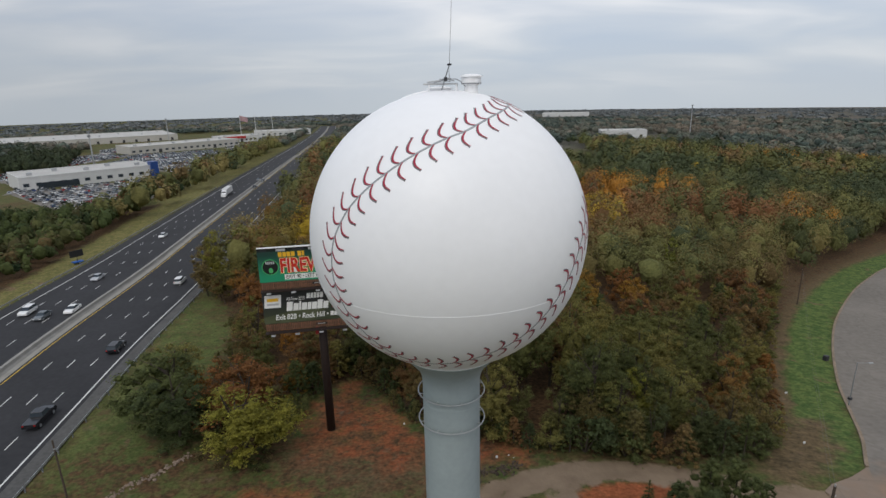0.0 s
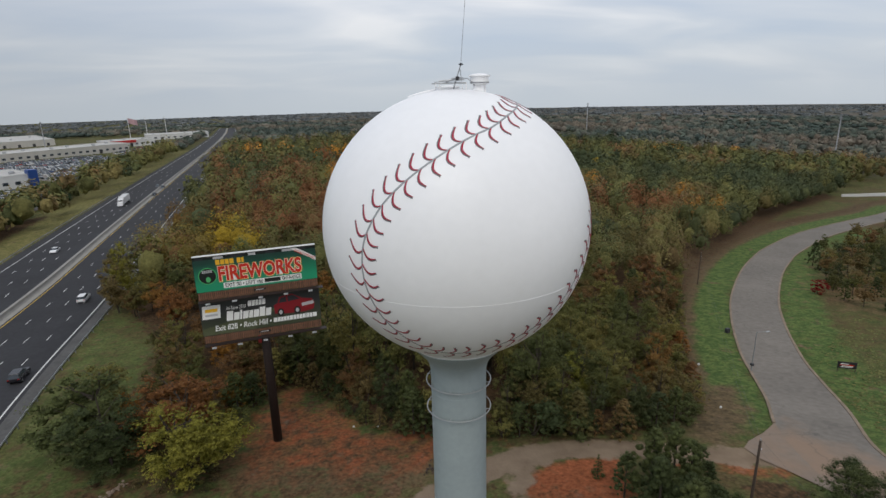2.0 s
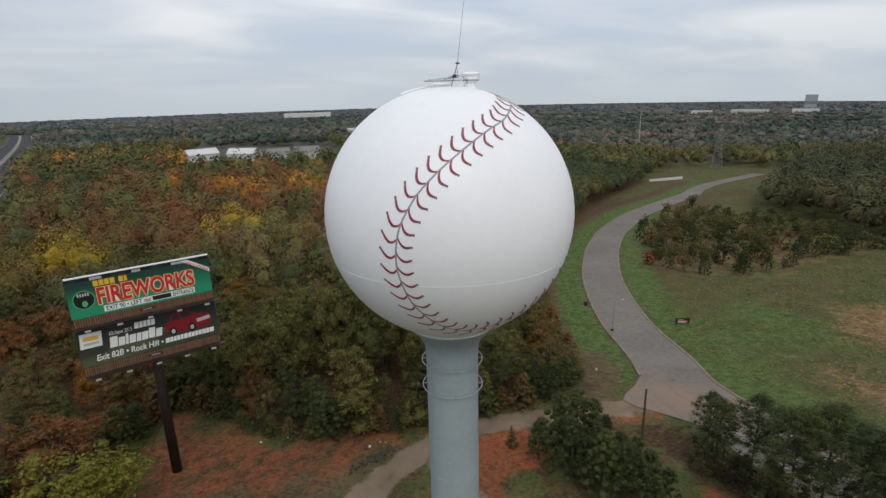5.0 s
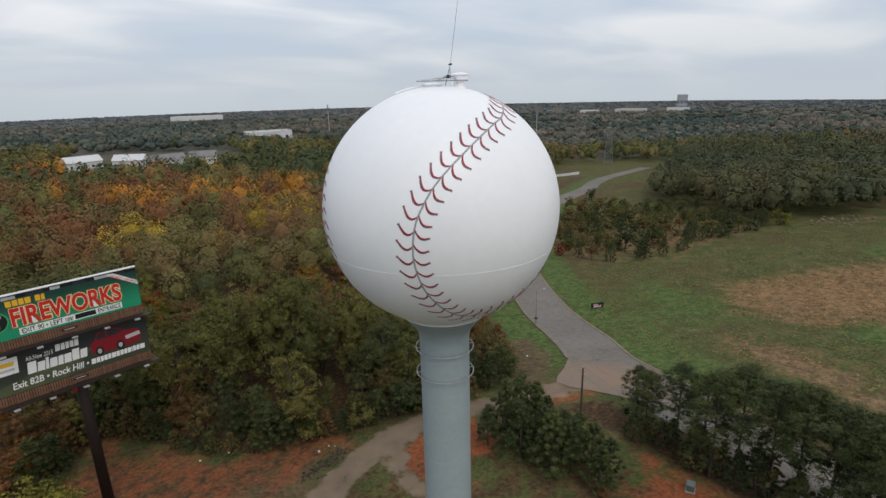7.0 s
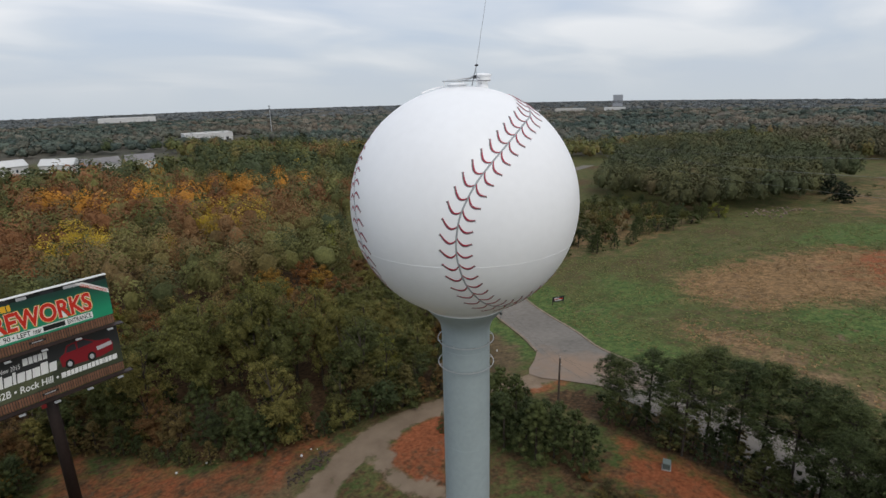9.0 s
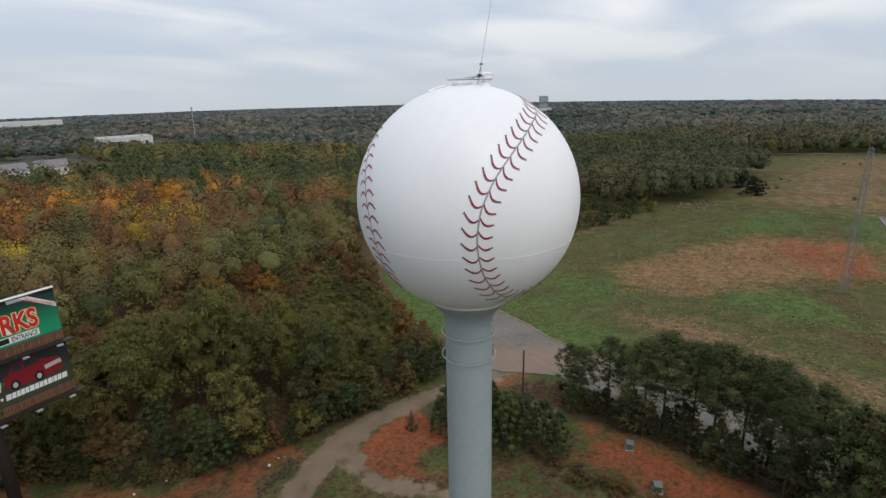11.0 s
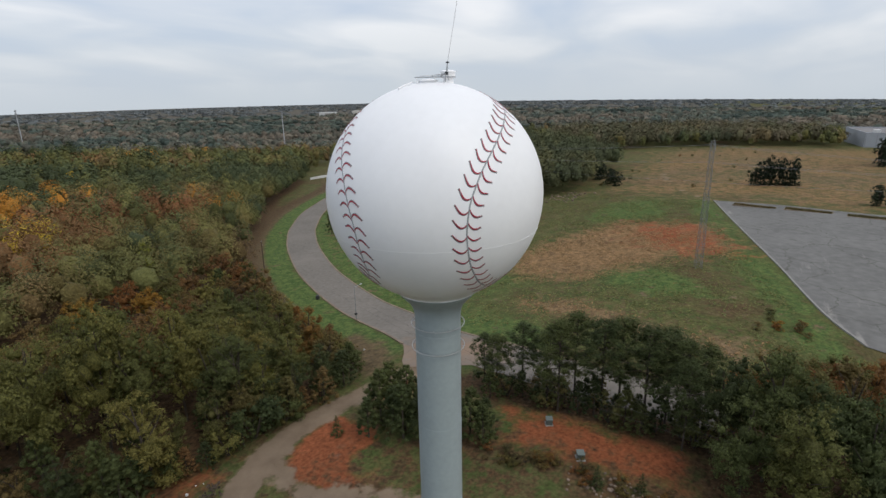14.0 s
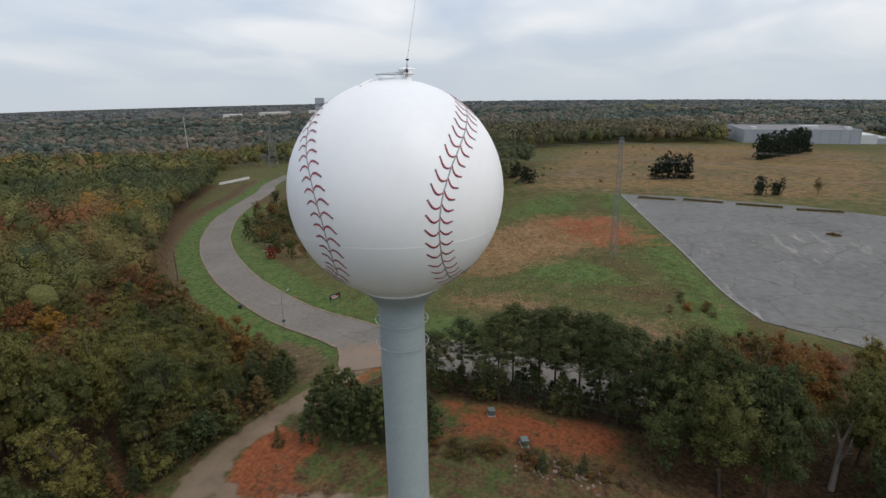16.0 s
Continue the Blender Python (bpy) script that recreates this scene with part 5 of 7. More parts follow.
def woods(name, pts, height, sprays, size, seed, palette, label="", spread=(0.30, 0.44), stands=(), core=0.72, lobes=7):
    """Many crowns joined in one mesh: each a lobed dome of leaf sprays round a core, in its own colour."""
    rng = np.random.default_rng(seed)
    n = len(pts)
    hs = rng.uniform(*height, n)
    # tall and low stands
    hs *= 1 + 0.14 * np.sin(pts[:, 0] * 0.07 + 1.3 * np.sin(pts[:, 1] * 0.05)) * np.sin(pts[:, 1] * 0.06 + 1.0)
    base = land(pts[:, 0], pts[:, 1])
    turned = np.clip(turning(pts[:, 0], pts[:, 1]) + rng.normal(0, 0.17, n), 0, 0.999)
    pick = palette[(turned * len(palette)).astype(int)] * rng.uniform(0.7, 1.32, (n, 1))
    for x, y, r, share, colour in stands:
        hit = (np.hypot(pts[:, 0] - x, pts[:, 1] - y) < r * rng.uniform(0.6, 1.2, n)) & (rng.uniform(0, 1, n) < share)
        pick[hit] = np.array(colour) * rng.uniform(0.75, 1.25, (int(hit.sum()), 1))
    rad = hs * rng.uniform(*spread, n)
    mid_ = np.stack([pts[:, 0], pts[:, 1], base + hs * 0.44], 1)
    half = np.stack([rad, rad, hs * 0.56], 1)
    lobe = sphere_points(rng, n * lobes).reshape(n, lobes, 3)
    lobe[:, :, 2] = np.where(lobe[:, :, 2] < -0.4, -lobe[:, :, 2], lobe[:, :, 2])
    push = rng.uniform(0.3, 1.0, (n, 1, lobes))

    def swell(p):
        """How far the crown reaches in each direction: out on its limbs, in between them."""
        near_ = np.clip(np.einsum("nsk,nlk->nsl", p, lobe), 0, 1) ** 5 * push
        return 0.62 + 0.46 * near_.max(2)

    cp = np.broadcast_to(CLUMP_V[None], (n, len(CLUMP_V), 3))
    cv = (mid_[:, None] + cp * (swell(cp) * core)[:, :, None] * half[:, None]).reshape(-1, 3)
    cf = (CLUMP_F[None] + (np.arange(n) * len(CLUMP_V))[:, None, None]).reshape(-1, 3)
    p = sphere_points(rng, n * sprays).reshape(n, sprays, 3)
    p[:, :, 2] = np.where(p[:, :, 2] < -0.3, -p[:, :, 2], p[:, :, 2])
    out = swell(p) * rng.uniform(0.78, 1.06, (n, sprays))
    c = (mid_[:, None] + p * out[:, :, None] * half[:, None]).reshape(-1, 3)
    lv = leaf_tips(rng, c, p.reshape(-1, 3) + np.array((0, 0, 0.35)), size, 0.8, 0.30)
    me = tri_mesh(name, np.concatenate([cv, lv]), np.concatenate([cf, np.arange(len(lv)).reshape(-1, 3) + len(cv)]), len(cf))
    tint = np.concatenate([np.repeat(pick, len(CLUMP_V), axis=0), np.repeat(pick, sprays * 3, axis=0)])
    tint = np.concatenate([tint, np.ones((len(tint), 1))], 1)
    me.attributes.new("tint", "FLOAT_COLOR", "POINT").data.foreach_set("color", tint.astype(np.float32).ravel())
    return tagged(part_of(name, me, FAR_LEAF), label, "woods", kind="stuff")


mid = scatter(WOOD, 7.4, 21, 1.0)
mid = mid[mid[:, 1] > NEAR_Y]
front = mid[:, 1] < 175
WOOD_EAST = [(192, 72), (208, 66), (225, 60), (240, 45), (290, 47), (345, 44), (352, 72), (445, 86), (520, 200), (470, 250), (420, 225), (330, 185), (270, 160), (240, 140), (222, 105)]
woods("mixed_woods", mid[front], (9, 20), 640, 0.27, 23, PALETTE, "mixed autumn woods in green, brown and orange", (0.30, 0.44), STANDS, 0.52)
woods("mixed_woods", mid[~front], (9, 20), 300, 0.40, 25, PALETTE, "mixed autumn woods in green, brown and orange", (0.30, 0.44), STANDS, 0.55)
woods("mixed_woods", scatter(WOOD_EAST, 7.6, 22, 0.0), (13, 23), 200, 0.52, 24, np.array([(0.070, 0.080, 0.042), (0.080, 0.086, 0.042), (0.092, 0.092, 0.042), (0.106, 0.100, 0.046), (0.118, 0.096, 0.050)]), "tall dull green and brown woods past the field", (0.28, 0.40), (), 0.55)
rng_far = np.random.default_rng(77)


DEALERS = [(-95, -200), (-250, 1000), (-250, 1120), (-520, 1120), (-800, 1100), (-760, 880), (-440, 690), (-420, 420), (-330, 330), (-330, 200), (-250, 60), (-250, -200)]
FIELD = [(40, -400), (40, 60), (200, 60), (345, 42), (352, 70), (445, 85), (451, 35), (488, -11), (504, -108), (480, -125), (470, -400)]
ROAD_EAST = [(140, 128), (140, 166), (182, 200), (225, 228), (300, 272), (372, 318), (430, 318), (430, 225), (330, 185), (240, 140), (228, 100), (205, 64)]
WAREHOUSE_YARD = [(490, -105), (640, -100), (640, -330), (440, -330)]


HOUSE_LAWN = [(-16, 410), (78, 380), (132, 420), (150, 590), (20, 640)]
ROOF_LANE = [(380, 1800), (560, 1800), (620, 2250), (380, 2250)]
STRIP = [(450, 92), (530, 160), (640, 160), (640, -95), (530, -95), (506, -60), (486, 20), (456, 48)]
YARD_FAR = [(190, 640), (290, 640), (320, 790), (200, 790)]


def open_far(p):
    """True where the land past the near woods is wooded."""
    x, y = p[:, 0], p[:, 1]
    ok = np.ones(len(p), bool)
    for poly in (WOOD, WOOD_EAST, DEALERS, FIELD, ROAD_EAST, WAREHOUSE_YARD, HOUSE_LAWN, YARD_FAR, ROOF_LANE, STRIP):
        ok &= reach(p, poly) < 0
    ok &= ~((x > highway_x(y) - 26) & (x < highway_x(y) + 24) & (y < 1450))
    ok &= ~((np.hypot(x, y) < 230))
    return ok


def belt(r0, r1, spacing, seed):
    rng = np.random.default_rng(seed)
    n = int(math.pi * (r1 ** 2 - r0 ** 2) * 0.46 / spacing ** 2)
    r = np.sqrt(rng.uniform(r0 ** 2, r1 ** 2, n))
    a = rng.uniform(radians(-28), radians(136), n)
    p = np.stack([r * np.cos(a), r * np.sin(a)], 1)
    return p[open_far(p)]


woods("mixed_woods", belt(230, 620, 9.5, 31), (10, 20), 70, 0.85, 32, PALETTE, "mixed autumn woods further off", (0.30, 0.44), STANDS, 0.58)
woods("mixed_woods", scatter(STRIP, 7.5, 37, 0.0), (11, 19), 90, 0.8, 38, np.array([(0.082, 0.088, 0.050), (0.104, 0.098, 0.054), (0.120, 0.106, 0.062), (0.130, 0.108, 0.068), (0.150, 0.116, 0.060)]), "brown and olive woods behind the dry field", (0.30, 0.42), (), 0.58)
woods("distant_woods", belt(620, 1100, 14, 33), (9, 15), 26, 1.35, 34, HAZED_PALETTE, "distant brownish woods with haze in their colour", (0.5, 0.8), STANDS, 0.82, 5)
woods("distant_woods", belt(1100, 1700, 26, 39), (8, 13), 18, 2.2, 40, HAZED_PALETTE, "distant brownish woods with haze in their colour", (0.9, 1.4), (), 0.84, 5)
# horizon ridge: haze is put into the crowns as pale blue-grey base colours
woods("distant_woods", belt(1700, 4600, 72, 35), (5, 8), 10, 4.5, 36, np.array([(0.115, 0.128, 0.130), (0.130, 0.140, 0.140), (0.142, 0.150, 0.150)]), "low wooded ridge at the horizon, coloured blue-grey for haze", (2.2, 3.6), (), 0.92, 5)
west = np.concatenate([scatter(q, 7.0 if k else 5.0, 41 + k, 1.0) for k, q in enumerate((
    WEST_SCRUB,
    [(-138, 255), (-143, 300), (-165, 325), (-182, 318), (-172, 280), (-155, 245)],
    [(-172, 440), (-204, 760), (-232, 800), (-215, 560), (-195, 450)],
    [(-330, 420), (-420, 560), (-600, 560), (-600, 350), (-380, 330)]))])
woods("verge_woods", west, (4.5, 10), 48, 0.46, 47, PALETTE * np.array((0.46, 0.60, 0.58)), "scrubby green and brown trees along the motorway verge", (0.32, 0.48))
dark = scatter([(-352, 400), (-277, 388), (-330, 470), (-385, 570), (-560, 730), (-660, 720), (-480, 480)], 9.0, 51, 0.0)
woods("pine_woods", dark, (10, 15), 60, 0.7, 52, np.array([(0.034, 0.046, 0.026), (0.042, 0.054, 0.028), (0.050, 0.058, 0.030)]), "dark green pine wood behind the sales yards", (0.28, 0.4))

# ---- billboard ----
def fade_material(name, lower, upper, z0, z1, rough=0.4):
    """Printed vinyl whose ink runs from one colour at the foot to another at the head."""
    m = bpy.data.materials.new(name)
    m.use_nodes = True
    n, l = m.node_tree.nodes, m.node_tree.links
    b = n["Principled BSDF"]
    b.inputs["Roughness"].default_value = rough
    tc, sp = n.new("ShaderNodeTexCoord"), n.new("ShaderNodeSeparateXYZ")
    l.new(tc.outputs["Object"], sp.inputs[0])
    no = n.new("ShaderNodeTexNoise"); no.inputs["Scale"].default_value = 0.5
    l.new(tc.outputs["Object"], no.inputs["Vector"])
    r = n.new("ShaderNodeMapRange"); r.inputs["From Min"].default_value, r.inputs["From Max"].default_value = z0, z1
    l.new(sp.outputs["Z"], r.inputs["Value"])
    mu = n.new("ShaderNodeMath"); mu.operation = "MULTIPLY_ADD"; mu.inputs[1].default_value = 0.25
    l.new(no.outputs["Fac"], mu.inputs[0]); l.new(r.outputs[0], mu.inputs[2])
    su = n.new("ShaderNodeMath"); su.operation = "SUBTRACT"; su.inputs[1].default_value = 0.125
    l.new(mu.outputs[0], su.inputs[0])
    x = n.new("ShaderNodeMix"); x.data_type = "RGBA"
    x.inputs["A"].default_value, x.inputs["B"].default_value = (*lower, 1), (*upper, 1)
    l.new(su.outputs[0], x.inputs["Factor"]); l.new(x.outputs["Result"], b.inputs["Base Color"])
    return m


bb = thing("billboard", (-17.05, 45.65, landz(-17, 46)), 9.7, "tall two-deck roadside billboard on a brown steel monopole", "billboard")
BZ = -landz(-17, 46)
VINYL_GREEN = fade_material("green_vinyl", (0.012, 0.26, 0.13), (0.010, 0.045, 0.035), BZ + 22.2, BZ + 25.2)
VINYL_DARK = fade_material("dark_vinyl", (0.045, 0.055, 0.03), (0.022, 0.024, 0.026), BZ + 16.0, BZ + 18.6)
INK_WHITE = flat_paint("white_ink", (0.72, 0.72, 0.70))
INK_RED = flat_paint("red_ink", (0.55, 0.028, 0.012))
INK_YELLOW = flat_paint("yellow_ink", (0.75, 0.42, 0.03))
INK_BLACK = flat_paint("black_ink", (0.012, 0.014, 0.013))
INK_GREEN = flat_paint("light_green_ink", (0.08, 0.40, 0.14))
INK_GLASS = flat_paint("dark_ink", (0.03, 0.03, 0.035))
INK_CRIMSON = flat_paint("crimson_ink", (0.20, 0.012, 0.018))
INK_GREY = flat_paint("silver_ink", (0.42, 0.42, 0.43))


def words(text, x, z, w, hgt, y, mat, parent, slant=0.0, tilt=0.0, heavy=0.0, depth=0.006):
    """Lettering of the given width and height, standing on a face that looks along -y."""
    cu = bpy.data.curves.new("lettering", "FONT")
    cu.body, cu.extrude, cu.offset, cu.shear = text, 0.0, heavy, slant
    tmp = bpy.data.objects.new("lettering", cu)
    scene.collection.objects.link(tmp)
    me = bpy.data.meshes.new_from_object(tmp.evaluated_get(bpy.context.evaluated_depsgraph_get()))
    bpy.data.objects.remove(tmp)
    co = np.empty(len(me.vertices) * 3)
    me.vertices.foreach_get("co", co)
    co = co.reshape(-1, 3)
    lo, hi = co.min(0), co.max(0)
    u = (co[:, 0] - lo[0]) / (hi[0] - lo[0]) * w - w / 2
    v = (co[:, 1] - lo[1]) / (hi[1] - lo[1]) * hgt - hgt / 2
    c, s = math.cos(radians(tilt)), math.sin(radians(tilt))
    out = np.stack([x + w / 2 + u * c - v * s, np.full(len(u), y), z + hgt / 2 + u * s + v * c], 1)
    me.vertices.foreach_set("co", out.ravel())
    me.materials.clear()
    me.update()
    return part_of("lettering", me, mat, parent)


def plate(name, outline_xz, y, mat, parent, deep=0.006, label=""):
    """A flat printed shape on a face."""
    bm = bmesh.new()
    f = bm.faces.new([bm.verts.new((x, y, z)) for x, z in outline_xz])
    r = bmesh.ops.extrude_face_region(bm, geom=[f])
    bmesh.ops.translate(bm, verts=[v for v in r["geom"] if isinstance(v, bmesh.types.BMVert)], vec=(0, deep, 0))
    bmesh.ops.recalc_face_normals(bm, faces=bm.faces)
    return part(name, bm, mat, parent, label)


def disc(cx, cz, rx, rz, n=32):
    return [(cx + rx * math.cos(2 * math.pi * k / n), cz + rz * math.sin(2 * math.pi * k / n)) for k in range(n)]


def oblong(x0, x1, z0, z1, lean=0.0):
    return [(x0, z0), (x1, z0), (x1 + lean, z1), (x0 + lean, z1)]


part("monopole", rodded((0, 0.75, -0.5), (0, 0.75, BZ + 25.0), 0.62, 0.52, n=24), BROWN_STEEL, bb, "dark brown steel monopole", smooth=True)
part("switch_box", boxed(-0.95, -0.5, 0.35, 0.75, BZ + 13.2, BZ + 14.4, 0.03), material("red_box_paint", (0.30, 0.03, 0.03), 0.5), bb, "small red switch box")
decks = []
for lo, hi, vinyl in ((21.4, 26.05, VINYL_GREEN), (15.5, 20.0, VINYL_DARK)):
    z0, z1 = BZ + lo, BZ + hi
    deck = part("panel", boxed(-7.45, 7.45, -0.12, 0.06, z0, z1, 0.02), DARK_STEEL, bb, "printed vinyl advertising face")
    part("face", boxed(-7.41, 7.41, -0.15, -0.118, z0 + 0.03, z1 - 0.03), vinyl, deck)
    decks.append((deck, z0, z1))
    for zb in (z0 + 0.6, z1 - 0.7):
        part("beam", boxed(-7.0, 7.0, 0.35, 0.6, zb, zb + 0.3), BROWN_STEEL, bb)
    for k in range(8):
        x = -6.65 + k * 1.9
        part("upright", boxed(x - 0.07, x + 0.07, 0.06, 0.34, z0 - 1.0, z1 - 0.05), BROWN_STEEL, bb)
    apron = part("apron", boxed(-7.35, 7.35, -0.08, 0.0, z0 - 1.02, z0 - 0.05), BROWN_STEEL, bb, "brown slatted apron under the face")
    slat = None
    for k in range(62):
        if slat is None:
            slat = o = part("slat", boxed(-0.085, 0.085, -0.13, -0.08, z0 - 1.0, z0 - 0.06), SLAT, apron)
        else:
            o = new("slat", slat.data); o.parent = apron
        o.matrix_basis = pose(-7.2 + k * 14.6 / 61.5, 0, 0)
    plate("name_plate", oblong(-0.75, 0.75, z0 - 0.62, z0 - 0.36), -0.15, INK_BLACK, apron)
    plate("name_bar", oblong(-0.5, 0.5, z0 - 0.54, z0 - 0.45), -0.158, INK_GREY, apron)
    walkway = part("catwalk", boxed(-7.35, 7.95, -1.05, -0.2, z0 - 1.14, z0 - 1.06), BROWN_STEEL, bb, "narrow steel catwalk")
    part("walk_rail", rodded((-7.35, -1.02, z0 - 0.72), (7.95, -1.02, z0 - 0.72), 0.02, n=5), BROWN_STEEL, walkway)
    for k in range(5):
        x = -6.2 + k * 3.1
        arm = part("lamp_arm", rodded((x, -0.2, z0 - 1.1), (x, -1.9, z0 - 0.98), 0.03, n=6), BROWN_STEEL, bb)
        part("floodlight", boxed(x - 0.28, x + 0.28, -2.1, -1.75, z0 - 1.06, z0 - 0.9, 0.03), GALV, arm, "boxy grey floodlight")
part("cap_strip", boxed(-7.4, 7.45, -0.3, 0.1, BZ + 26.05, BZ + 26.16), INK_WHITE, bb, "pale metal strip along the head")

deck, z0, z1 = decks[0]
W, Hh = 14.8, 4.6
X = lambda f: -7.4 + f * W
Zt = lambda f: z1 - f * Hh
plate("print_band", oblong(X(0.0), X(1.0), Zt(0.10), Zt(0.0)), -0.154, INK_BLACK, deck)
for k in range(7):
    plate("print_patch", oblong(X(0.02 + 0.14 * k), X(0.02 + 0.14 * k + 0.06 + 0.02 * (k % 3)), Zt(0.10), Zt(0.03)), -0.160, INK_GREY if k % 2 else INK_GLASS, deck)
# the maker's name over the large word, drawn as plain bars
x = 0.175
for wdt in (0.033, 0.03, 0.03, 0.033):
    plate("name_bar", oblong(X(x), X(x + wdt), Zt(0.27), Zt(0.13)), -0.156, INK_YELLOW, deck); x += wdt + 0.006
x += 0.02
for wdt in (0.03, 0.02):
    plate("name_bar", oblong(X(x), X(x + wdt), Zt(0.27), Zt(0.13)), -0.156, INK_YELLOW, deck); x += wdt + 0.006
words("FIREWORKS", X(0.185) - 0.02, Zt(0.77), W * 0.695, Hh * 0.475, -0.156, INK_YELLOW, deck, heavy=0.08)
words("FIREWORKS", X(0.185), Zt(0.755), W * 0.69, Hh * 0.45, -0.162, INK_WHITE, deck, heavy=0.055)
words("FIREWORKS", X(0.185) + 0.03, Zt(0.75), W * 0.685, Hh * 0.44, -0.168, INK_RED, deck, heavy=0.032)
plate("print_band", oblong(X(0.215), X(0.865), Zt(0.955), Zt(0.80)), -0.156, INK_WHITE, deck)
words("EXIT 90 • LEFT", X(0.23), Zt(0.935), W * 0.245, Hh * 0.115, -0.162, INK_BLACK, deck, heavy=0.015)
words("near", X(0.49), Zt(0.935), W * 0.05, Hh * 0.09, -0.162, INK_BLACK, deck, heavy=0.01)
plate("name_bar", oblong(X(0.55), X(0.685), Zt(0.935), Zt(0.82)), -0.162, INK_BLACK, deck)
words("ENTRANCE", X(0.70), Zt(0.935), W * 0.155, Hh * 0.115, -0.162, INK_BLACK, deck, heavy=0.015)
plate("emblem", disc(X(0.1), Zt(0.56), 1.08, 1.08), -0.156, INK_GREEN, deck)
plate("emblem", disc(X(0.1), Zt(0.56), 0.98, 0.98), -0.162, INK_BLACK, deck)
plate("emblem", disc(X(0.103), Zt(0.66), 0.27, 0.36), -0.168, INK_GREEN, deck)
for k in range(5):
    plate("name_bar", oblong(X(0.062) + k * 0.24, X(0.062) + k * 0.24 + 0.16, Zt(0.47), Zt(0.39)), -0.168, INK_GREY, deck)
plate("print_band", [(X(0.79), Zt(0.04)), (X(0.845), Zt(0.04)), (X(1.0), Zt(0.35)), (X(1.0), Zt(0.46))], -0.162, INK_WHITE, deck)
words("GRAND OPENING", X(0.815), Zt(0.285), W * 0.19, 0.34, -0.17, INK_RED, deck, tilt=-28, heavy=0.01)

deck, z0, z1 = decks[1]
Hh = 4.45
plate("print_band", [(X(0.0), Zt(1.0)), (X(0.42), Zt(1.0)), (X(0.62), Zt(0.45)), (X(0.56), Zt(0.42)), (X(0.0), Zt(0.80))], -0.154, material("olive_ink", (0.075, 0.085, 0.045), 0.5, vary=0.3, scale=0.6), deck)
plate("print_patch", oblong(X(0.01), X(0.155), Zt(0.50), Zt(0.10), 0.15), -0.158, INK_WHITE, deck)
plate("emblem", oblong(X(0.035), X(0.135), Zt(0.30), Zt(0.20), 0.1), -0.164, INK_YELLOW, deck)
plate("name_bar", oblong(X(0.035), X(0.135), Zt(0.42), Zt(0.36), 0.04), -0.164, INK_GREY, deck)
words("All-New 2015", X(0.205), Zt(0.30), W * 0.165, Hh * 0.11, -0.158, INK_WHITE, deck, slant=0.2)
x = 0.385
for wdt in (0.03, 0.024, 0.022, 0.024, 0.026):
    plate("name_bar", oblong(X(x), X(x + wdt), Zt(0.27), Zt(0.10), 0.08), -0.158, INK_WHITE, deck); x += wdt + 0.005
x = 0.2
for k, wdt in enumerate((0.052, 0.045, 0.018, 0.045, 0.032, 0.045, 0.045, 0.045)):
    plate("name_bar", oblong(X(x), X(x + wdt), Zt(0.63), Zt(0.34 if k in (0, 2, 6) else 0.40), 0.16), -0.160, INK_WHITE, deck); x += wdt + 0.006
words("Exit 82B • Rock Hill •", X(0.10), Zt(0.90), W * 0.47, Hh * 0.17, -0.158, INK_WHITE, deck, slant=0.18, heavy=0.018)
x = 0.585
for wdt in (0.03, 0.024, 0.02, 0.024, 0.02, 0.03, 0.024, 0.022, 0.022, 0.024, 0.008, 0.02, 0.024, 0.034):
    plate("name_bar", oblong(X(x), X(x + wdt), Zt(0.885), Zt(0.75), 0.06), -0.160, INK_WHITE, deck); x += wdt + 0.004
TRUCK = [(0.605, 0.62), (0.60, 0.36), (0.635, 0.30), (0.655, 0.12), (0.76, 0.06), (0.85, 0.24), (0.935, 0.29), (0.955, 0.42), (0.945, 0.62), (0.86, 0.68), (0.70, 0.66)]
plate("picture_of_truck", [(X(a), Zt(b)) for a, b in TRUCK], -0.158, INK_CRIMSON, deck, label="printed picture of a red pickup truck")
plate("picture_of_truck", [(X(a), Zt(b)) for a, b in [(0.645, 0.30), (0.665, 0.15), (0.71, 0.12), (0.715, 0.29)]], -0.164, INK_GLASS, deck)
plate("picture_of_truck", [(X(a), Zt(b)) for a, b in [(0.725, 0.29), (0.725, 0.12), (0.765, 0.10), (0.835, 0.25)]], -0.164, INK_GLASS, deck)
plate("picture_of_truck", [(X(a), Zt(b)) for a, b in [(0.84, 0.40), (0.945, 0.36), (0.95, 0.46), (0.845, 0.50)]], -0.164, INK_GREY, deck)
for cx in (0.655, 0.80):
    plate("picture_of_truck", disc(X(cx), Zt(0.60), 0.42, 0.55, 20), -0.166, INK_BLACK, deck)
    plate("picture_of_truck", disc(X(cx), Zt(0.60), 0.22, 0.30, 16), -0.172, INK_GREY, deck)

# ---- vehicles ----
PAINTS = {c: material(c + "_car_paint", v, 0.25, vary=0.05, bump=0.0, spec=0.6) for c, v in {"white": (0.75, 0.75, 0.75), "black": (0.015, 0.015, 0.018), "silver": (0.40, 0.41, 0.43), "grey": (0.12, 0.13, 0.14), "red": (0.30, 0.02, 0.02), "blue": (0.03, 0.06, 0.16)}.items()}
LAMP_RED = flat_paint("red_tail_lamp", (0.35, 0.01, 0.01), 0.25)
LAMP_CLEAR = flat_paint("clear_head_lamp", (0.7, 0.7, 0.68), 0.2)


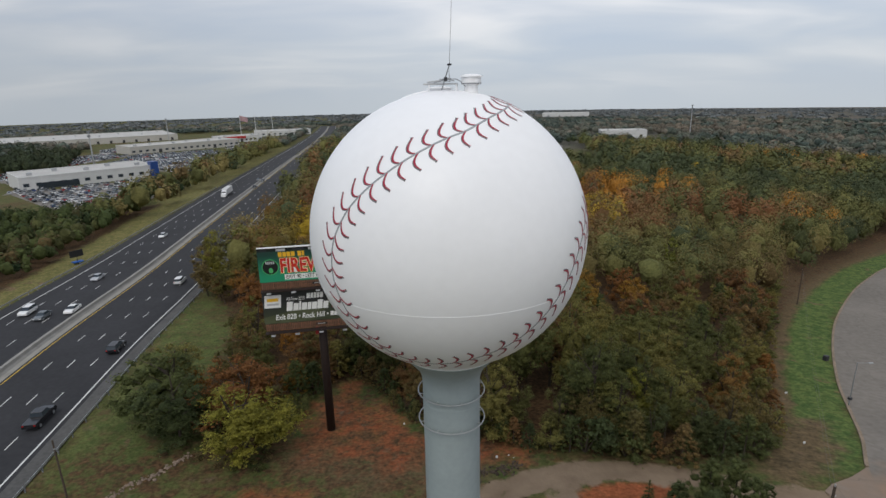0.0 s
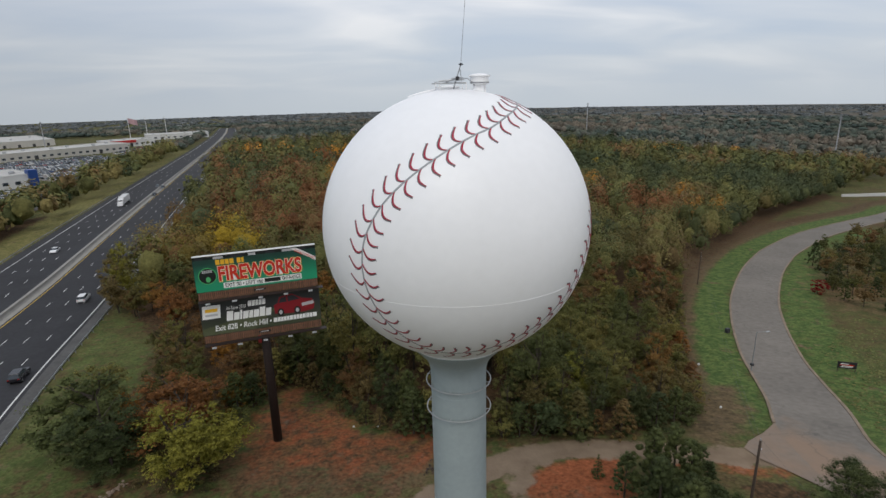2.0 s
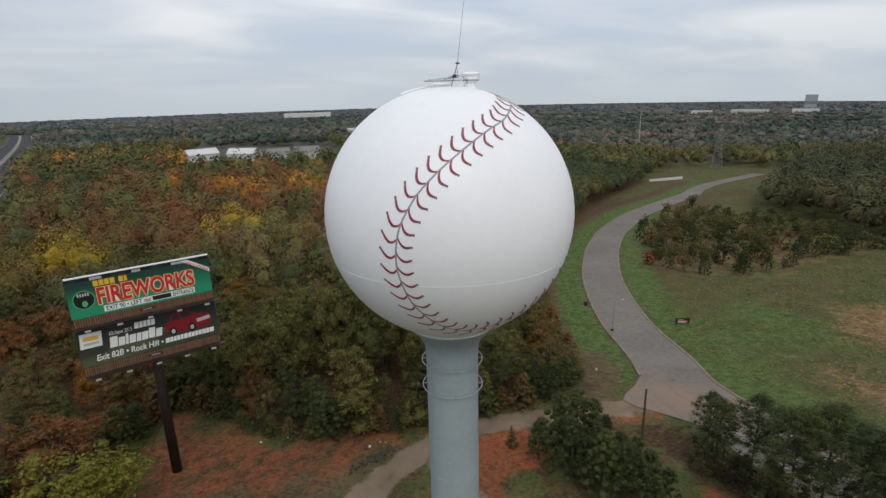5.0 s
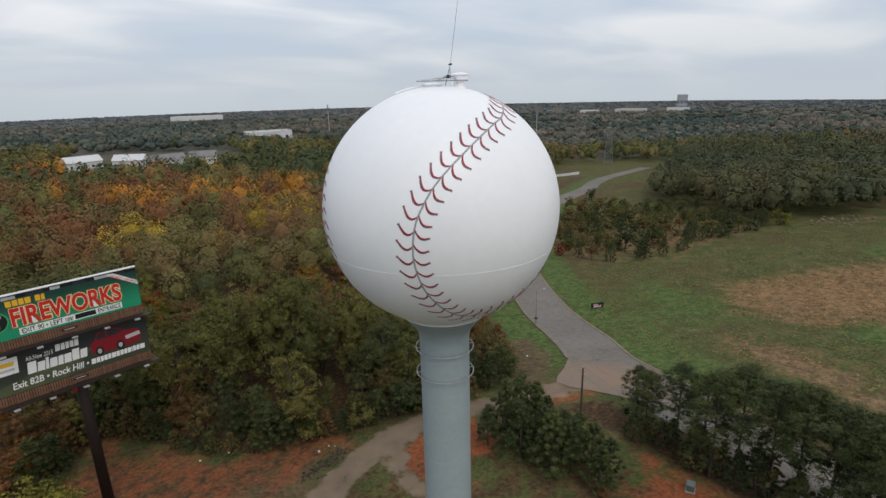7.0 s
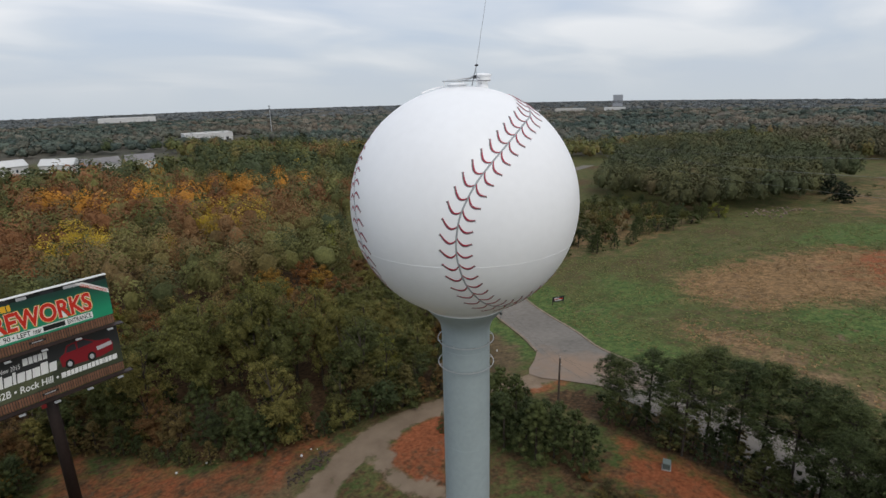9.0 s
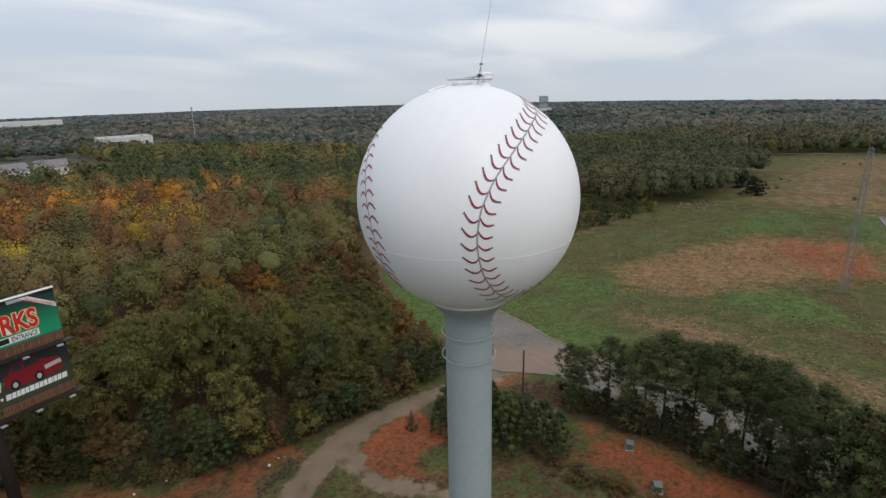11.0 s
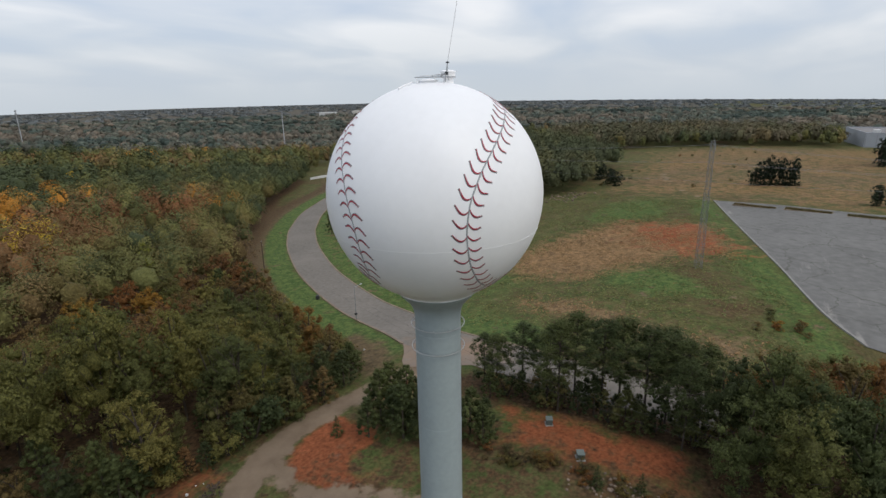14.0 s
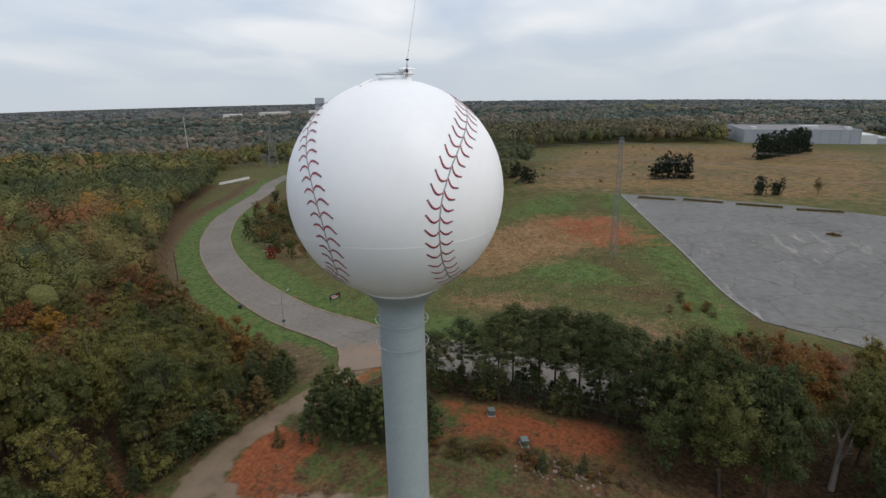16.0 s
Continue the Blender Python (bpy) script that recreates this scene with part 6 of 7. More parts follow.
def profile_solid(points, half, inset=0.0, top=None):
    """A side outline (along x, up z) made solid across y; points above `top` draw in."""
    bm = bmesh.new()
    rows = []
    for e in (-1, 1):
        rows.append([bm.verts.new((x, e * (half - (inset if top is not None and z > top else 0.0)), z)) for x, z in points])
    n = len(points)
    bm.faces.new(rows[0]); bm.faces.new(rows[1][::-1])
    for k in range(n):
        bm.faces.new((rows[0][k], rows[1][k], rows[1][(k + 1) % n], rows[0][(k + 1) % n]))
    bmesh.ops.recalc_face_normals(bm, faces=bm.faces)
    return bm


def wheels(parent, xs, half, r, wide=0.22):
    for x in xs:
        for e in (-1, 1):
            w = part("wheel", rodded((x, e * (half - wide), r), (x, e * half, r), r, n=14), RUBBER, parent)
            part("rim", rodded((x, e * (half - 0.02), r), (x, e * (half + 0.015), r), r * 0.6, n=10), GALV, w)


def car(kind, paint):
    """One road car, nose along +x, wheels on z = 0."""
    if kind == "pickup_truck":
        body = [(-2.8, 0.5), (-2.8, 1.15), (-0.75, 1.18), (-0.6, 1.2), (1.35, 1.2), (2.6, 1.08), (2.8, 0.8), (2.8, 0.45), (2.2, 0.38), (-2.3, 0.38)]
        cabin, half, wx, r = [(-0.75, 1.16), (-0.6, 1.78), (0.75, 1.80), (1.45, 1.18)], 0.98, (-1.75, 1.8), 0.40
    elif kind == "sport_utility_car":
        body = [(-2.3, 0.5), (-2.35, 1.05), (-2.2, 1.12), (1.15, 1.12), (2.2, 0.98), (2.35, 0.75), (2.35, 0.42), (1.9, 0.34), (-1.9, 0.34)]
        cabin, half, wx, r = [(-2.22, 1.1), (-1.95, 1.72), (0.35, 1.74), (1.2, 1.1)], 0.93, (-1.4, 1.4), 0.36
    else:
        body = [(-2.25, 0.45), (-2.3, 0.92), (-1.9, 1.0), (1.0, 0.96), (2.1, 0.82), (2.3, 0.62), (2.3, 0.35), (1.9, 0.26), (-1.9, 0.26)]
        cabin, half, wx, r = [(-1.65, 0.97), (-0.95, 1.42), (0.25, 1.43), (1.1, 0.94)], 0.89, (-1.35, 1.38), 0.32
    ob = thing(kind)
    part("body", profile_solid(body, half), PAINTS[paint], ob)
    top = (cabin[0][1] + cabin[1][1]) / 2
    part("window_band", profile_solid(cabin, half - 0.06, 0.16, top), GLASS_DARK, ob)
    (x1, z1), (x2, z2) = cabin[1], cabin[2]
    part("roof", boxed(x1 - 0.04, x2 + 0.04, -half + 0.2, half - 0.2, z1 - 0.03, z2 + 0.045, 0.02), PAINTS[paint], ob)
    wheels(ob, wx, half, r)
    fx, bx, lz = max(p[0] for p in body), min(p[0] for p in body), 0.72 if kind == "car" else 0.88
    for e in (-1, 1):
        part("headlight", boxed(fx - 0.12, fx + 0.01, e * half * 0.72 - 0.17, e * half * 0.72 + 0.17, lz - 0.17, lz - 0.03), LAMP_CLEAR, ob)
        part("tail_lamp", boxed(bx - 0.01, bx + 0.1, e * half * 0.8 - 0.12, e * half * 0.8 + 0.12, lz, lz + 0.18), LAMP_RED, ob)
    return ob


def park(ob, x, y, turn, label, category, group):
    a = land(x, y)
    ob.matrix_basis = pose(x, y, float(a) + 0.075, 0, 0, turn)
    tagged(ob, label, category, group)


AWAY, NEARER = 97.7, -82.3
TRAFFIC = (("pickup_truck", "black", -60.3, 47.5, AWAY), ("sport_utility_car", "black", -62.6, 71.5, AWAY), ("sport_utility_car", "white", -71.0, 116, AWAY),
           ("sport_utility_car", "white", -94.6, 92.4, NEARER), ("car", "grey", -89.2, 89.4, NEARER), ("car", "white", -85.2, 93.5, NEARER), ("car", "silver", -95.2, 119.5, NEARER), ("car", "white", -101.8, 170, NEARER), ("car", "grey", -111, 316, NEARER), ("car", "grey", -115.5, 322, NEARER), ("car", "black", -107, 288, NEARER))
for kind, paint, x, y, turn in TRAFFIC:
    park(car(kind, paint), x, y, turn, f"{paint} {kind.replace('_', ' ')} on the dark asphalt of the motorway", kind.replace("_", " "), "traffic on the motorway")
semi = thing("semi_truck")
part("trailer", boxed(-8.5, 3.2, -1.28, 1.28, 1.15, 4.05, 0.04), WALL_WHITE, semi, "long white box trailer")
part("cab", profile_solid([(3.6, 0.6), (3.6, 3.3), (4.1, 3.75), (5.0, 3.3), (5.2, 2.2), (7.0, 1.9), (7.2, 0.6)], 1.15), PAINTS["white"], semi, "white tractor cab")
part("windscreen", boxed(4.95, 5.16, -0.95, 0.95, 2.25, 2.95), GLASS_DARK, semi)
wheels(semi, (-7.6, -6.3, 3.9, 5.0, 6.4), 1.22, 0.5, 0.3)
park(semi, -113, 262, NEARER, "white semi truck with a long box trailer on the motorway", "truck", "traffic on the motorway")

vms = thing("message_sign_trailer", (-111.5, 136.6, landz(-111.5, 136.6)), 60, "portable dark message sign on a blue trailer on the verge", "road sign")
part("trailer", boxed(-1.4, 1.4, -0.8, 0.8, 0.45, 0.85, 0.05), material("blue_trailer_paint", (0.02, 0.10, 0.35), 0.5), vms)
part("mast", rodded((0, 0, 0.8), (0, 0, 2.4), 0.09, n=8), DARK_STEEL, vms)
part("sign_panel", boxed(-1.9, 1.9, -0.15, 0.15, 2.2, 4.2, 0.05), RUBBER, vms, "dark unlit sign panel")
wheels(vms, (0.0,), 0.95, 0.33)

# ---- street lamp, signs, poles, cabinets near the road bend ----
lamp = thing("street_lamp", (67.8, 57.4, landz(67.8, 57.4)), 0, "thin grey street lamp at the road kerb", "street lamp")
part("post", rodded((0, 0, -0.3), (0, 0, 8.2), 0.10, 0.06, n=10), STEEL, lamp)
part("arm", rodded((0, 0, 8.15), (1.6, -0.5, 8.35), 0.04, n=6), STEEL, lamp)
part("lamp_head", boxed(1.45, 2.15, -0.72, -0.42, 8.28, 8.42, 0.04), GALV, lamp)
part("base_box", boxed(-0.25, 0.25, -0.25, 0.25, 1.3, 1.75, 0.03), DARK_STEEL, lamp)
sign = thing("sign_board", (85.3, 54.1, landz(85.3, 54.1)), -25, "small dark sign board with red and white lines in the grass", "sign")
part("board", boxed(-1.6, 1.6, -0.06, 0.06, 0.7, 2.0, 0.02), RUBBER, sign)
for k, (x0, x1, z, mat) in enumerate(((-1.1, 0.2, 1.62, INK_WHITE), (-1.2, 1.2, 1.38, INK_RED), (-0.9, 1.0, 1.18, INK_WHITE), (-1.1, 0.9, 0.98, INK_GREY))):
    part("print_bar", boxed(x0, x1, -0.075, -0.062, z - 0.07, z + 0.07), mat, sign)
for x in (-1.45, 1.45):
    part("post", boxed(x - 0.06, x + 0.06, -0.05, 0.05, -0.3, 2.05), POLE_WOOD, sign)
cab = thing("utility_pedestal", (77.2, 76.6, landz(77.2, 76.6)), 20, "small dark utility pedestal beside the kerb", "utility box")
part("body", boxed(-0.45, 0.45, -0.4, 0.4, -0.1, 1.1, 0.06), DARK_STEEL, cab)


def cabinet(x, y, turn, w=1.5, d=1.3, hgt=1.3):
    ob = thing("transformer_cabinet", (x, y, landz(x, y)), turn, "grey-green metal transformer cabinet on bare clay", "utility box", "transformer cabinets")
    part("pad", boxed(-w * 0.65, w * 0.65, -d * 0.65, d * 0.65, -0.2, 0.1, 0.02), CONCRETE, ob)
    part("body", boxed(-w / 2, w / 2, -d / 2, d / 2, 0.1, hgt, 0.05), BOX_GREEN, ob)
    part("lid", boxed(-w / 2 - 0.05, w / 2 + 0.05, -d / 2 - 0.05, d / 2 + 0.05, hgt, hgt + 0.1, 0.03), material("pale_cabinet_lid", (0.14, 0.17, 0.16), 0.6), ob, "paler lid")
    part("door", boxed(-w / 2 + 0.08, w / 2 - 0.08, -d / 2 - 0.02, -d / 2, 0.25, hgt - 0.1), BOX_GREEN, ob)


cabinet(28.9, -3.4, 25, 0.95, 0.8, 0.8)
cabinet(34.7, 2.1, 25, 0.9, 0.8, 0.85)


def wire(bm, a, b, sag, r=0.02, n=14):
    """One sagging cable, as a single tube."""
    a, b = Vector(a), Vector(b)
    side = (b - a).cross(Vector((0, 0, 1))).normalized() * r
    last = None
    for k in range(n + 1):
        t = k / n
        p = a.lerp(b, t) - Vector((0, 0, sag * 4 * t * (1 - t)))
        loop = [bm.verts.new(p + q) for q in (side, Vector((0, 0, r)), -side, Vector((0, 0, -r)))]
        if last:
            for i in range(4):
                bm.faces.new((last[i], last[(i + 1) % 4], loop[(i + 1) % 4], loop[i]))
        last = loop


def utility_pole(x, y, hgt, label, turn=0):
    ob = thing("utility_pole", (x, y, landz(x, y)), turn, label, "utility pole", "utility poles")
    part("post", rodded((0, 0, -0.5), (0, 0, hgt), 0.17, 0.12, n=10), POLE_WOOD, ob)
    part("insulator", rodded((0, 0, hgt), (0, 0, hgt + 0.25), 0.05, n=6), GALV, ob)
    part("insulator", rodded((0.1, 0, hgt - 1.1), (0.3, 0, hgt - 1.0), 0.05, n=6), GALV, ob)
    return ob


P1, P2, P3 = (34.9, 17.7), (94, 112), (24, -62)
H1 = 9.9 - landz(*P1)
utility_pole(*P1, H1, "dark wooden utility pole beside the track junction")
utility_pole(*P2, 9.5, "wooden utility pole at the edge of the wood")
utility_pole(*P3, 9.5, "wooden utility pole among the trees")
lines = thing("overhead_wires", label="two thin sagging wires between wooden poles", category="cable")
for dz in (0.2, -1.0):
    for a, ha, b, hb in ((P1, H1, P2, 9.5), (P1, H1, P3, 9.5)):
        bm = bmesh.new()
        wire(bm, (*a, landz(*a) + ha + dz), (*b, landz(*b) + hb + dz), 1.4, 0.010, 18)
        part("wire", bm, DARK_WIRE, lines)

# ---- steel lattice masts and power line ----
def lattice(name, x, y, hgt, base, head, panels, leg, label, turn=0, arms=()):
    ob = thing(name, (x, y, landz(x, y)), turn, label, "pylon")
    corner = lambda k, t: Vector(((1, 1, -1, -1)[k] * (base + (head - base) * t) / 2, (1, -1, -1, 1)[k] * (base + (head - base) * t) / 2, hgt * t))
    for k in range(4):
        part("leg", rodded(corner(k, -0.02), corner(k, 1), leg, leg * 0.7, n=6), LATTICE, ob)
    brace = None
    for j in range(panels):
        t0, t1 = j / panels, (j + 1) / panels
        bm = bmesh.new()
        for k in range(4):
            m = (k + 1) % 4
            rod(bm, corner(k, t0), corner(m, t1), leg * 0.4, n=4, caps=False)
            rod(bm, corner(m, t0), corner(k, t1), leg * 0.5, n=4, caps=False)
            rod(bm, corner(k, t1), corner(m, t1), leg * 0.5, n=4, caps=False)
        part("brace_panel", bm, LATTICE, ob)
    for z, half in arms:
        part("cross_arm", rod(rodded((-half, 0, z), (half, 0, z), leg * 0.8, n=5), (-half, 0, z), (0, 0, z + 1.2), leg * 0.5, n=4), LATTICE, ob)
        for e in (-1, 1):
            part("insulator", rodded((e * half, 0, z), (e * half, 0, z - 1.3), 0.08, n=6), STEEL, ob)
    return ob


MAST, PYL = (117.8, -11.8), (405, 293)
lattice("lattice_mast", *MAST, 31.6, 1.5, 0.75, 20, 0.045, "tall slender galvanised lattice mast in the grass field", 20, ((30.8, 1.7),))
lattice("pylon", *PYL, 37, 8.5, 1.6, 11, 0.16, "galvanised steel lattice pylon beside the woods", 40, ((28.5, 5.5), (32.5, 4.5), (36.3, 3.5)))
power = thing("power_lines", label="long thin sagging power lines between the steel masts", category="cable")
NEXT = (215, -230)
for k, (hm, hp) in enumerate(((30.6, 35.0), (30.6, 31.2), (26.5, 31.2), (26.5, 27.2), (22.0, 27.2))):
    e = 1 if k % 2 else -1
    bm = bmesh.new()
    m = (MAST[0] + e * 0.8, MAST[1] - e * 0.6, landz(*MAST) + hm)
    wire(bm, (PYL[0] + e * 3, PYL[1] - e * 3, landz(*PYL) + hp), m, 7.0, 0.02, 26)
    part("wire", bm, WIRE, power)
    bm = bmesh.new()
    wire(bm, m, (NEXT[0] + e * 2, NEXT[1], landz(*NEXT) + 27), 5.0, 0.02, 20)
    part("wire", bm, WIRE, power)
for x, y, hgt, lab in ((505, 480, 46, "far slender lattice radio mast above the woods"), (369, 800, 44, "far slender lattice radio mast above the woods"), (-300, 455, 30, "tall steel pole behind the car dealership"), (-380, 760, 36, "tall steel pole behind the car dealership")):
    mast_ob = thing("radio_mast", (x, y, landz(x, y)), 0, lab, "mast", "far masts")
    part("shaft", rodded((0, 0, 0), (0, 0, hgt), 0.75, 0.45, n=8), GALV, mast_ob)
    for z in (hgt - 1.5, hgt - 5):
        part("antenna_ring", lathe([(0.9, z), (1.3, z), (1.3, z + 1.8), (0.9, z + 1.8)], 8), STEEL, mast_ob)

# ---- buildings ----
def building(name, x, y, turn, length, depth, hgt, wall, roof, label, windows=0, doors=0, units=3, group=""):
    """A low flat-roofed block whose front looks along -y before the turn; x, y is the middle of the front."""
    base = min(landz(x, y), landz(x - depth * math.sin(radians(turn)) * -1, y + depth * math.cos(radians(turn))))
    ob = thing(name, (x, y, landz(x, y)), turn, label, "building", group)
    part("wall", boxed(-length / 2, length / 2, 0, depth, -6, hgt), wall, ob)
    rf = part("roof", boxed(-length / 2 + 0.4, length / 2 - 0.4, 0.4, depth - 0.4, hgt, hgt + 0.08), roof, ob)
    for a in (boxed(-length / 2 - 0.15, length / 2 + 0.15, -0.15, 0.35, hgt, hgt + 0.8), boxed(-length / 2 - 0.15, length / 2 + 0.15, depth - 0.35, depth + 0.15, hgt, hgt + 0.8),
              boxed(-length / 2 - 0.15, -length / 2 + 0.35, 0.35, depth - 0.35, hgt, hgt + 0.8), boxed(length / 2 - 0.35, length / 2 + 0.15, 0.35, depth - 0.35, hgt, hgt + 0.8)):
        part("parapet", a, wall, rf)
    for k in range(windows):
        cx = -length / 2 + length * (k + 0.5) / windows
        w = part("window", boxed(cx - length / windows * 0.22, cx + length / windows * 0.22, -0.06, 0.1, hgt * 0.30, hgt * 0.55), GLASS_DARK, ob)
        part("frame", boxed(cx - length / windows * 0.25, cx + length / windows * 0.25, -0.03, 0.05, hgt * 0.27, hgt * 0.58), GALV, w)
    for k in range(doors):
        cx = -length / 2 + length * (k + 0.5) / doors
        part("door", boxed(cx - 1.8, cx + 1.8, -0.1, 0.1, 0, min(4.2, hgt * 0.7)), DARK_STEEL, ob)
    for k in range(units):
        cx, cy = -length / 2 + length * (k + 0.5) / units, depth * (0.35 + 0.3 * (k % 2))
        part("roof_unit", boxed(cx - 1.4, cx + 1.4, cy - 1.1, cy + 1.1, hgt + 0.08, hgt + 1.9, 0.05), GALV, rf)
    return ob


d1 = building("car_dealership", -226, 333, 45, 78, 40, 7.5, WALL_WHITE, ROOF_PALE, "long low white car dealership with a blue entrance block", 12, 0, 5, "buildings along the motorway")
part("entrance_block", boxed(35, 40, -2, 4, -3, 10.5, 0.1), BLUE_PANEL, d1, "tall blue entrance block")
part("showroom_glass", boxed(-30, -8, -0.4, 0.2, 0.3, 4.0), GLASS_DARK, d1)
building("car_dealership", -298, 636, 47, 128, 45, 8, WALL_CREAM, ROOF_PALE, "long cream car dealership with a flat roof", 18, 2, 6, "buildings along the motorway")
building("warehouse", -545, 850, 35, 250, 150, 8.5, WALL_CREAM, ROOF_PALE, "very large pale warehouse with a flat roof", 0, 14, 8, "buildings along the motorway")
building("store", -275, 960, 20, 95, 40, 8, WALL_WHITE, ROOF_PALE, "white roadside store with a flat roof", 10, 2, 4, "buildings along the motorway")
d5 = building("car_dealership", -285, 780, 40, 60, 35, 8, WALL_WHITE, ROOF_PALE, "white dealership building with a red fascia", 9, 1, 3, "buildings along the motorway")
part("fascia", boxed(-28, 6, -1.2, -0.15, 5.5, 8.6), RED_PANEL, d5, "red fascia")
w1 = building("warehouse", 521, -157, -86, 90, 60, 11.0, WALL_GREY, ROOF_GREY, "long grey metal warehouse behind the dry field", 0, 0, 0, "far buildings")
part("annexe", boxed(45.2, 60, 6, 40, -6, 7), WALL_WHITE, w1, "lower pale annexe")
part("loading_bay", boxed(60.2, 74, 10, 40, -6, 4), WALL_GREY, w1)
part("teal_wall", boxed(-30, -4, -1.2, -0.02, -1, 6.5), material("pale_teal_cladding", (0.22, 0.36, 0.34), 0.7), w1, "pale teal cladding")
for k in range(13):
    part("panel_rib", boxed(-44.5 + 7.4 * k, -44.2 + 7.4 * k, -0.12, -0.01, -1, 10.9), STEEL, w1)
for cx, cy, wd in ((-36, 8, 4), (12, 22, 14), (38, 10, 4)):
    part("roof_unit", boxed(cx - wd / 2, cx + wd / 2, cy - 3, cy + 3, 11.1, 13.6, 0.1), WALL_WHITE, w1, "white roof unit")
building("industrial_building", 250, 735, -10, 60, 35, 9, WALL_WHITE, ROOF_PALE, "white industrial building among far trees", 0, 4, 3, "far buildings")
building("industrial_building", 470, 2080, -15, 170, 80, 12, WALL_WHITE, ROOF_PALE, "far long white warehouse roof above the woods", 0, 4, 0, "far buildings")
building("industrial_building", 1440, 1000, -60, 90, 50, 10, WALL_CREAM, ROOF_PALE, "far cluster of pale low buildings", 0, 4, 0, "far buildings")
building("industrial_building", 1360, 1090, -60, 50, 40, 9, WALL_WHITE, ROOF_PALE, "far cluster of pale low buildings", 0, 3, 0, "far buildings")
building("industrial_building", 1500, 880, -55, 60, 30, 12, WALL_WHITE, ROOF_PALE, "far cluster of pale low buildings", 0, 3, 0, "far buildings")
building("office_tower", 2040, 1190, -60, 38, 26, 46, WALL_GREY, ROOF_GREY, "far grey office block above the horizon", 8, 0, 2, "far buildings")


def house(x, y, turn, length, depth, label):
    ob = thing("house", (x, y, landz(x, y)), turn, label, "house", "houses behind the wood")
    part("wall", boxed(-length / 2, length / 2, 0, depth, -4, 6.5), WALL_WHITE, ob)
    bm = bmesh.new()
    a = [bm.verts.new(v) for v in ((-length / 2 - 0.6, -0.6, 6.3), (-length / 2 - 0.6, depth + 0.6, 6.3), (-length / 2 - 0.6, depth / 2, 10.5), (length / 2 + 0.6, -0.6, 6.3), (length / 2 + 0.6, depth + 0.6, 6.3), (length / 2 + 0.6, depth / 2, 10.5))]
    for f in ((0, 3, 5, 2), (1, 2, 5, 4), (0, 2, 1), (3, 4, 5), (0, 1, 4, 3)):
        bm.faces.new([a[i] for i in f])
    part("roof", bm, WALL_WHITE if "white roof" in label else ROOF_GREY, ob)
    for k in range(5):
        cx = -length / 2 + length * (k + 0.5) / 5
        part("window", boxed(cx - 0.7, cx + 0.7, -0.05, 0.1, 2.0, 4.0), GLASS_DARK, ob)


house(14, 472, 15, 24, 14, "large white house with a white roof")
house(40, 458, -30, 22, 13, "large white house with a white roof")
house(66, 438, 5, 24, 14, "white house with a grey shingle roof")
house(94, 452, -10, 20, 13, "white house with a grey shingle roof")
wall_w = thing("boundary_wall", (318, 268, landz(318, 268)), -8, "low pale concrete wall at the end of the road", "wall")
part("panel", boxed(-15, 15, -0.2, 0.2, -1.5, 1.9), WALL_WHITE, wall_w)

# flags and sign poles at the dealerships
for x, y, flag in ((-292, 800, True), (-270, 800, False), (-245, 800, False)):
    fp = thing("flag_pole", (x, y, landz(x, y)), 30, "tall pale flag pole at the dealerships", "flag pole", "flag poles")
    part("pole", rodded((0, 0, 0), (0, 0, 38), 0.5, 0.25, n=8), WALL_WHITE, fp)
    if flag:
        bm = bmesh.new()
        grid = [[bm.verts.new((0.3 + 1.4 * i, 0.8 * math.sin(i * 0.9), 37 - 1.4 * j - 0.45 * i)) for j in range(6)] for i in range(9)]
        for i in range(8):
            for j in range(5):
                bm.faces.new((grid[i][j], grid[i + 1][j], grid[i + 1][j + 1], grid[i][j + 1]))
        fl = part("flag", bm, material("red_and_white_flag_cloth", (0.42, 0.27, 0.28), 0.8, vary=0.25, scale=0.6), fp, "large red and white flag")

# rows of cars for sale: far too many to count
CAR_MATS = [PAINTS[c] for c in ("white", "silver", "white", "grey", "black", "silver", "white", "grey", "red", "black", "silver", "blue")]


def car_rows(poly, turn, seed):
    rng = np.random.default_rng(seed)
    verts, faces, mats = [], [], []
    c, s = math.cos(radians(turn)), math.sin(radians(turn))
    p = np.array(poly)
    mid_ = p.mean(0)
    for i in np.arange(-130, 130, 2.9):
        for j, row in enumerate(np.arange(-130, 130, 9.5)):
            x, y = mid_[0] + i * c - row * s, mid_[1] + i * s + row * c
            if rng.random() < 0.18 or reach(np.array([(x, y)]), poly)[0] < 1:
                continue
            z = landz(x, y) + 0.1
            m = int(rng.integers(len(CAR_MATS)))
            for (x0, x1, y0, y1, z0, z1, mm) in ((-0.9, 0.9, -2.25, 2.25, 0.25, 0.95, m), (-0.78, 0.78, -1.4, 1.1, 0.95, 1.45, len(CAR_MATS))):
                k = len(verts)
                for dz in (z0, z1):
                    t = 0.85 if dz > 1.2 else 1.0
                    for dx, dy in ((x0, y0), (x1, y0), (x1, y1), (x0, y1)):
                        verts.append((x + (dx * c - dy * s) * t, y + (dx * s + dy * c) * t, z + dz))
                for f in ((0, 1, 5, 4), (1, 2, 6, 5), (2, 3, 7, 6), (3, 0, 4, 7), (4, 5, 6, 7)):
                    faces.append(tuple(k + q for q in f)); mats.append(mm)
    me = mesh_from("parked_cars", verts, faces)
    for m in [*CAR_MATS, GLASS_DARK]:
        me.materials.append(m)
    me.polygons.foreach_set("material_index", mats)
    return me


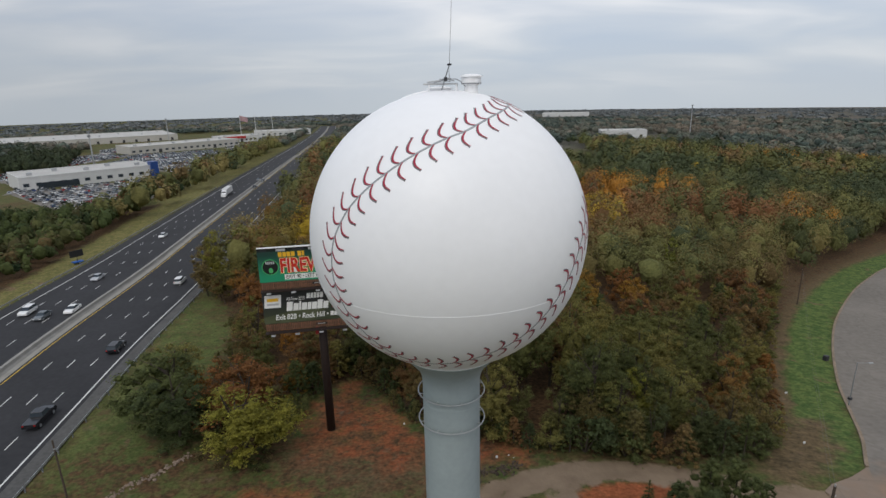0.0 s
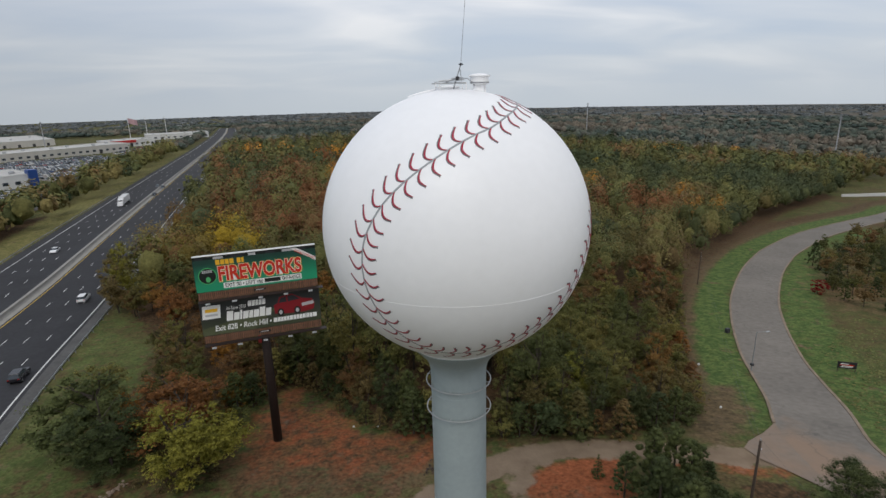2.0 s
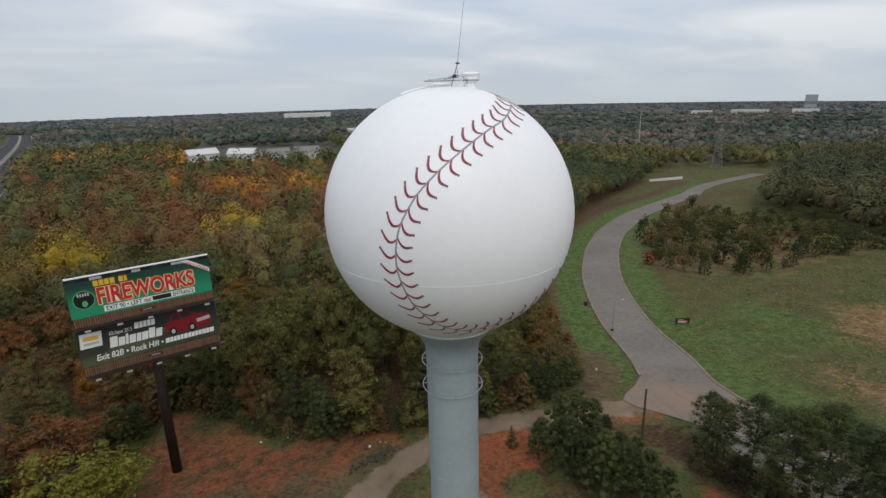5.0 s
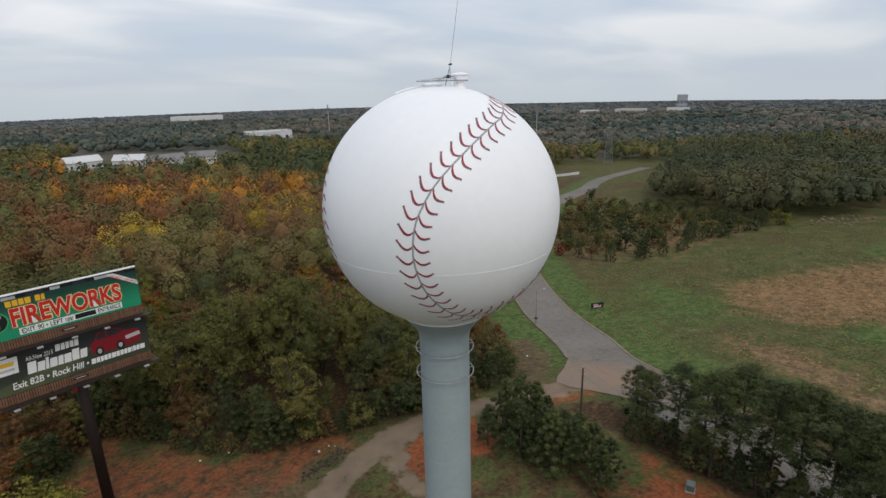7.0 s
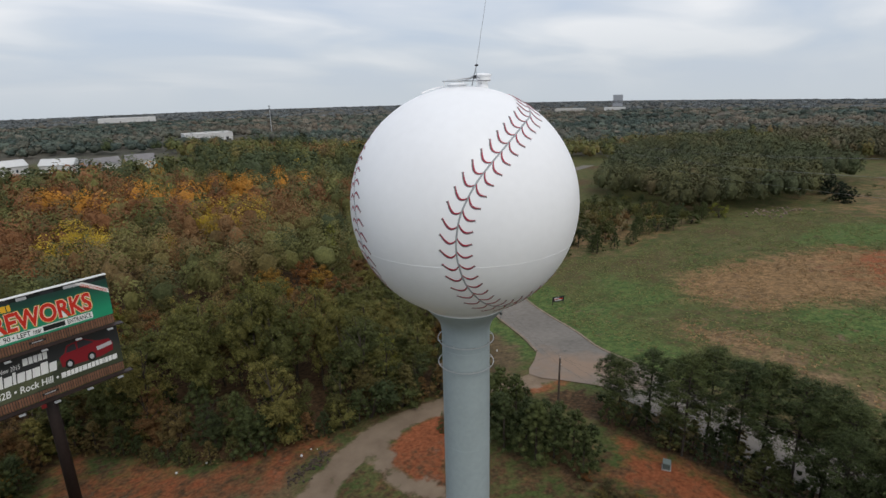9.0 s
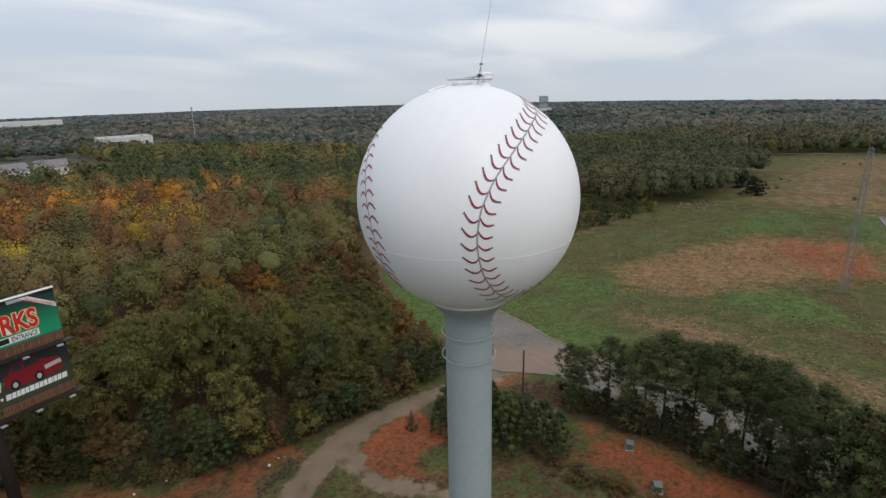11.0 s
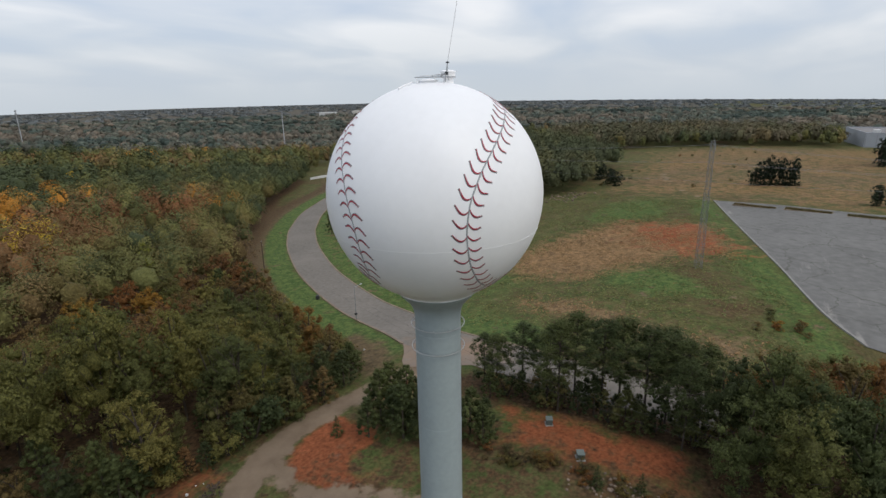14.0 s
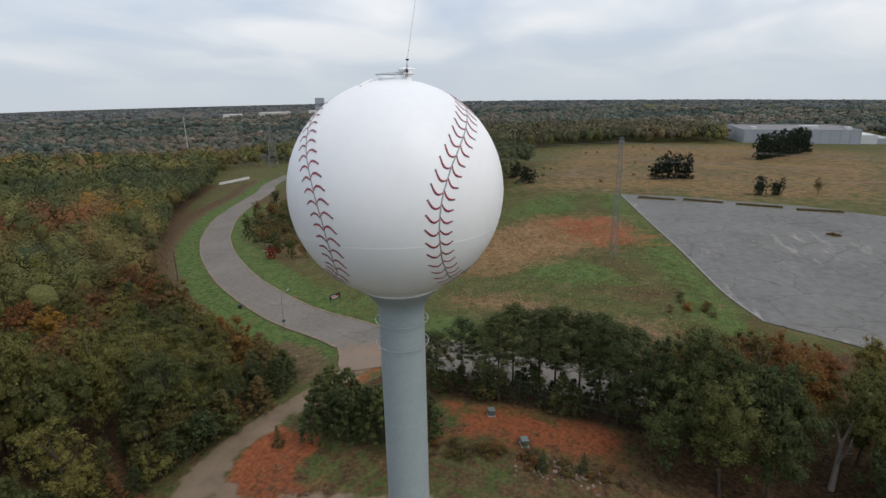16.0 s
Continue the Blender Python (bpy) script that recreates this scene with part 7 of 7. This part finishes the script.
YARDS = ([(-252, 288), (-268, 322), (-300, 352), (-282, 380), (-232, 372), (-258, 330), (-236, 306)], [(-262, 372), (-330, 440), (-330, 575), (-384, 600), (-400, 560), (-345, 400), (-300, 350)], [(-384, 600), (-330, 700), (-300, 800), (-262, 900), (-330, 900), (-420, 780), (-430, 680)],
         [(-250, 292), (-196, 350), (-152, 300), (-150, 236), (-184, 232)], [(-300, 470), (-186, 372), (-178, 400), (-196, 520), (-262, 622), (-330, 580)], [(-262, 650), (-200, 530), (-212, 690), (-222, 790), (-262, 760)])
for k, q in enumerate(YARDS):
    tagged(part("car_yard", sheet("car_yard", q, 0.05, 12), ROAD_GREY), "grey asphalt sales yard of the dealerships", "yard", kind="structure")
    tagged(part_of("parked_cars", car_rows(q, 45, 60 + k), None), "rows of parked cars at the dealerships", "cars", kind="stuff")

# ---- rubble, brush and litter ----
def lump(bm, at, r, rng, flatten=0.7):
    m = Matrix.Translation(at) @ Matrix.Rotation(rng.uniform(0, 6), 4, "Z") @ Matrix.Diagonal((r * rng.uniform(0.7, 1.3), r * rng.uniform(0.6, 1.0), r * flatten, 1))
    v = bmesh.ops.create_icosphere(bm, subdivisions=1, radius=1, matrix=m)["verts"]
    for q in v:
        q.co += Vector((rng.uniform(-1, 1), rng.uniform(-1, 1), rng.uniform(-1, 1))) * r * 0.16


def pile(name, spots, count, size, mat, label, seed):
    rng = random.Random(seed)
    ob = thing(name, (spots[0][0], spots[0][1], landz(*spots[0][:2])), 0, label, "rubble")
    for k in range(count):
        cx, cy, sp = rng.choice(spots)
        x, y = cx + rng.gauss(0, sp), cy + rng.gauss(0, sp)
        bm = bmesh.new()
        r = rng.uniform(*size)
        lump(bm, (x - spots[0][0], y - spots[0][1], landz(x, y) - landz(*spots[0][:2]) + r * 0.3), r, rng)
        part("stone", bm, mat, ob)


pile("rubble_heap", [(24.6, -5, 1.1), (25.4, -8, 1.2), (24.8, -10.8, 1.0)], 80, (0.10, 0.30), STONE, "scattered pale stones and rubble on the clay", 3)
pile("rubble_heap", [(215, 52, 4), (232, 46, 5), (224, 50, 3)], 60, (0.25, 0.75), STONE, "pale rubble heaps at the edge of the far field", 4)
pile("debris_heap", [(3.5, 33.6, 0.7), (5.2, 34.2, 0.6), (6.8, 34.6, 0.7), (8.2, 35, 0.5)], 110, (0.06, 0.26), material("dark_debris", (0.060, 0.044, 0.032), 0.95, vary=0.4, rand=0.5), "dark heap of debris beside the track", 5)
for x, y, s in ((6.2, 37.2, 0.24), (7.8, 37.6, 0.12), (8.4, 37.0, 0.1), (60, 62, 0.3), (50.5, 43, 0.25), (-3, 46, 0.2), (-6.5, 47, 0.2)):
    bm = bmesh.new()
    lump(bm, (0, 0, s * 0.5), s, random.Random(int(x * 10)))
    ob = part("litter", bm, WALL_WHITE)
    ob.matrix_basis = pose(x, y, landz(x, y))
    tagged(ob, "small white lump of litter on the ground", "litter", "litter")
# dead tree
rd = random.Random(9)
snag = thing("dead_tree", (33.4, -37.5, landz(33.4, -37.5)), 0, "bare grey dead tree with broken limbs", "tree")


def limb(bm, a, d, length, r, depth):
    b = a + d * length
    rod(bm, a, b, r, r * 0.55, n=6)
    if depth:
        for _ in range(3):
            nd = (d + Vector((rd.uniform(-1, 1), rd.uniform(-1, 1), rd.uniform(-0.2, 0.7))) * 0.75).normalized()
            limb(bm, a.lerp(b, rd.uniform(0.5, 1.0)), nd, length * rd.uniform(0.4, 0.65), r * 0.5, depth - 1)


bm = bmesh.new()
limb(bm, Vector((0, 0, -0.3)), Vector((0.12, -0.05, 1)).normalized(), 6.6, 0.34, 2)
part("trunk", bm, PALE_BARK, snag)

# ---- single bushes and dark conifer clumps of the far field ----
for x, y, hgt, st in ((273, -27.5, 10, 0.75), (274, -31, 13, 0.7), (276, -35, 15, 0.7), (277, -39.5, 15.5, 0.7), (277, -43.5, 14.5, 0.7), (229, -68, 8.5, 0.95), (231, -74.5, 9.0, 0.9),
                      *[(376 + 6.3 * k, -96 - 4.35 * k, 18 + (k % 3), 0.62) for k in range(11)], (281, 47, 10, 1.0), (263, 38, 9, 1.0), (257, 33.5, 8.5, 1.0)):
    for dx, dy in ((0, 0), (2.0, -1.6)):
        plant("dark_conifer_tree", x + dx, y + dy, hgt * rt.uniform(1.05, 1.25), rt.choice(COLUMNS), DARK_PINE, "dense dark evergreen in the dry field", "evergreens in the field", st * 1.1, None, 0.10)
plant("deciduous_tree", 239.5, -92.7, 8.6, BACK[2], BROWNS, "lone olive-brown tree in the dry field", "trees in the field", 1.0)
for k in range(14):
    x, y = 84 + rt.uniform(-3, 8), -27 + rt.uniform(-6, 5)
    plant("shrub", x, y, rt.uniform(0.7, 1.6), rt.choice(SHRUBS), CANOPY, "low brown brush heap in the field", "brush in the field", 1.6)
for k in range(22):
    x, y = rt.uniform(255, 480), rt.uniform(-40, 40)
    plant("shrub", x, y, rt.uniform(0.8, 2.2), rt.choice(SHRUBS), rt.choice([PINE, GREENS, CANOPY]), "small bush scattered in the dry field", "brush in the field", 1.4)
# undergrowth along the foot of the wood
EDGE = spline([(44.5, 40), (38, 36.3), (31, 34.8), (20, 36.8), (9, 39.4), (0, 42.8), (-6, 48), (-10, 56), (-16, 63), (-22, 57), (-25, 46)], 2.2)
for q in EDGE:
    plant("shrub", q[0] + rt.uniform(-1, 1), q[1] + rt.uniform(0, 2.0), rt.uniform(3.2, 7.5), rt.choice(SHRUBS + YOUNG + YOUNG + YOUNG), rt.choice([PINE, PINE, DEEP_GREENS, GREENS, BROWNS]), "leafy undergrowth at the foot of the wood", "undergrowth of the wood", 1.15)
for q in spline([(43, 43.5), (36, 39), (28, 38.5), (19, 40.5), (10, 43), (2, 46), (-4, 51), (-8, 59), (-15, 67), (-23, 61), (-27, 51)], 4.2):
    leaves = rt.choice([DEEP_GREENS, DEEP_GREENS, GREENS, BROWNS])
    plant("deciduous_tree", q[0] + rt.uniform(-1, 1), q[1] + rt.uniform(-0.5, 1.5), rt.uniform(7.0, 11.0), rt.choice(FRINGE), leaves, "leafy tree at the rim of the wood, branched to the ground", "trees of the wood", rt.uniform(0.8, 1.0))
EDGE_E = spline([(46, 44), (55, 60), (64, 75), (82, 104), (95, 125)], 2.6)
for q in EDGE_E:
    plant("shrub", q[0] + rt.uniform(-1.5, 0.5), q[1] + rt.uniform(-0.5, 1.5), rt.uniform(2.5, 6.0), rt.choice(SHRUBS + YOUNG), rt.choice([GREENS, GREENS, CANOPY]), "leafy undergrowth at the foot of the wood", "undergrowth of the wood", 1.3)
PINE_FOOT = spline([(42, 13), (41, 8), (41.5, 0), (40.5, -8), (40, -16), (44, -20)], 2.4)
for q in PINE_FOOT:
    plant("shrub", q[0] + rt.uniform(-1.5, 1.5), q[1] + rt.uniform(-1, 1), rt.uniform(2.4, 5.6), rt.choice(SHRUBS + YOUNG), rt.choice([DEEP_GREENS, PINE, PINE, BROWNS]), "undergrowth between the pine trunks", "undergrowth under the pines", 1.2)
# brown undergrowth on the bank behind the tower
for k in range(34):
    x, y = 25.6 + rt.uniform(-1.2, 1.6), rt.uniform(-15, 8)
    plant("shrub", x, y, rt.uniform(0.6, 1.5), rt.choice(SHRUBS), rt.choice([CANOPY, WEEDS, WEEDS, RUST]), "low brown undergrowth on the clay bank", "undergrowth on the bank", rt.uniform(1.3, 1.9))
for k in range(16):
    x, y = rt.uniform(-34, -24), rt.uniform(36, 43)
    plant("shrub", x, y, rt.uniform(0.5, 1.3), rt.choice(SHRUBS), rt.choice([GREENS, WEEDS, WEEDS]), "low weeds beside the clearing", "weeds by the clearing", 1.6)


# wooden post and washed-out rill on the motorway verge
post_at = (-44.8, 30.0)
wp = thing("wooden_post", (*post_at, landz(*post_at)), 0, "thin weathered wooden pole on the motorway verge", "pole")
part("pole", rodded((0, 0, -0.5), (-0.35, 0.3, 8.5), 0.13, 0.09, n=8), POLE_WOOD, wp)
part("band", rodded((-0.30, 0.26, 7.3), (-0.31, 0.27, 7.5), 0.115, 0.115, n=8), GALV, wp)
rill = spline([(-41, 30.5), (-39.5, 33.3), (-37.2, 35.6), (-36.3, 37.2), (-35.2, 39.6)], 0.5)
rng_rill = random.Random(41)
rl = thing("washed_stones", (-38, 35, landz(-38, 35)), 0, "pale washed stones and silt in a small rill on the verge", "stones")
for k, q in enumerate(rill):
    for _ in range(4):
        bm = bmesh.new()
        x, y = q[0] + rng_rill.gauss(0, 0.3), q[1] + rng_rill.gauss(0, 0.3)
        r = rng_rill.uniform(0.12, 0.32)
        lump(bm, (x + 38, y - 35, landz(x, y) - landz(-38, 35) + r * 0.15), r, rng_rill)
        part("stone", bm, STONE, rl)
# young growth among the pines
for k in range(14):
    y = 12 - 2.1 * k
    plant("young_pine_tree", 39.5 + rt.uniform(-2.2, 2.2), y, rt.uniform(3.0, 6.5), rt.choice(YOUNG + SHRUBS), rt.choice([PINE, DEEP_GREENS, DEEP_GREENS]), "young green growth between the pine trunks", "young growth under the pines", rt.uniform(0.9, 1.3))

# ---- rough grass and weeds of the field: uncounted tufts
FIELD_EDGE = [(60, 16), (68, 34), (82, 58), (112, 80), (150, 64), (204, 62), (232, 34), (222, -8), (160, -18), (122, -26), (92, -32), (74, -34), (60, -20)]


def tufts(poly, count, size, seed):
    """Blades in small crossed tufts, green where the ground is lush and tan where it is dry."""
    rng = np.random.default_rng(seed)
    p = np.array(poly, float)
    pts = rng.uniform(p.min(0), p.max(0), (count * 2, 2))
    drift = np.sin(pts[:, 0] * 0.21 + 2 * np.sin(pts[:, 1] * 0.17)) * np.sin(pts[:, 1] * 0.27 + 0.6 * np.sin(pts[:, 0] * 0.13))
    pts = pts[(reach(pts, poly) > 0.5) & (near_line(pts, ROAD, 7.0, 0.5) < 0.5) & (drift + rng.normal(0, 0.55, len(pts)) > 0)][:count]
    n = len(pts)
    dry = np.maximum.reduce([within(pts, DRY_BAND, 6), within(pts, DRY_PATCH, 9), within(pts, ORANGE, 9)]) > rng.uniform(0.2, 0.9, n)
    green = np.array((0.105, 0.125, 0.046)) * rng.uniform(0.85, 1.35, (n, 1)) + np.array((0.035, 0.0, 0.0)) * rng.uniform(0, 1, (n, 1))
    tan = np.array((0.26, 0.160, 0.076)) * rng.uniform(0.7, 1.25, (n, 1))
    tint = np.where(dry[:, None], tan, green)
    c = np.stack([pts[:, 0], pts[:, 1], land(pts[:, 0], pts[:, 1])], 1)
    tri = []
    for k in range(3):
        a = rng.uniform(0, 6.3, n)
        w = (size * rng.uniform(0.5, 1.3, n))[:, None]
        d = np.stack([np.cos(a), np.sin(a), np.zeros(n)], 1) * w
        lean = np.stack([-np.sin(a) * 0.8, np.cos(a) * 0.8, np.full(n, 0.30)], 1) * w
        tri.append(np.stack([c - d * 0.5, c + d * 0.5, c + lean], 1))
    v = np.stack(tri, 1).reshape(-1, 3)
    me = tri_mesh("rough_grass", v, np.arange(len(v)).reshape(-1, 3))
    col = np.concatenate([np.repeat(tint, 9, axis=0), np.ones((n * 9, 1))], 1)
    me.attributes.new("tint", "FLOAT_COLOR", "POINT").data.foreach_set("color", col.astype(np.float32).ravel())
    return tagged(part_of("rough_grass", me, FAR_LEAF), "rough tufted grass and dry weeds of the field", "grass", kind="stuff")


tufts(FIELD_EDGE, 24000, 0.45, 81)
